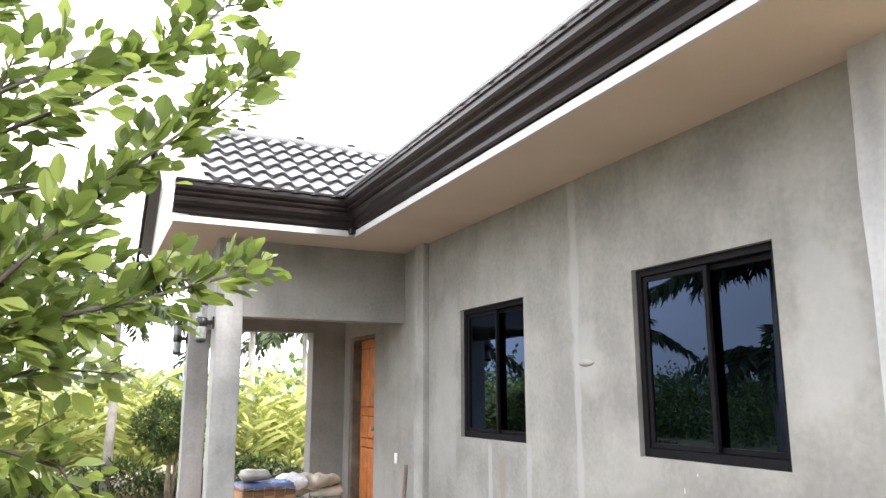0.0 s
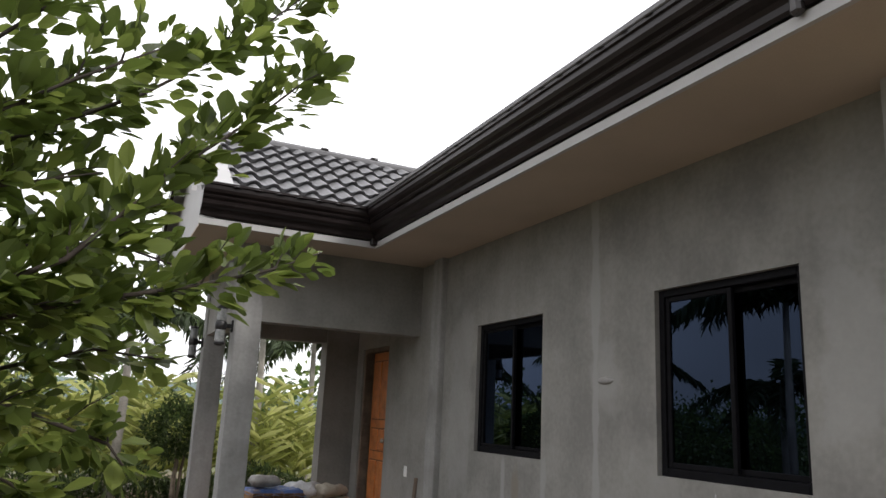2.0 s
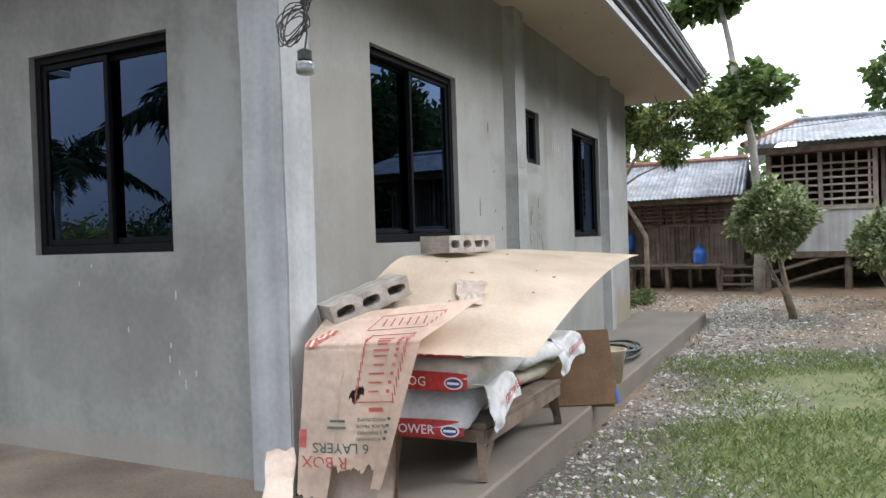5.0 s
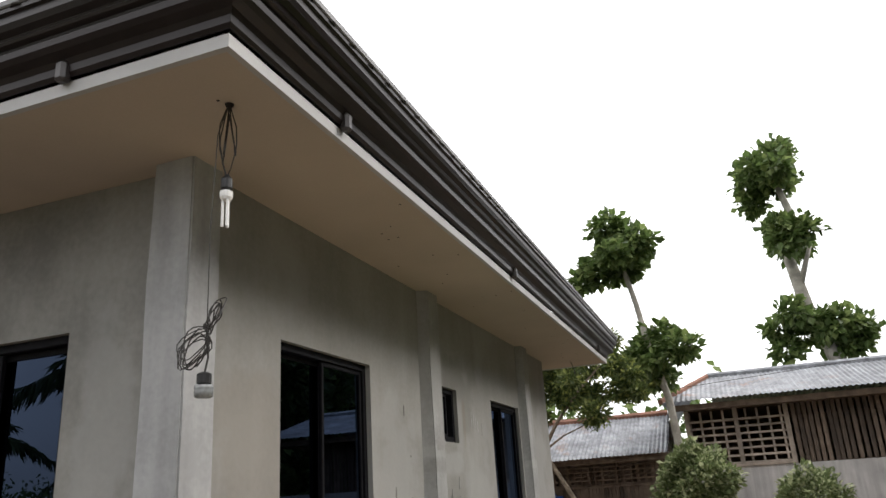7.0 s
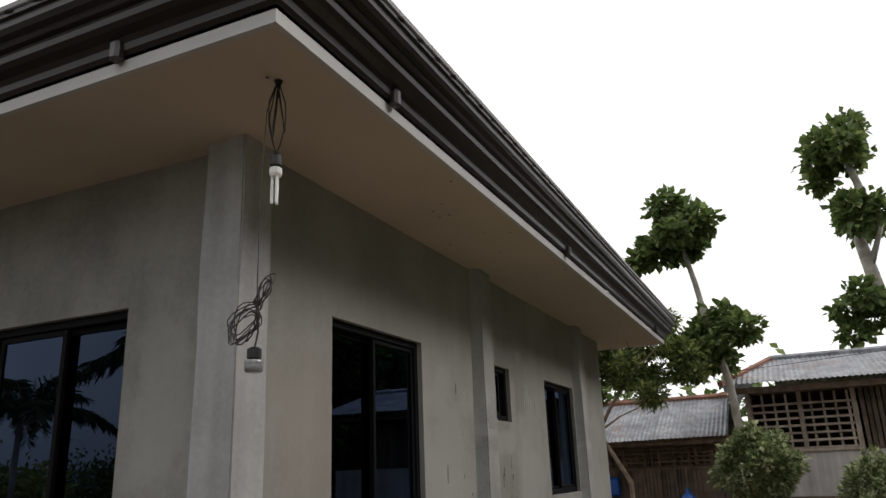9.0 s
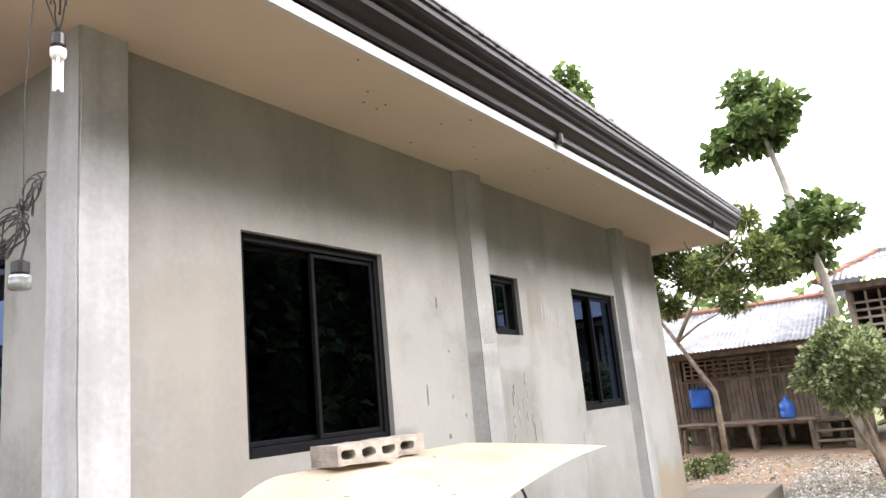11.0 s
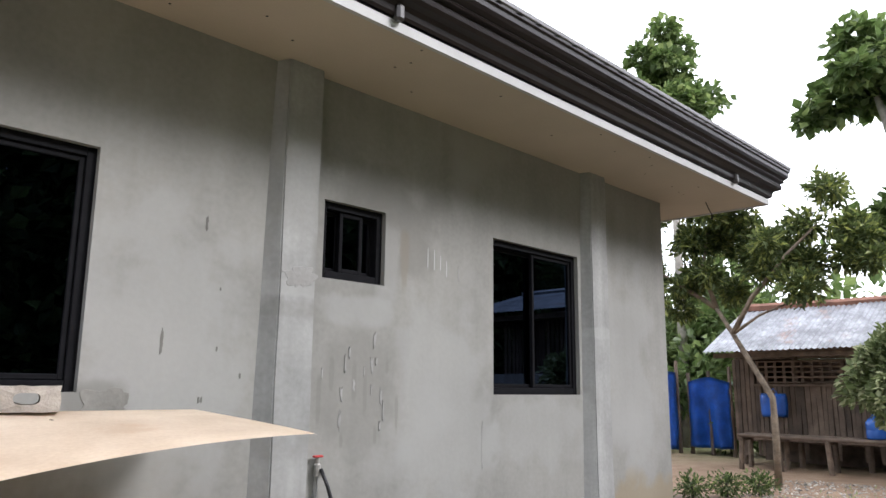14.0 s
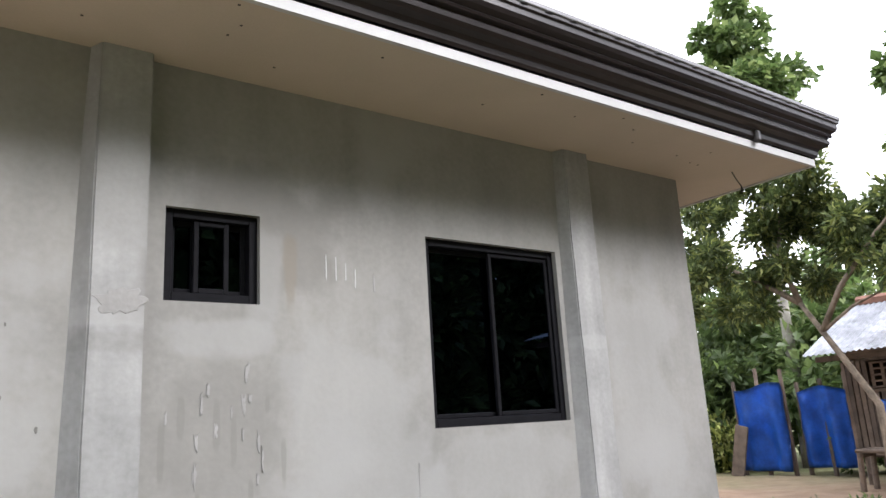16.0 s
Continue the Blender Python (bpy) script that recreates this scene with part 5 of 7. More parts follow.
def hollow_block(name_at, turn, tilt=(0, 0), half=False):
    """A concrete hollow block on its side, three cores through it."""
    b = thing("hollow_block", "broken half of a grey concrete hollow block" if half else "rough grey concrete hollow block weighing down the sheet", "block", "blocks on the sheet", at=name_at, turn=turn)
    b.matrix_basis = pose(*name_at, tilt[0], tilt[1], turn)
    L, H, D = (0.24 if half else 0.41), 0.10, 0.20
    n = 1 if half else 3
    cores = []
    for k in range(n):
        cu = -L / 2 + L * (k + 0.5) / n
        cores.append((cu - 0.045, cu + 0.045, 0.03, H - 0.03))
    bm = bmesh.new()
    K = 20
    for k in range(n):
        c0, hw = -L / 2 + L * (k + 0.5) / n, L / n / 2
        rings = []
        for y, inset in ((-D / 2, 0.0), (D / 2, 0.0)):
            rect, core = [], []
            for i in range(K):
                a = 2 * math.pi * (i + 0.5) / K
                ca, sa = math.cos(a), math.sin(a)
                q = 1 / max(abs(ca), abs(sa))
                rect.append(bm.verts.new((c0 + hw * ca * q, y, H / 2 + H / 2 * sa * q)))
                e = (abs(ca) ** 3 + abs(sa) ** 3) ** (-1 / 3)
                core.append(bm.verts.new((c0 + 0.047 * ca * e, y, H / 2 + 0.023 * sa * e)))
            rings.append((rect, core))
        (ra, ca_), (rb, cb) = rings
        for i in range(K):
            j = (i + 1) % K
            bm.faces.new((ra[i], ra[j], ca_[j], ca_[i]))
            bm.faces.new((rb[j], rb[i], cb[i], cb[j]))
            bm.faces.new((ca_[i], ca_[j], cb[j], cb[i]))
            mx = (ra[i].co.x + ra[j].co.x) / 2 - c0
            if abs(mx) < hw * 0.98 or (mx < 0 and k == 0) or (mx > 0 and k == n - 1):
                bm.faces.new((ra[j], ra[i], rb[i], rb[j]))
    bmesh.ops.remove_doubles(bm, verts=bm.verts, dist=0.0005)
    bmesh.ops.recalc_face_normals(bm, faces=bm.faces)
    for v in bm.verts:
        v.co += noise.noise_vector(v.co * 23 + Vector((turn, 0, 0))) * 0.007
    part("block_body", bm, BLOCK, b)


hollow_block((4.22, 1.64, 0.978), -6)
hollow_block((4.63, 1.70, 0.976), -16, half=True)
hollow_block((3.25, 1.65, 0.735), -36, (0, -18))

# flattened printed carton over the corner of the stack
hang = thing("flattened_carton", "torn flattened cardboard carton with red print hanging over sacks", "carton")
TL, TR, BL, BR, UL, UR = (Vector(p) for p in ((2.84, 1.72, 0.60), (2.90, 1.18, 0.63), (2.76, 1.72, 0.06), (2.88, 1.365, 0.05), (3.12, 1.79, 0.70), (3.30, 1.07, 0.775)))


def carton_point(u, w):
    """u from its wall side to the free side, w from the bottom (0) over the fold (1) to the top end (2)."""
    if w <= 0.9:
        f = w / 0.9 * 0.95
        p = BL.lerp(BR, u).lerp(TL.lerp(TR, u), f)
    elif w < 1.1:
        a = BL.lerp(BR, u).lerp(TL.lerp(TR, u), 0.95)
        b = TL.lerp(TR, u).lerp(UL.lerp(UR, u), 0.05)
        t = TL.lerp(TR, u)
        f = (w - 0.9) / 0.2
        p = (1 - f) ** 2 * a + 2 * f * (1 - f) * t + f * f * b
    else:
        p = TL.lerp(TR, u).lerp(UL.lerp(UR, u), 0.05 + 0.95 * (w - 1.1) / 0.9)
    return p + Vector((-0.02, -0.005, 0.0)) * math.sin(math.pi * u) * (1.2 - abs(w - 0.6)) + Vector((0, 0, 0.012 if w > 1 else 0))


def carton_frame(u, w, lift=0.004):
    """The pose on the carton's outer face: x to its free side, y upwards, z outwards."""
    p, e = carton_point(u, w), 0.01
    du = (carton_point(u + e, w) - carton_point(u - e, w)).normalized()
    dv = (carton_point(u, w + e) - carton_point(u, w - e)).normalized()
    nz = du.cross(dv).normalized()
    dv = nz.cross(du)
    m = Matrix((du, dv, nz)).transposed().to_4x4()
    m.translation = p + nz * lift
    return m


bm = bmesh.new()
NU, NW, WLOW = 60, 130, -0.2


def torn_foot(u):
    """How far up the torn lower edge stands, along the carton's side."""
    rag = 0.05 * noise.noise(Vector((u * 13, 3, 1))) + 0.025 * noise.noise(Vector((u * 41, 3, 1)))
    if u < 0.4:
        return -0.15 + rag + 0.25 * max(0, 0.12 - u)
    if u < 0.87:
        return 0.07 + 1.6 * rag
    return -0.06 + rag


gridv = []
for j in range(NW + 1):
    row = []
    for i in range(NU + 1):
        u = i / NU
        lo = torn_foot(u)
        p = carton_point(u, lo + (2 - lo) * j / NW)
        p += Vector((-1, -0.3, 0)) * (0.008 * noise.noise(p * 7) + 0.003 * noise.noise(p * 23))
        row.append(bm.verts.new(p))
    gridv.append(row)
for j in range(NW):
    for i in range(NU):
        hu, hw = (i + 0.5) / NU - 0.56, 2 * (j + 0.5) / NW - 0.56
        hole = math.hypot(hu / 0.055, hw / 0.06) + 0.9 * noise.noise(Vector((hu * 22, hw * 22, 5))) < 1
        if not hole:
            bm.faces.new((gridv[j][i], gridv[j][i + 1], gridv[j + 1][i + 1], gridv[j + 1][i]))
bmesh.ops.solidify(bm, geom=bm.faces[:], thickness=-0.004)
part("carton_sheet", bm, CARTON, hang, smooth=False)
FLIP = pose(0, 0, 0, 0, 0, 180)
lettering("lettering", "6 LAYERS", 0.062, GREENINK, hang, carton_frame(0.47, 0.225) @ FLIP, "grey-green capital letters")
lettering("lettering", "R BOX", 0.07, DULLRED, hang, carton_frame(0.31, 0.12) @ FLIP, "red capital letters")
for k in range(4):
    lettering("lettering", ("6 DRAWERS", "2 DRAWERS", "BLACK FRAME", "WHITE FRAME")[k], 0.02, GREENINK, hang, carton_frame(0.74, 0.29 + 0.047 * k) @ FLIP, "small grey-green capital letters")
    plate(hang, "tick_box", GREENINK, carton_frame(0.90, 0.295 + 0.047 * k), 0.013, 0.013)
for k in range(2):
    plate(hang, "print_bar", GREENINK, carton_frame(0.40, 0.37 + 0.047 * k), 0.085 - 0.015 * k, 0.010)
for k in range(9):
    plate(hang, "print_bar", DULLRED, carton_frame(0.70, 0.63 + 0.062 * k), 0.045 + 0.012 * (k % 3), 0.008)
    plate(hang, "tick_box", DULLRED, carton_frame(0.83, 0.63 + 0.062 * k), 0.014, 0.014)
for u in (0.55, 0.89):
    for k in range(12):
        plate(hang, "red_rule", DULLRED, carton_frame(u, 0.58 + 0.055 * k), 0.0045, 0.045)
for w in (0.555, 1.215):
    for k in range(6):
        plate(hang, "red_rule", DULLRED, carton_frame(0.58 + 0.057 * k, w), 0.036, 0.0045)
for w in (1.36, 1.74):
    for k in range(8):
        plate(hang, "red_rule", DULLRED, carton_frame(0.47 + 0.055 * k, w), 0.034, 0.004)
for u in (0.445, 0.885):
    for k in range(5):
        plate(hang, "red_rule", DULLRED, carton_frame(u, 1.40 + 0.075 * k), 0.004, 0.03)
for k in range(6):
    plate(hang, "print_bar", DULLRED, carton_frame(0.52 + 0.058 * k, 1.54), 0.006, 0.075)
plate(hang, "print_bar", DULLRED, carton_frame(0.76, 0.50), 0.06, 0.018)
plate(hang, "red_panel", DULLRED, carton_frame(0.04, 0.28), 0.035, 0.075, label="solid red printed panel")
for k in range(4):
    plate(hang, "red_panel", DULLRED, carton_frame(0.07 + 0.03 * k, 1.06 + 0.1 * k), 0.05, 0.05)
    plate(hang, "white_mark", CARTON, carton_frame(0.07 + 0.03 * k, 1.06 + 0.1 * k, 0.006), 0.012, 0.04)

low = thing("open_carton", "torn curled cardboard flap standing under the hanging carton", "carton", at=(2.86, 1.53, SLAB), turn=-72)
bm = bmesh.new()
flapv = []
for i in range(25):
    u = i / 24
    row = []
    for j in range(15):
        v = j / 14
        rag = 0.035 * noise.noise(Vector((u * 8, 2, 7))) * (1 - v)
        row.append(bm.verts.new((-0.2 + 0.4 * u, 0.06 - 0.11 * (1 - v) ** 2 + 0.012 * math.sin(u * 7 + v * 2) + rag * 0.6, 0.012 + 0.27 * v ** 1.5 + 0.02 * (1 - v) * abs(math.sin(u * 9)))))
    flapv.append(row)
for i in range(24):
    for j in range(14):
        bm.faces.new((flapv[i][j], flapv[i + 1][j], flapv[i + 1][j + 1], flapv[i][j + 1]))
bmesh.ops.solidify(bm, geom=bm.faces[:], thickness=0.004)
part("curled_flap", bm, GREYCARD, low, smooth=True)
part("back_panel", cube((-0.2, 0.075, 0.0), (0.2, 0.08, 0.32), m=pose(0, 0, 0, -8, 0, 0)), CARTON_DARK, low)
bent = thing("cardboard_scrap", "bent pale cardboard scrap leaning at the pillar foot", "cardboard", at=(2.72, 1.80, SLAB), turn=-65)
bm = bmesh.new()
bmesh.ops.create_grid(bm, x_segments=16, y_segments=22, size=0.5, matrix=pose(0, 0, 0.12, 74, 0, 0) @ Matrix.Diagonal((0.13, 0.24, 1, 1)))
for v in bm.verts:
    edge = max(abs(v.co.x) / 0.065, abs(v.co.z - 0.12) / 0.12)
    v.co.x *= 1 + 0.14 * noise.noise(Vector((2, 0, v.co.z * 14))) * edge
    v.co.z += 0.02 * noise.noise(Vector((v.co.x * 28, 4, 1))) * (1 if v.co.z > 0.12 else 0) * edge
    v.co.y += 0.05 * math.sin(v.co.z * 9) + 0.02 * noise.noise(v.co * 12)
bmesh.ops.solidify(bm, geom=bm.faces[:], thickness=0.004)
part("scrap_sheet", bm, CARTON, bent)

scrap = thing("sack_scrap", "crumpled torn greyish cardboard scrap on the sheet", "rubbish")
bm = bmesh.new()
c = sheet_point(0.235, 0.5)
bmesh.ops.create_grid(bm, x_segments=26, y_segments=16, size=0.5, matrix=pose(c.x, c.y, c.z + 0.02, 0, -10, 20) @ Matrix.Diagonal((0.2, 0.13, 1, 1)))
for v in bm.verts:
    v.co += noise.noise_vector(v.co * 13) * 0.04
    lift = 0.016 * abs(noise.noise(v.co * 19))
    fv = min(1, max(0, (v.co.y - 0.77) / 0.95))
    fu = 0.2
    for _ in range(4):
        fu = min(1, max(0, (v.co.x - SX0 - 0.28 * (1 - fu) * (1 - fv)) / (SX1 - SX0)))
    v.co.z = sheet_point(fu, fv).z + 0.016 + lift
bmesh.ops.solidify(bm, geom=bm.faces[:], thickness=0.002)
part("scrap_cloth", bm, GREYCARD, scrap)

lean = thing("leaning_cardboard", "dull brown cardboard panel leaning against the bench end", "cardboard", at=(5.02, 1.12, SLAB), turn=-58)
part("panel_sheet", cube((-0.27, -0.006, 0), (0.27, 0.006, 0.52), 0.002, m=pose(0, 0, 0, -24, 0, 0)), CARTON_DARK, lean)
part("panel_sheet", cube((-0.22, 0.02, 0), (0.25, 0.03, 0.44), 0.002, m=pose(0, 0, 0, -28, 3, 0)), CARTON_DARK, lean)
part("blue_tape", cube((0.255, -0.009, 0.0), (0.272, 0.008, 0.1), m=pose(0, 0, 0, -24, 0, 0)), TARP, lean, "blue plastic strip")

pail = thing("pail", "stained cream plastic pail on the apron beside the hose", "pail", at=(5.9, 1.15, SLAB))
part("pail_body", lathe([(0.11, 0), (0.145, 0.24), (0.155, 0.25), (0.145, 0.252), (0.1, 0.02), (0.0005, 0.02)], 24), PAIL, pail, smooth=True)
part("pail_handle", tube([(-0.15, 0, 0.24), (-0.1, 0.11, 0.2), (0.0, 0.16, 0.18), (0.1, 0.11, 0.2), (0.15, 0, 0.24)], [0.004] * 5, 6), STEEL, pail, "thin wire handle")
hose = thing("garden_hose", "coiled grey-green garden hose lying on the apron", "hose", at=(7.05, 1.42, SLAB))
pts, rad = [], []
for k in range(150):
    a = k * 0.31
    r = 0.27 + 0.05 * math.sin(k * 0.37) + 0.03 * math.sin(k * 0.11)
    pts.append((r * 1.55 * math.cos(a) + 0.03 * math.sin(k * 0.07), r * 0.9 * math.sin(a), 0.013 + 0.011 * (k // 22) + 0.006 * math.sin(k * 0.9)))
    rad.append(0.0115)
part("hose_coil", tube(pts, rad, 6), HOSE, hose, smooth=True)
tap = thing("water_pipe", "grey water pipe with black hose and tap on the wall", "pipe", at=(6.19, SY, 0))
part("riser", tube([(0, -0.02, SLAB), (0, -0.02, 0.62)], [0.013, 0.013], 8), PLASTER_LIGHT, tap)
part("tap_body", lathe([(0.02, 0.6), (0.02, 0.66), (0.012, 0.67), (0.012, 0.70)], 10, (0, -0.03, 0)), STEEL, tap, "metal tap")
part("tap_handle", cube((-0.03, -0.045, 0.70), (0.03, -0.02, 0.712), 0.003), REDINK, tap, "red tap handle")
part("black_hose", tube([(0.01, -0.05, 0.64), (0.03, -0.09, 0.55), (0.08, -0.13, 0.35), (0.15, -0.2, 0.1), (0.3, -0.3, SLAB + 0.02), (0.5, -0.35, SLAB + 0.015)], [0.011] * 6, 8), BLACKPLASTIC, tap, "black rubber hose", True)

# ---- hanging wires and lamps at the corner ----
cfl = thing("hanging_bulb", "white compact fluorescent bulb hanging on tangled black wire from the soffit", "lamp", at=(2.547, 1.385, CEIL))
part("ceiling_hook", lathe([(0.012, -0.02), (0.02, -0.002)], 8), BROWN, cfl)
rw = random.Random(3)
for k in range(6):
    pts = [(0, 0, 0)]
    ang = rw.uniform(0, 6.28)
    sw_ = rw.uniform(0.02, 0.055)
    for q in range(1, 10):
        f = q / 9
        pts.append((sw_ * math.sin(f * math.pi) * math.cos(ang) + 0.005 * rw.uniform(-1, 1), sw_ * math.sin(f * math.pi) * math.sin(ang), -0.34 * f if k < 3 else -0.05 - 0.2 * math.sin(f * math.pi)))
    part("wire_loop", tube(pts, [0.0028] * 10, 5), WIRE, cfl)
part("lamp_holder", lathe([(0.014, -0.40), (0.024, -0.39), (0.024, -0.35), (0.01, -0.33)], 14), BLACKPLASTIC, cfl)
part("lamp_base", lathe([(0.02, -0.44), (0.026, -0.43), (0.026, -0.405), (0.018, -0.40)], 14), LAMPWHITE, cfl)
for a in range(3):
    part("lamp_tube", tube([(0.013 * math.cos(a * 2.1), 0.013 * math.sin(a * 2.1), -0.44), (0.013 * math.cos(a * 2.1), 0.013 * math.sin(a * 2.1), -0.555)], [0.006, 0.006], 8), LAMPWHITE, cfl)
coil = thing("hanging_socket", "white lamp socket hanging with coiled black wire at the corner pillar", "lamp", at=(2.43, 1.365, 2.637))
coil.scale = (0.81, 0.81, 0.81)
part("drop_wire", tube([(0.144, 0.025, 0.356), (0.03, 0.0, 0.12), (0.0, 0.0, -0.4), (0.005, 0, -0.85)], [0.0026] * 4, 5), WIRE, coil)
for k in range(10):
    upper = k < 4
    pts = []
    turnl = pose(0, 0, 0, 0, 0, -51) @ pose((0.03 if upper else -0.045) + rw.uniform(-0.012, 0.012), rw.uniform(-0.02, 0.02), (-0.80 if upper else -0.965) + rw.uniform(-0.02, 0.02), rw.uniform(-14, 14), (20 if upper else 32) + rw.uniform(-16, 16), rw.uniform(-30, 30))
    rx, rz = (rw.uniform(0.008, 0.026), rw.uniform(0.05, 0.075)) if upper else (rw.uniform(0.025, 0.06), rw.uniform(0.08, 0.115))
    for q in range(22):
        a = q / 21 * 2 * math.pi * 1.25 + k
        pts.append(turnl @ Vector((rx * math.sin(a) * (1 + 0.25 * math.sin(2.3 * a + k)), 0.012 * math.sin(2 * a + k), rz * math.cos(a) * (1 + 0.2 * math.cos(1.7 * a + k)))))
    part("wire_loop", tube(pts, [0.003] * 22, 5), WIRE, coil)
part("cord_tie", tube([(-0.02, 0, -0.86), (0.0, -0.012, -0.87), (0.02, 0, -0.855)], [0.012] * 3, 6), WIRE, coil)
part("cord_tail", tube([(0.0, 0, -0.86), (0.015, -0.005, -1.0), (0.0, 0, -1.08)], [0.005] * 3, 6), WIRE, coil)
part("socket_body", lathe([(0.022, -1.13), (0.033, -1.12), (0.033, -1.08), (0.015, -1.07)], 14), BLACKPLASTIC, coil)
part("socket_ring", lathe([(0.03, -1.185), (0.04, -1.18), (0.042, -1.155), (0.04, -1.15), (0.042, -1.145), (0.04, -1.13), (0.03, -1.128)], 16), CLEARISH, coil, "white ribbed plastic socket", True)

# ---- plants ----
def limb(points, r0, r1, sides=7):
    k = len(points)
    return tube(points, [r0 + (r1 - r0) * i / (k - 1) for i in range(k)], sides)


def wiggle(a, b, n, amount, rg):
    a, b = Vector(a), Vector(b)
    out = []
    for i in range(n):
        f = i / (n - 1)
        out.append(a.lerp(b, f) + Vector((rg.uniform(-1, 1), rg.uniform(-1, 1), rg.uniform(-1, 1))) * amount * math.sin(math.pi * f))
    return out


# citrus-like tree by the front yard, its twigs hanging into view
near = thing("leafy_tree", "young broad-leaved green tree with dark twigs in the gravel yard", "tree", at=(0, 0, 0))
rgn = random.Random(11)
troot = (-1.25, 2.9, ground_at(-1.25, 2.9))
part("trunk", limb(wiggle(troot, (-1.1, 2.75, 1.5), 7, 0.04, rgn), 0.055, 0.035), TWIG, near, smooth=True)
BR_LINES = [
    [(-1.1, 2.75, 1.3), (-0.7, 2.4, 1.5), (-0.30, 2.3, 1.70), (0.0, 2.4, 2.08), (0.21, 2.5, 2.31), (0.45, 2.6, 2.60)],
    [(-1.1, 2.75, 1.5), (-0.8, 2.65, 1.95), (-0.47, 2.6, 2.13), (-0.16, 2.6, 2.34), (0.10, 2.6, 2.57), (0.42, 2.6, 2.95)],
    [(-1.1, 2.75, 1.3), (-0.7, 2.5, 1.45), (-0.32, 2.4, 1.58), (0.08, 2.5, 1.70), (0.33, 2.6, 1.80), (0.49, 2.6, 1.88)],
    [(-1.1, 2.75, 1.5), (-0.9, 2.5, 2.0), (-0.6, 2.4, 2.3), (-0.42, 2.4, 2.52), (-0.3, 2.4, 2.85)],
    [(-1.1, 2.75, 1.2), (-0.7, 2.7, 1.25), (-0.40, 2.6, 1.30), (-0.12, 2.6, 1.20), (-0.04, 2.6, 1.1)],
    [(-1.1, 2.75, 1.5), (-1.0, 2.9, 2.2), (-0.8, 2.8, 2.8), (-0.55, 2.7, 3.3)],
    [(-1.1, 2.75, 1.4), (-0.75, 2.9, 1.7), (-0.4, 2.95, 1.85), (-0.15, 3.0, 1.98)],
    [(-1.1, 2.75, 1.2), (-0.8, 2.9, 1.3), (-0.45, 2.9, 1.42), (-0.2, 2.9, 1.5), (0.02, 2.9, 1.48)],
    [(-1.1, 2.75, 1.45), (-0.8, 2.5, 1.75), (-0.5, 2.4, 1.9), (-0.25, 2.45, 2.0)],
    [(-1.1, 2.75, 1.3), (-0.75, 2.6, 1.65), (-0.5, 2.6, 1.76), (-0.2, 2.6, 1.82), (0.05, 2.65, 1.77)],
    [(-1.1, 2.75, 1.5), (-0.75, 2.3, 1.9), (-0.6, 2.3, 2.02), (-0.35, 2.3, 2.22), (-0.1, 2.35, 2.42)],
    [(-1.1, 2.75, 1.2), (-0.75, 2.8, 1.5), (-0.6, 2.8, 1.55), (-0.3, 2.75, 1.62), (-0.05, 2.8, 1.64)],
    [(-1.1, 2.75, 1.2), (-0.75, 2.5, 1.15), (-0.45, 2.5, 1.15), (-0.25, 2.55, 1.02)],
]
lp, lw, ll = [], [], []
for line in BR_LINES:
    pts = [Vector(p) for p in line]
    part("branch", limb(pts, 0.012, 0.003, 6), TWIG, near, smooth=True)
    for a, b in zip(pts, pts[1:]):
        if b.x < -0.62 and a.x < -0.75:
            continue
        steps = max(3, int((b - a).length / 0.045))
        for s in range(steps):
            p = a.lerp(b, s / steps)
            ax = (b - a).normalized()
            for _ in range(9):
                side = Vector((rgn.gauss(0, 1), rgn.gauss(0, 1), rgn.gauss(0, 1)))
                side = (side - ax * side.dot(ax)).normalized()
                reach = rgn.uniform(0.0, 0.10) * (1.25 - 0.75 * s / steps)
                q = p + side * reach + ax * reach * 0.6
                lp.append(q)
                lw.append(side * 0.8 + ax * 0.7 + Vector((0, 0, 0.15)))
                ll.append(rgn.uniform(0.042, 0.108))
            if s % 3 == 0:
                side = Vector((rgn.gauss(0, 1), rgn.gauss(0, 1), rgn.gauss(0, 1))).normalized()
                tip = p + (side * 0.6 + ax * 0.6 + Vector((0, 0, 0.2))) * rgn.uniform(0.10, 0.20)
                part("twig", limb([p, p.lerp(tip, 0.5) + Vector((0, 0, 0.01)), tip], 0.004, 0.0015, 5), TWIG, near)
                for k in range(9):
                    f = 0.2 + 0.8 * k / 8
                    sd = Vector((rgn.gauss(0, 1), rgn.gauss(0, 1), rgn.gauss(0, 1))).normalized()
                    lp.append(p.lerp(tip, f))
                    lw.append((tip - p).normalized() * 0.8 + sd * 0.8)
                    ll.append(rgn.uniform(0.042, 0.102))
leaves_mesh("foliage", lp, lw, ll, 0.66, LEAF_NEAR, near, rng, True)


def clipped_shrub(at, r, stem_h, lean_by, count, label, mat=LEAF_SHRUB, leaf=0.07):
    s = thing("clipped_shrub", label, "shrub", "clipped shrubs", at=at)
    rg = random.Random(int(at[0] * 10))
    top = (lean_by[0], lean_by[1], stem_h + r * 0.8)
    part("stem", limb(wiggle((0, 0, 0), top, 6, 0.03, rg), 0.045, 0.025), BARK, s, smooth=True)
    part("stem", limb(wiggle((0.05, 0.05, 0.02), (top[0] + 0.2, top[1] + 0.22, top[2]), 5, 0.03, rg), 0.03, 0.015), BARK, s, smooth=True)
    p, d = clump(rng, (lean_by[0], lean_by[1], stem_h + r), (r, r, r * 0.93), count, 0.72)
    leaves_mesh("crown", p, d, rng.uniform(leaf * 0.7, leaf * 1.3, count), 0.6, mat, s, rng)
    return s


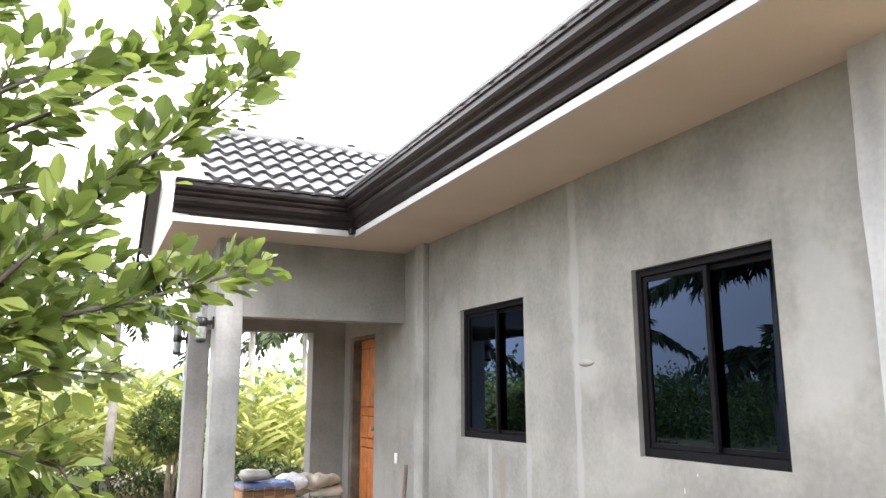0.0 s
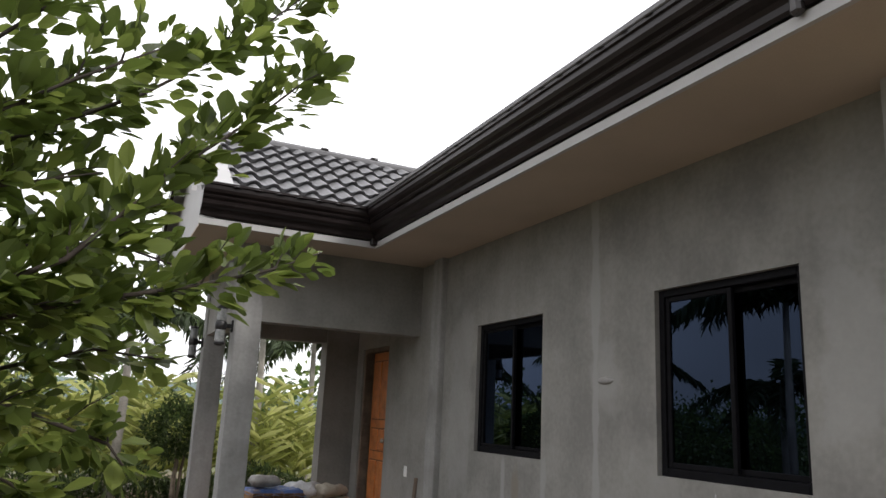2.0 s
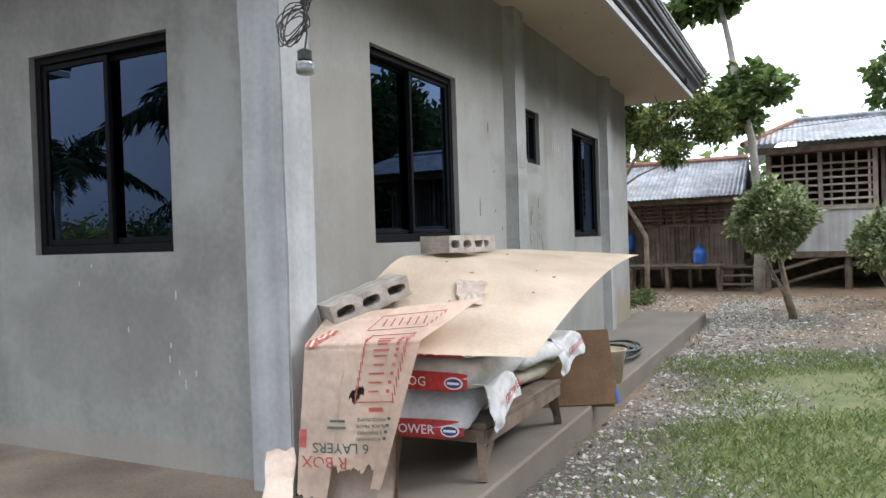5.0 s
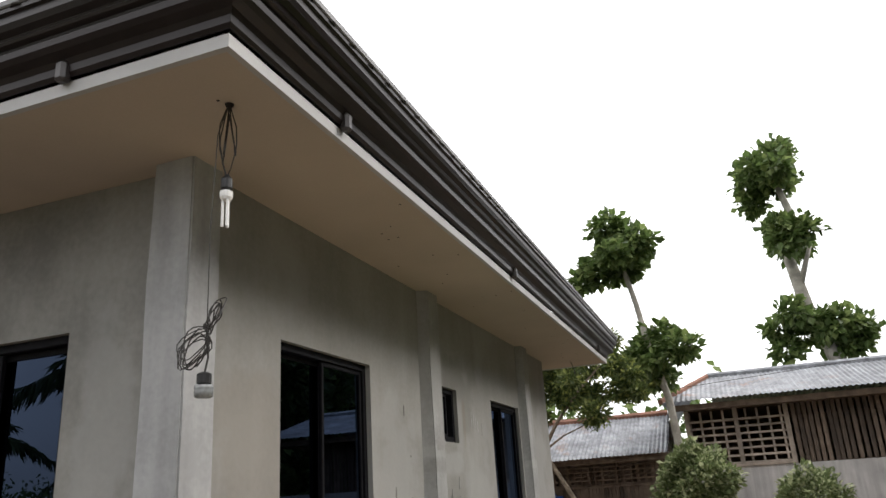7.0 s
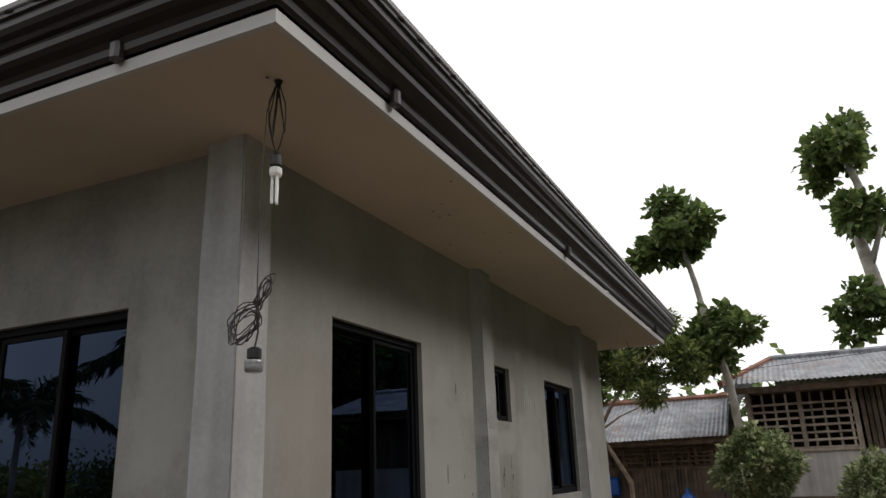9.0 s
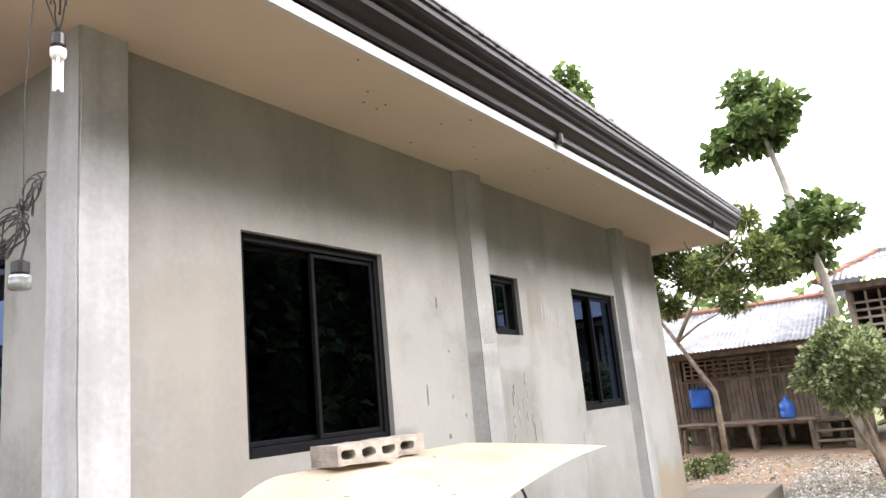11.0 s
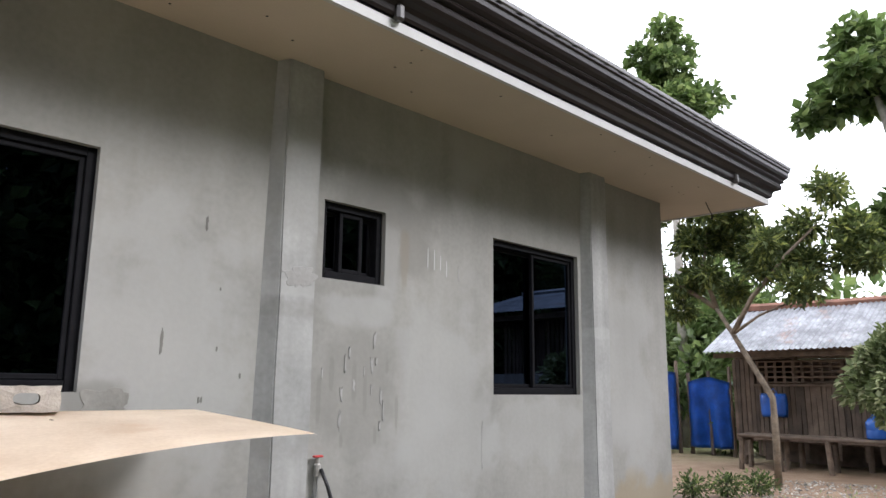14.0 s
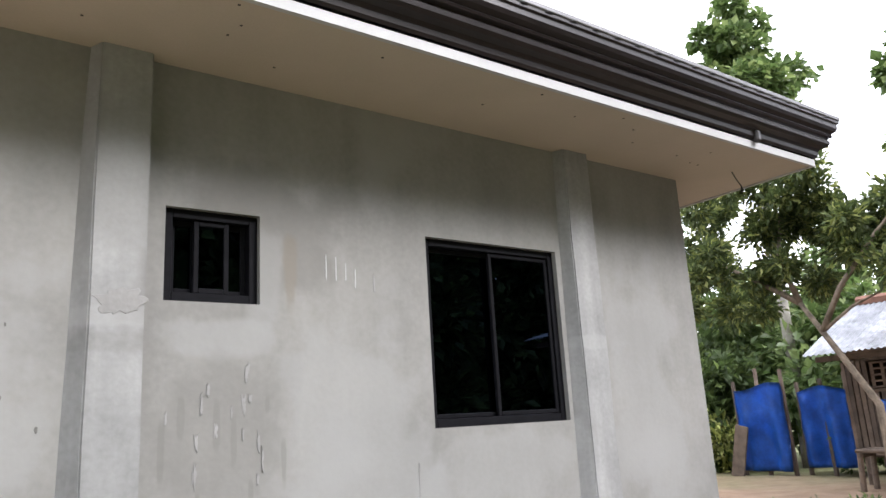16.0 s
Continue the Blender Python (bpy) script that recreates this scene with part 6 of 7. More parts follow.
clipped_shrub((11.8, -0.09, ground_at(11.8, -0.09)), 0.585, 0.86, (-0.05, 0.28), 6500, "round clipped green shrub with crooked stem on the bare earth", LEAF_SHRUB, 0.085)
clipped_shrub((13.6, -1.5, ground_at(13.6, -1.5)), 0.58, 0.45, (0, 0.1), 4200, "round clipped green shrub beside the hut", LEAF_SHRUB, 0.085)
clipped_shrub((1.22, 12.6, ground_at(1.22, 12.6)), 0.56, 0.6, (0, 0), 3500, "round clipped dark green shrub behind the porch", LEAF_DARK)
clipped_shrub((-2.3, 13.4, ground_at(-2.3, 13.4)), 0.75, 0.5, (0, 0), 4200, "dense clipped dark green shrub at the garden edge", LEAF_DARK)


def palm(at, height, fronds, length, seed, label, lean_to=(0, 0)):
    p = thing("palm_tree", label, "palm", "palm trees", at=at)
    rg = random.Random(seed)
    top = Vector((lean_to[0], lean_to[1], height))
    part("trunk", limb([Vector((0, 0, -0.1)), top * 0.5 + Vector((0.03, 0, 0)), top], 0.085, 0.055, 10), PALEBARK, p, smooth=True)
    for k in range(fronds):
        az = 2 * math.pi * k / fronds + rg.uniform(-0.25, 0.25)
        rise = rg.uniform(0.15, 1.2)
        pts = []
        for i in range(9):
            f = i / 8
            out = length * (f * math.cos(rise) + 0.18 * f * f)
            z = length * (f * math.sin(rise) - (0.35 + 0.45 * math.cos(rise)) * f * f)
            pts.append(top + Vector((out * math.cos(az), out * math.sin(az), z)))
        verts, faces = [], []
        # rachis as a thin three-sided stem, leaflets as narrow drooping blades
        fr = part("frond", limb(pts, 0.018, 0.004, 5), LEAF_PALM, p)
        lp, lw, ll = [], [], []
        side = Vector((-math.sin(az), math.cos(az), 0))
        for i in range(1, 8):
            for sub in range(10):
                f = sub / 10
                q = pts[i].lerp(pts[i + 1], f)
                ax = (pts[i + 1] - pts[i]).normalized()
                for sg in (-1, 1):
                    w = side * sg * rg.uniform(0.8, 1.1) + ax * 0.7 + Vector((0, 0, rg.uniform(-1.5, 0.1)))
                    lp.append(q)
                    lw.append(w)
                    ll.append(length * 0.24 * (1.15 - abs((i + f) / 8 - 0.45)) * rg.uniform(0.8, 1.1))
        leaves_mesh("leaf_fringe", lp, lw, ll, 0.04, LEAF_PALM, fr, rng, False, 0.15)
    return p


palm((0.35, 13.4, ground_at(0.35, 13.4)), 3.0, 11, 2.0, 1, "slender palm with feathery drooping fronds behind the porch")
palm((2.9, 15.2, ground_at(2.9, 15.2)), 3.3, 11, 2.2, 2, "slender palm with feathery drooping fronds in the garden")
palm((4.6, 17.5, ground_at(4.6, 17.5)), 3.2, 10, 2.1, 5, "slender palm with feathery drooping fronds beyond the garden")
palm((-5.36, 9.85, ground_at(-5.36, 9.85)), 3.95, 12, 2.5, 3, "slender palm with feathery drooping fronds across the yard")
palm((-8.4, 12.6, ground_at(-8.4, 12.6)), 2.6, 11, 1.9, 4, "slender palm with feathery drooping fronds across the drive")
palm((-4.9, 14.4, ground_at(-4.9, 14.4)), 3.1, 11, 2.0, 6, "slender palm with feathery drooping fronds at the drive end")


def tree(name, at, stems, clumps, leaf, count, label, mat=LEAF_TREE, bark=BARK, width=0.6, group="", droop=0.25, shell=0.35):
    """stems: lists of points with start and end radius; clumps: (centre, radii, share of the leaves)."""
    t = thing(name, label, "tree", group, at=at)
    for i, (pts, r0, r1) in enumerate(stems):
        part("trunk" if i == 0 else "limb", limb([Vector(p) for p in pts], r0, r1, 8), bark, t, smooth=True)
    ps, ds = [], []
    tot = sum(c[2] for c in clumps)
    for c, r, s in clumps:
        p, d = clump(rng, c, r, int(count * s / tot), shell)
        ps.append(p)
        ds.append(d)
    p, d = np.concatenate(ps), np.concatenate(ds)
    leaves_mesh("crown", p, d, rng.uniform(leaf * 0.6, leaf * 1.3, len(p)), width, mat, t, rng, False, droop)
    return t


def ball_set(rg, centres, r, n, spread):
    out = []
    for c in centres:
        for _ in range(n):
            o = Vector((rg.gauss(0, 1), rg.gauss(0, 1), rg.gauss(0, 0.8))) * spread
            q = r * rg.uniform(0.5, 1.0)
            out.append((tuple(Vector(c) + o), (q, q, q * 0.8), q * q))
    return out


rgt = random.Random(5)
# tall pruned trees behind the huts
tree("tall_tree", (16.1, 0.62, ground_at(16.1, 0.62)), [([(0, 0, -0.05), (0.05, -0.04, 1.6), (0, 0.05, 3.0), (0, 0.3, 4.1), (-0.05, 0.42, 5.0), (0, 0.58, 5.8), (0, 0.6, 6.3)], 0.1, 0.045), ([(0, 0.15, 3.8), (0.1, -0.1, 4.2), (0.1, -0.3, 4.4)], 0.04, 0.02)],
     ball_set(rgt, [(0, 0.6, 6.03)], 0.52, 11, 0.36) + ball_set(rgt, [(0.05, 0.42, 3.62), (0.0, 0.5, 3.92)], 0.44, 8, 0.27), 0.19, 6500, "tall pruned tree with round leaf tufts on a pale trunk", LEAF_TREE, PALEBARK, 0.75, "pruned tall trees")
tree("tall_tree", (22.0, -4.2, -0.2), [([(0, 0, 0), (0, 0.5, 3), (0, 1.3, 5.4), (0.1, 1.5, 7), (0.1, 1.2, 8.2), (0.1, 1.45, 9.4)], 0.26, 0.08), ([(0, 1.4, 6.2), (0, 0.9, 7.4)], 0.1, 0.05)],
     ball_set(rgt, [(0, 1.43, 9.6)], 0.62, 10, 0.42) + ball_set(rgt, [(0, 1.15, 7.95)], 0.6, 8, 0.4) + ball_set(rgt, [(0, 1.5, 5.2), (0.2, 0.6, 4.6)], 0.6, 7, 0.42), 0.25, 6500, "tall pruned tree with several round leaf tufts", LEAF_TREE, PALEBARK, 0.75, "pruned tall trees")
tree("tall_tree", (20.0, 6.55, -0.2), [([(0, 0, 0), (0, 0, 4.5), (0.1, 0.1, 8.8)], 0.13, 0.06)],
     ball_set(rgt, [(0, 0, 9.0), (0, -0.1, 8.0)], 0.6, 10, 0.5), 0.2, 5200, "tall broad-leaved tree behind the shed", LEAF_TREE, PALEBARK, 0.75, "pruned tall trees")

# leaning tree before the hut, feathery leaves spreading over the roof
LX, LY = 14.3, 2.44
tree("leaning_tree", (LX, LY, ground_at(LX, LY)),
     [([(0, 0, 0), (0.02, 0.0, 0.7), (0, 0.0, 1.2), (0, 0.25, 1.65), (0, 0.5, 2.1), (0.05, 0.75, 2.5)], 0.05, 0.03),
      ([(0, 0.5, 2.1), (0, 0.2, 2.6), (0.1, -0.3, 3.2), (0.2, -0.7, 3.6)], 0.04, 0.015),
      ([(0.05, 0.75, 2.5), (0, 0.9, 3.1), (0.1, 0.8, 3.9)], 0.04, 0.015),
      ([(0.05, 0.75, 2.5), (0, 1.3, 2.9), (0, 1.9, 3.3)], 0.04, 0.015),
      ([(0, 0.5, 2.1), (0, 0.1, 2.35), (0.1, -0.25, 2.5)], 0.025, 0.01)],
     ball_set(rgt, [(0, 1.2, 3.45), (0.2, 0.3, 3.45), (0.2, -0.35, 3.35), (0, 1.9, 3.1), (0.2, 0.9, 3.85), (0.3, 1.0, 2.8), (0.6, 2.3, 2.7), (0.5, 2.2, 3.7), (0.4, 2.8, 3.3), (0.3, 0.4, 3.1), (0.4, -0.75, 3.1), (0.4, -1.05, 3.65)], 0.42, 6, 0.38), 0.115, 26000, "leaning tree with crooked grey trunk and feathery green crown", LEAF_LEAN, BARK, 0.42, droop=0.1, shell=0.2)
# thick green behind tarps and shed
for cx, cy, cz, n in ((20.5, 8.5, 2.2, 1), (21.5, 6.3, 3.0, 2), (22.5, 10.5, 3.2, 3), (19.0, 11.0, 2.2, 4), (24.0, 8.0, 4.0, 5)):
    tree("broad_tree", (cx, cy, -0.2), [([(0, 0, 0), (0.1, 0.1, cz * 0.5), (0, 0, cz)], 0.14, 0.06)],
         ball_set(rgt, [(0, 0, cz), (0, 0.8, cz * 0.7), (-0.4, -0.8, cz * 0.75), (-0.6, 0, cz * 0.4)], 1.15, 6, 0.65), 0.24, 6500, "dense dark green broad-leaved tree behind the yard", LEAF_DARK if n % 2 else LEAF_TREE, BARK, 0.6, "trees behind the yard")
for cx, cy in ((18.9, 7.6), (19.2, 5.2), (19.4, 4.4), (18.2, 8.8), (22.2, 0.2), (22.0, -0.9), (22.3, -2.0), (22.1, -3.1), (12.8, 2.5), (13.3, 2.3), (12.4, 2.75)):
    big = cx > 15
    b = thing("bush", "low leafy green bush on the ground", "bush", "low bushes", at=(cx, cy, ground_at(cx, cy)))
    p, d = clump(rng, (0, 0, 0.55 if big else 0.14), (0.7, 0.7, 0.7) if big else (0.3, 0.28, 0.2), 900 if big else 500, 0.2)
    part("stem", limb([(0, 0, 0), (0.03, 0.02, 0.2), (0, 0, 0.4 if big else 0.2)], 0.02, 0.008), TWIG, b)
    leaves_mesh("foliage", p, d, rng.uniform(0.1, 0.22, len(p)) if big else rng.uniform(0.04, 0.08, len(p)), 0.4, LEAF_YELLOW if cy > 7 else LEAF_DARK, b, rng)

# row of yellow-green ginger plants beyond the drive
for k in range(26):
    gx_, gy_ = -6.5 + k * 0.42 + rgt.uniform(-0.1, 0.1), 14.6 + rgt.uniform(-0.5, 1.2)
    g = thing("ginger_plant", "tall yellow-green broad-leaved garden plant", "plant", "yellow-green plant row", at=(gx_, gy_, ground_at(gx_, gy_)))
    lp, lw, ll = [], [], []
    for s in range(9):
        b0 = Vector((rgt.uniform(-0.25, 0.25), rgt.uniform(-0.25, 0.25), 0))
        t0 = b0 + Vector((rgt.uniform(-0.25, 0.25), rgt.uniform(-0.25, 0.25), rgt.uniform(1.1, 2.0)))
        if s < 3:
            part("stalk", limb([b0, b0.lerp(t0, 0.5), t0], 0.015, 0.006, 5), LEAF_YELLOW, g)
        for q in range(12):
            f = 0.2 + 0.8 * q / 11
            a = q * 2.4 + s
            lp.append(b0.lerp(t0, f))
            lw.append(Vector((math.cos(a), math.sin(a), 0.55)))
            ll.append(rgt.uniform(0.4, 0.75))
    leaves_mesh("foliage", lp, lw, ll, 0.13, LEAF_YELLOW, g, rng, True, 0.15)
hx = rng.uniform(-7, 4.5, 9000)
hy = 13.5 + rng.uniform(-0.25, 0.25, 9000)
hp = np.stack([hx, hy, ground_height(hx, hy) + rng.uniform(0, 0.55, 9000) * (0.8 + 0.25 * np.sin(hx * 3))], -1)
tagged(leaves_mesh("low_hedge", hp, rng.normal(size=(9000, 3)) + np.array((0, 0, 0.8)), rng.uniform(0.08, 0.16, 9000), 0.3, LEAF_DARK, None, rng), "low dark green hedge along the garden edge", "hedge", kind="stuff")


def far_wood(name, centres, leaf, per, label, mat):
    ps, ds = [], []
    for c, r in centres:
        p, d = clump(rng, c, r, per, 0.45)
        ps.append(p)
        ds.append(d)
    p, d = np.concatenate(ps), np.concatenate(ds)
    return tagged(leaves_mesh(name, p, d, rng.uniform(leaf * 0.6, leaf * 1.3, len(p)), 0.6, mat, None, rng, False, 0.2), label, "trees", kind="stuff")


cent = []
for k in range(34):
    x = -26 + k * 1.4
    h = rgt.uniform(1.3, 2.6)
    cent.append(((x, 25 + rgt.uniform(-3, 3), h * 0.55), (1.6, 1.6, h)))
far_wood("garden_trees", cent, 0.3, 420, "green bushes and small trees beyond the garden", LEAF_TREE)
cent = []
for k in range(30):
    cent.append(((-16 + rgt.uniform(-3, 3), -4 + k * 1.2, 0.9), (1.6, 1.6, rgt.uniform(1.2, 2.4))))
far_wood("drive_trees", cent, 0.17, 900, "green bushes across the drive", LEAF_DARK)
cent = []
for k in range(38):
    h = rgt.uniform(8.6, 10.6) if k < 28 else rgt.uniform(6.0, 8.0)
    for q in range(4):
        cent.append(((-7 + k * 1.15 + rgt.uniform(-1, 1), -13.5 + rgt.uniform(-1.5, 1.5), h * (0.14 + 0.25 * q)), (2.1, 1.7, 1.9)))
far_wood("yard_trees", cent, 0.5, 800, "tall dark trees along the far side of the yard", LEAF_DARK)
cent = []
for k in range(30):
    h = rgt.uniform(3.0, 6.0)
    cent.append(((33 + rgt.uniform(-3, 3), -16 + k * 1.5, h * 0.5), (2.2, 2.2, h * 0.62)))
far_wood("hut_trees", cent, 0.5, 300, "trees behind the huts", LEAF_TREE)

# far hills
hv, hf = [], []
for k in range(97):
    a = 2 * math.pi * k / 96
    h = 14 + 12 * noise.noise(Vector((math.cos(a) * 2.2, math.sin(a) * 2.2, 0.5))) + 5 * noise.noise(Vector((math.cos(a) * 9, math.sin(a) * 9, 2.5)))
    for r, z in ((420, -2), (470, max(5, h) * 0.6), (540, max(6, h))):
        hv.append((r * math.cos(a), r * math.sin(a), z))
for k in range(96):
    for j in range(2):
        a = k * 3 + j
        hf.append((a, a + 3, a + 4, a + 1))
HILL = material("hazy_wooded_hill", (0.10, 0.14, 0.13), 0.95, vary=0.3, scale=0.02, bump=0, fine=0.2)
structure(part_data("backdrop", hv, hf, HILL, smooth=True), "low wooded hills in the distance", "hills")

# ---- bamboo huts beyond the yard ----
def corrugated(origin, across, up, width, length, wave=0.085, depth=0.012, sag=0.02):
    bm = bmesh.new()
    nrm = across.cross(up).normalized()
    nu = int(width / wave * 4)
    rows = []
    for j in range(7):
        v = length * j / 6
        rows.append([bm.verts.new(origin + across * (width * i / nu) + up * v + nrm * (depth * math.sin(math.pi * i / 2) - sag * math.sin(math.pi * j / 6) * math.sin(3 * i / nu))) for i in range(nu + 1)])
    for r0, r1 in zip(rows, rows[1:]):
        for i in range(nu):
            bm.faces.new((r0[i], r0[i + 1], r1[i + 1], r1[i]))
    return bm


G0 = -0.2
HX = 17.1
hut = thing("bamboo_hut", "weathered bamboo and wood hut on posts with rusty iron roof", "hut")
hy0, hy1 = 0.9, 4.15
rh = random.Random(21)
# roof: front slope in sheets, rusty ridge
sl = Vector((2.0, 0, 0.92)).normalized()
for k in range(5):
    w = (hy1 + 0.25 - hy0) / 5
    part("roof_sheet", corrugated(Vector((16.45 - 0.03 * (k % 2), hy1 + 0.25 - w * k + 0.03, 1.76 + 0.008 * k)), Vector((0, -1, 0)), sl, w + 0.06, 2.2), TIN, hut)
part("roof_sheet", corrugated(Vector((20.4, hy0, 1.76)), Vector((0, 1, 0)), Vector((-sl.x, 0, sl.z)), hy1 + 0.25 - hy0, 2.2), TIN, hut)
part("ridge_iron", tube([(18.42, hy0, 2.70), (18.42, 2.5, 2.68), (18.42, hy1 + 0.2, 2.70)], [0.09, 0.09, 0.09], 6), RUST, hut, "rusty red ridge iron")
part("eave_beam", cube((16.6, hy0, 1.66), (16.68, hy1 + 0.15, 1.74), 0.005), OLDWOOD, hut)
part("floor_frame", cube((HX - 0.05, hy0, 0.25), (20.2, hy1, 0.34)), OLDWOOD, hut)
part("back_wall", cube((20.1, hy0, 0.34), (20.15, hy1, 1.75)), OLDWOOD, hut)
part("end_wall", cube((HX + 0.05, hy1 - 0.04, 0.34), (20.1, hy1, 2.0)), OLDWOOD, hut)
part("wall_board", cube((HX + 0.06, hy0, 1.64), (HX + 0.10, hy1, 1.86)), OLDWOOD, hut)
y = hy0 + 0.05
while y < hy1 - 0.03:
    w = rh.uniform(0.05, 0.085)
    bow = rh.uniform(-0.012, 0.012)
    top = 1.2 if y > 1.25 and y < 3.75 else 1.64
    bm = cube((HX - 0.012, y, -0.02 if rh.random() < 0.4 else 0.22), (HX + 0.012, y + w, top + rh.uniform(-0.01, 0.02)))
    for v in bm.verts:
        v.co.y += bow * (1 if v.co.z > 0.5 else -1)
    part("bamboo_slat", bm, BAMBOO, hut)
    y += w + rh.uniform(0.004, 0.02)
# lattice band under the eave
for k in range(5):
    part("lattice_rail", cube((HX - 0.02, 1.25, 1.225 + 0.09 * k), (HX - 0.002, 3.75, 1.255 + 0.09 * k), 0.003), LATTICE, hut)
for k in range(17):
    yy = 1.27 + k * 0.152
    part("lattice_upright", cube((HX, yy, 1.22), (HX + 0.014, yy + 0.05, 1.62), 0.003), LATTICE, hut)
part("lattice_sill", cube((HX - 0.05, 1.2, 1.17), (HX + 0.02, 3.8, 1.215), 0.004), OLDWOOD, hut)
for yy in (1.0, 2.05, 3.1, 4.05):
    part("post", limb([(HX + 0.08, yy, G0 - 0.05), (HX + 0.07, yy, 0.6), (HX + 0.06, yy, 1.75)], 0.05, 0.045, 8), OLDWOOD, hut)
    part("post", limb([(20.05, yy, G0 - 0.05), (20.05, yy, 1.75)], 0.05, 0.045, 6), OLDWOOD, hut)
part("skirt_board", cube((18.3, hy0, G0 - 0.02), (18.34, hy1, 0.28)), OLDWOOD, hut)

hb = thing("bamboo_bench", "long rough bamboo bench along the hut front", "bench", at=(16.55, 0, G0))
for k in range(5):
    part("seat_pole", limb([(-0.12 + 0.1 * k, 1.3, 0.545), (-0.12 + 0.1 * k, 2.5, 0.555 + rh.uniform(-0.01, 0.01)), (-0.12 + 0.1 * k, 3.85, 0.55)], 0.033, 0.03, 7), BAMBOO, hb)
for yy in (1.4, 2.45, 3.2, 3.8):
    for xx in (-0.12, 0.26):
        part("leg", limb([(xx, yy + rh.uniform(-0.05, 0.05), -0.03), (xx, yy, 0.52)], 0.045, 0.04, 7), OLDWOOD, hb)
    part("cross_pole", limb([(-0.16, yy, 0.49), (0.32, yy, 0.49)], 0.028, 0.028, 7), OLDWOOD, hb)
bottle = thing("water_jug", "round blue plastic water jug standing on the bamboo bench", "jug", at=(16.55, 1.78, G0 + 0.585))
part("jug_body", lathe([(0.12, 0), (0.135, 0.02), (0.135, 0.12), (0.128, 0.135), (0.135, 0.15), (0.135, 0.25), (0.09, 0.31), (0.035, 0.34), (0.03, 0.38), (0.0005, 0.38)], 20), BLUEPLASTIC, bottle, smooth=True)
part("jug_cap", lathe([(0.036, 0.375), (0.036, 0.41), (0.01, 0.415)], 14), BLUEPLASTIC, bottle)
bagb = thing("hanging_bag", "faded blue plastic bag hanging on the hut wall", "bag", at=(HX - 0.07, 3.45, 1.0))
bm = rounded_sack((0.4, 0.46, 0.14), rng, n=10)
bmesh.ops.transform(bm, matrix=pose(0, 0, -0.15, 0, 90, 0), verts=bm.verts)
part("bag_body", bm, TARP, bagb, smooth=True)
part("bag_loop", tube([(0, -0.06, 0.05), (0, 0, 0.14), (0, 0.06, 0.05)], [0.008] * 3, 5), TARP, bagb)

st = thing("wooden_steps", "rough wooden steps up to the hut door", "steps", at=(16.35, 0.95, G0))
for k in range(3):
    part("tread", cube((0.12 * k, -0.38, 0.14 + 0.17 * k), (0.12 * k + 0.2, 0.38, 0.175 + 0.17 * k), 0.005), OLDWOOD, st)
for sg in (-1, 1):
    part("stringer", tube([(-0.02, sg * 0.4, 0.0), (0.45, sg * 0.4, 0.62)], [0.035, 0.035], 4), OLDWOOD, st)

big = thing("stilt_house", "wooden stilt house with lattice wall and grey iron hip roof", "house")
by0, by1 = -6.5, 0.72
ez, rz = 2.76, 3.50
sl2 = Vector((2.75, 0, rz - ez)).normalized()
ln = Vector((2.75, 0, rz - ez)).length
bm = corrugated(Vector((16.3, by1 + 0.15, ez)), Vector((0, -1, 0)), sl2, by1 - by0 + 0.3, ln, 0.1)
for v in bm.verts:
    f = (v.co.x - 16.3) / 2.75
    v.co.y = min(v.co.y, by1 + 0.15 - 0.95 * f)
part("roof_sheet", bm, TIN, big)
hip = bmesh.new()
pts = [(16.3, by1 + 0.15, ez), (21.8, by1 + 0.15, ez), (19.05, by1 - 0.8, rz)]
vs = [hip.verts.new(p) for p in pts]
hip.faces.new(vs)
bmesh.ops.solidify(hip, geom=hip.faces[:], thickness=0.02)
part("hip_sheet", hip, TIN, big)
part("roof_sheet", corrugated(Vector((21.8, by0, ez)), Vector((0, 1, 0)), Vector((-sl2.x, 0, sl2.z)), by1 - by0 - 0.8, ln, 0.1), TIN, big)
part("hip_cap", tube([(16.3, by1 + 0.15, ez + 0.02), (19.05, by1 - 0.8, rz + 0.03)], [0.06, 0.06], 6), RUST, big, "rusty hip flashing")
part("ridge_cap", tube([(19.05, by1 - 0.8, rz + 0.02), (19.05, by0, rz + 0.02)], [0.08, 0.08], 6), TIN, big)
LATTICE_PALE = material("pale_weathered_lattice_slat", (0.33, 0.28, 0.235), 0.85, vary=0.25, scale=6, bump=0.3, rand=0.3)
part("eave_beam", cube((16.55, by0, 2.58), (16.65, by1, 2.70), 0.004), OLDWOOD, big)
LOWWALL = material("stained_flat_sheet", (0.40, 0.39, 0.38), 0.8, vary=0.2, scale=2, bump=0.1, streak=0.2)
part("low_wall", cube((HX - 0.02, -1.55, 0.58), (HX + 0.02, 0.44, 1.42), 0.004), LOWWALL, big, "grey flat sheet wall panel")
part("low_wall", cube((HX - 0.015, by0, 0.58), (HX + 0.02, -1.56, 1.42), 0.004), LOWWALL, big)
part("floor_frame", cube((HX - 0.06, by0, 0.46), (21.2, by1 - 0.2, 0.575)), OLDWOOD, big)
part("back_wall", cube((21.0, by0, 0.58), (21.04, by1 - 0.25, 2.7)), OLDWOOD, big)
part("skirt_wall", cube((20.6, by0, G0 - 0.03), (20.65, by1 - 0.25, 0.46)), OLDWOOD, big)
part("end_wall", cube((HX + 0.03, by1 - 0.29, 0.58), (21.0, by1 - 0.25, 2.62)), OLDWOOD, big)
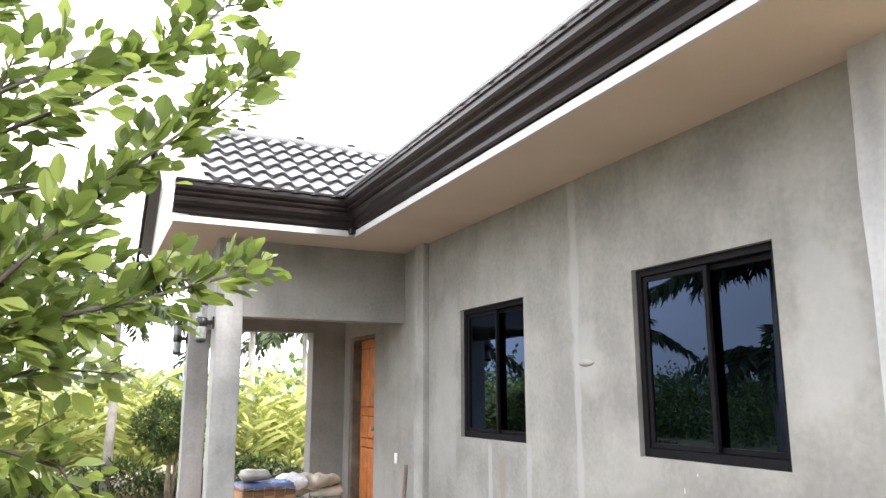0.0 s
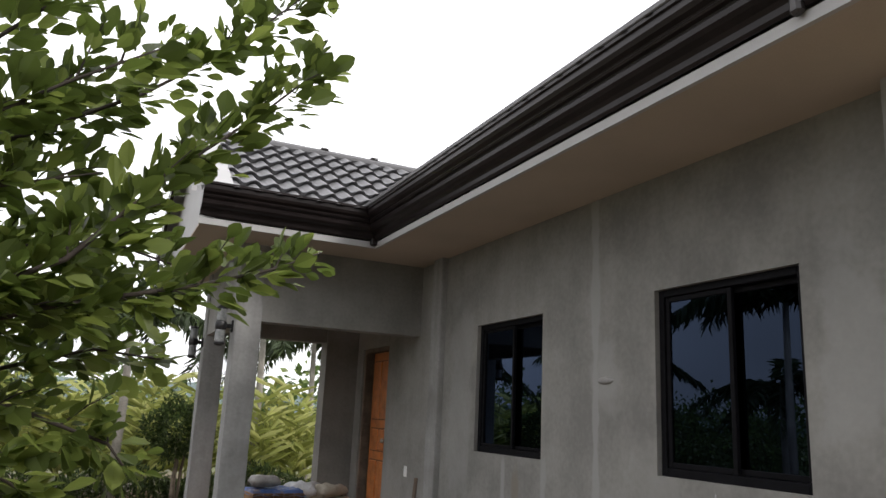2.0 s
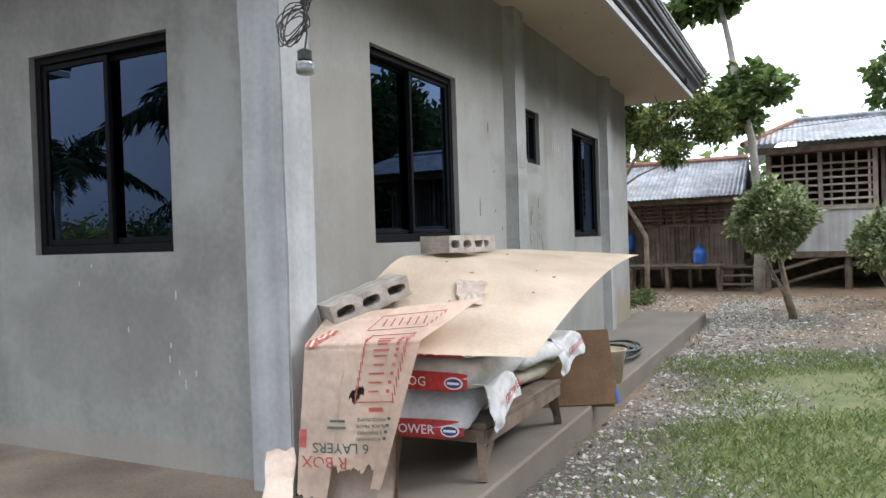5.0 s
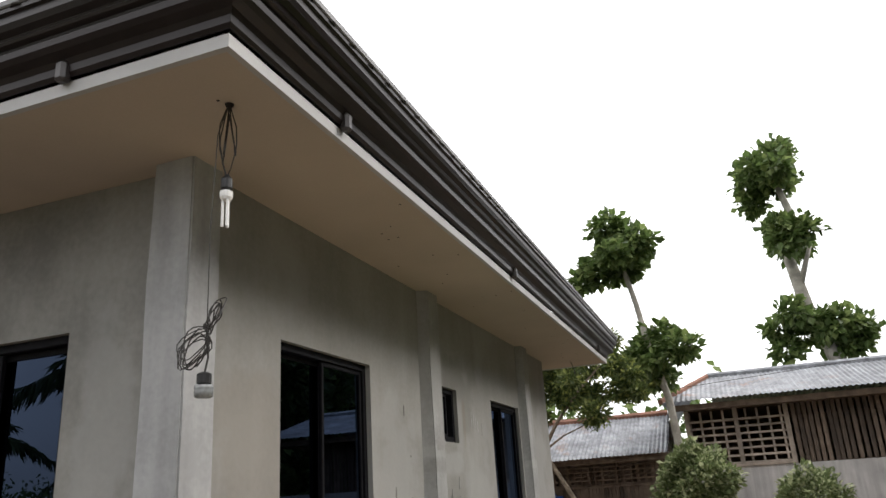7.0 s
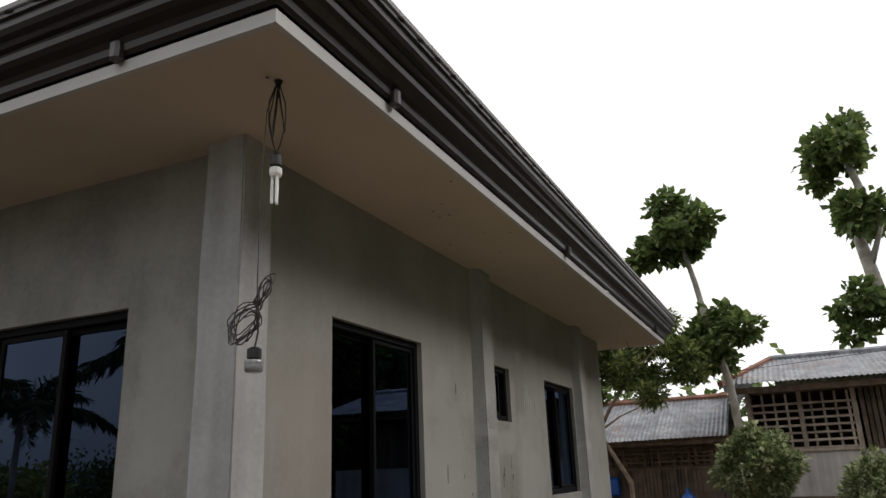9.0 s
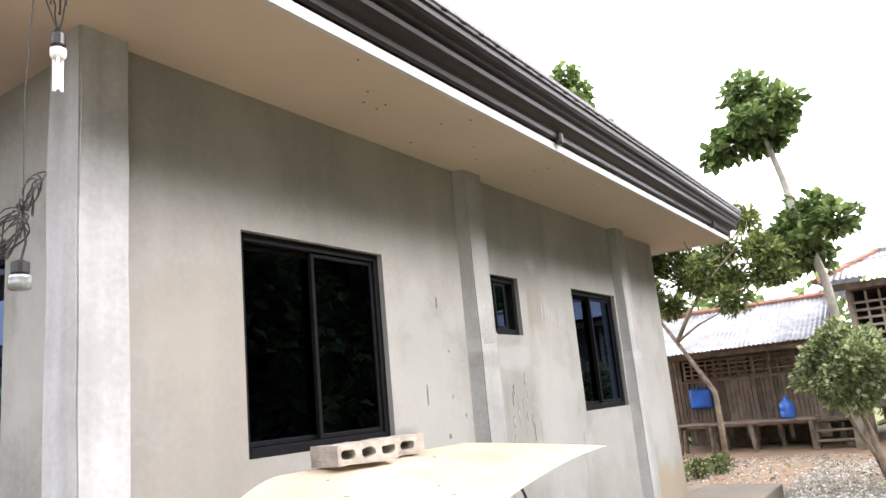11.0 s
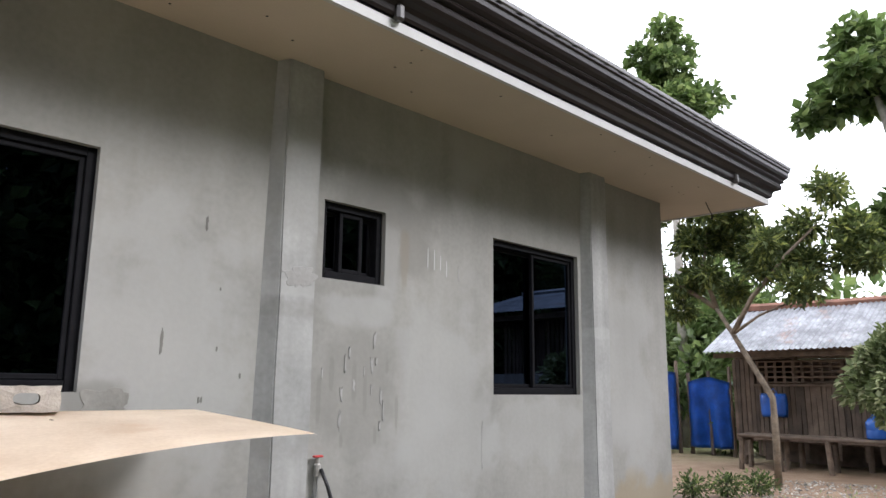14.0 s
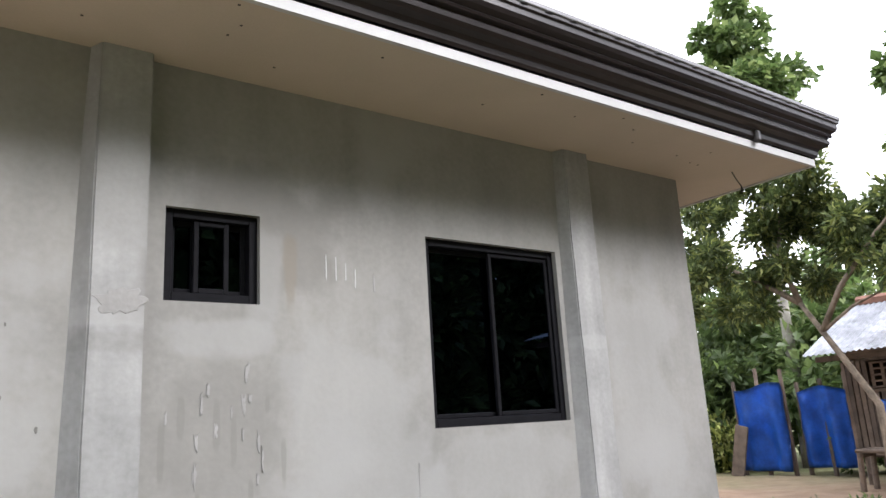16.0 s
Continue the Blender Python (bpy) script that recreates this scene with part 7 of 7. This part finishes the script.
part("loft_floor", cube((HX + 0.2, by0, 2.60), (21.0, by1 - 0.3, 2.64)), OLDWOOD, big)
for k in range(7):
    part("lattice_rail", cube((HX - 0.025, -1.46, 1.47 + 0.145 * k), (HX - 0.005, 0.44, 1.515 + 0.145 * k), 0.003), LATTICE_PALE, big)
for k in range(9):
    yy = -1.42 + k * 0.223
    part("lattice_upright", cube((HX, yy, 1.44), (HX + 0.014, yy + 0.045, 2.56), 0.003), LATTICE_PALE, big)
for yy in (-1.5, -0.53, 0.44):
    part("post", cube((HX - 0.045, yy - 0.045, 1.42), (HX + 0.0, yy + 0.045, 2.6), 0.004), LATTICE_PALE, big)
part("lattice_sill", cube((HX - 0.06, -1.55, 1.42), (HX + 0.0, 0.5, 1.47), 0.004), LATTICE_PALE, big)
y = -1.6
while y > -5.5:
    part("bamboo_slat", cube((HX - 0.012, y - 0.075, 1.42), (HX + 0.012, y, 2.6)), BAMBOO, big)
    y -= rh.uniform(0.085, 0.13)
for yy in (0.5, -1.0, -2.6, -4.2, -6.0):
    for xx in (HX + 0.1, 20.9):
        part("stilt", limb([(xx, yy, G0 - 0.05), (xx, yy, 0.5)], 0.075, 0.07, 8), OLDWOOD, big)
part("brace", tube([(HX, 0.4, 0.15), (HX, -0.6, 0.48)], [0.04, 0.04], 6), OLDWOOD, big)
part("brace", tube([(HX + 0.1, 0.1, -0.05), (HX + 0.1, -1.4, 0.42)], [0.04, 0.04], 6), OLDWOOD, big)
ovd = thing("overhead_cable", "thin black cable strung above the hut roofs", "cable", at=(0, 0, 0))
part("cable", tube([(16.3 + 0.2 * k, 3.0 - 0.9 * k, 2.95 + 0.06 * k - 0.03 * math.sin(k * 0.6)) for k in range(8)], [0.006] * 8, 4), WIRE, ovd)

# ---- blue tarpaulin screens on poles ----
def tarp_screen(ya, yb, x, z0, z1, seed):
    t = thing("tarpaulin_screen", "creased bright blue tarpaulin tied between rough poles", "tarpaulin", "blue tarpaulin screens", at=(x, 0, 0))
    bm = bmesh.new()
    g = [[None] * 17 for _ in range(19)]
    for i in range(19):
        for j in range(17):
            u, v = i / 18, j / 16
            fold = 0.07 * math.sin(u * 11 + seed + v * 1.5) * (1 - 0.5 * v) + 0.05 * noise.noise(Vector((u * 5, v * 4, seed)))
            g[i][j] = bm.verts.new((fold, ya + (yb - ya) * (u + 0.05 * math.sin(v * 3 + seed) * (u - 0.5)), z0 + (z1 - z0) * v - 0.06 * math.sin(u * math.pi * 1.5 + seed) * v))
    for i in range(18):
        for j in range(16):
            bm.faces.new((g[i][j], g[i + 1][j], g[i + 1][j + 1], g[i][j + 1]))
    bmesh.ops.solidify(bm, geom=bm.faces[:], thickness=0.004)
    part("tarp_cloth", bm, TARP, t, smooth=True)
    for yy in (ya, (ya + yb) / 2, yb):
        part("pole", limb([(0.1, yy, G0 - 0.05), (0.1, yy + 0.03, z1 + rh.uniform(0.1, 0.35))], 0.045, 0.035, 7), BAMBOO, t)


tarp_screen(6.85, 5.86, 18.2, -0.1, 1.42, 1.0)
tarp_screen(5.72, 4.84, 18.45, -0.05, 1.30, 2.4)
plank = thing("leaning_plank", "rough brown board leaning on the tarpaulin", "plank", at=(18.0, 6.85, G0))
part("board", cube((-0.02, -0.13, 0), (0.02, 0.13, 0.95), 0.006, m=pose(0, 0, 0, 14, 0, 0)), OLDWOOD, plank)
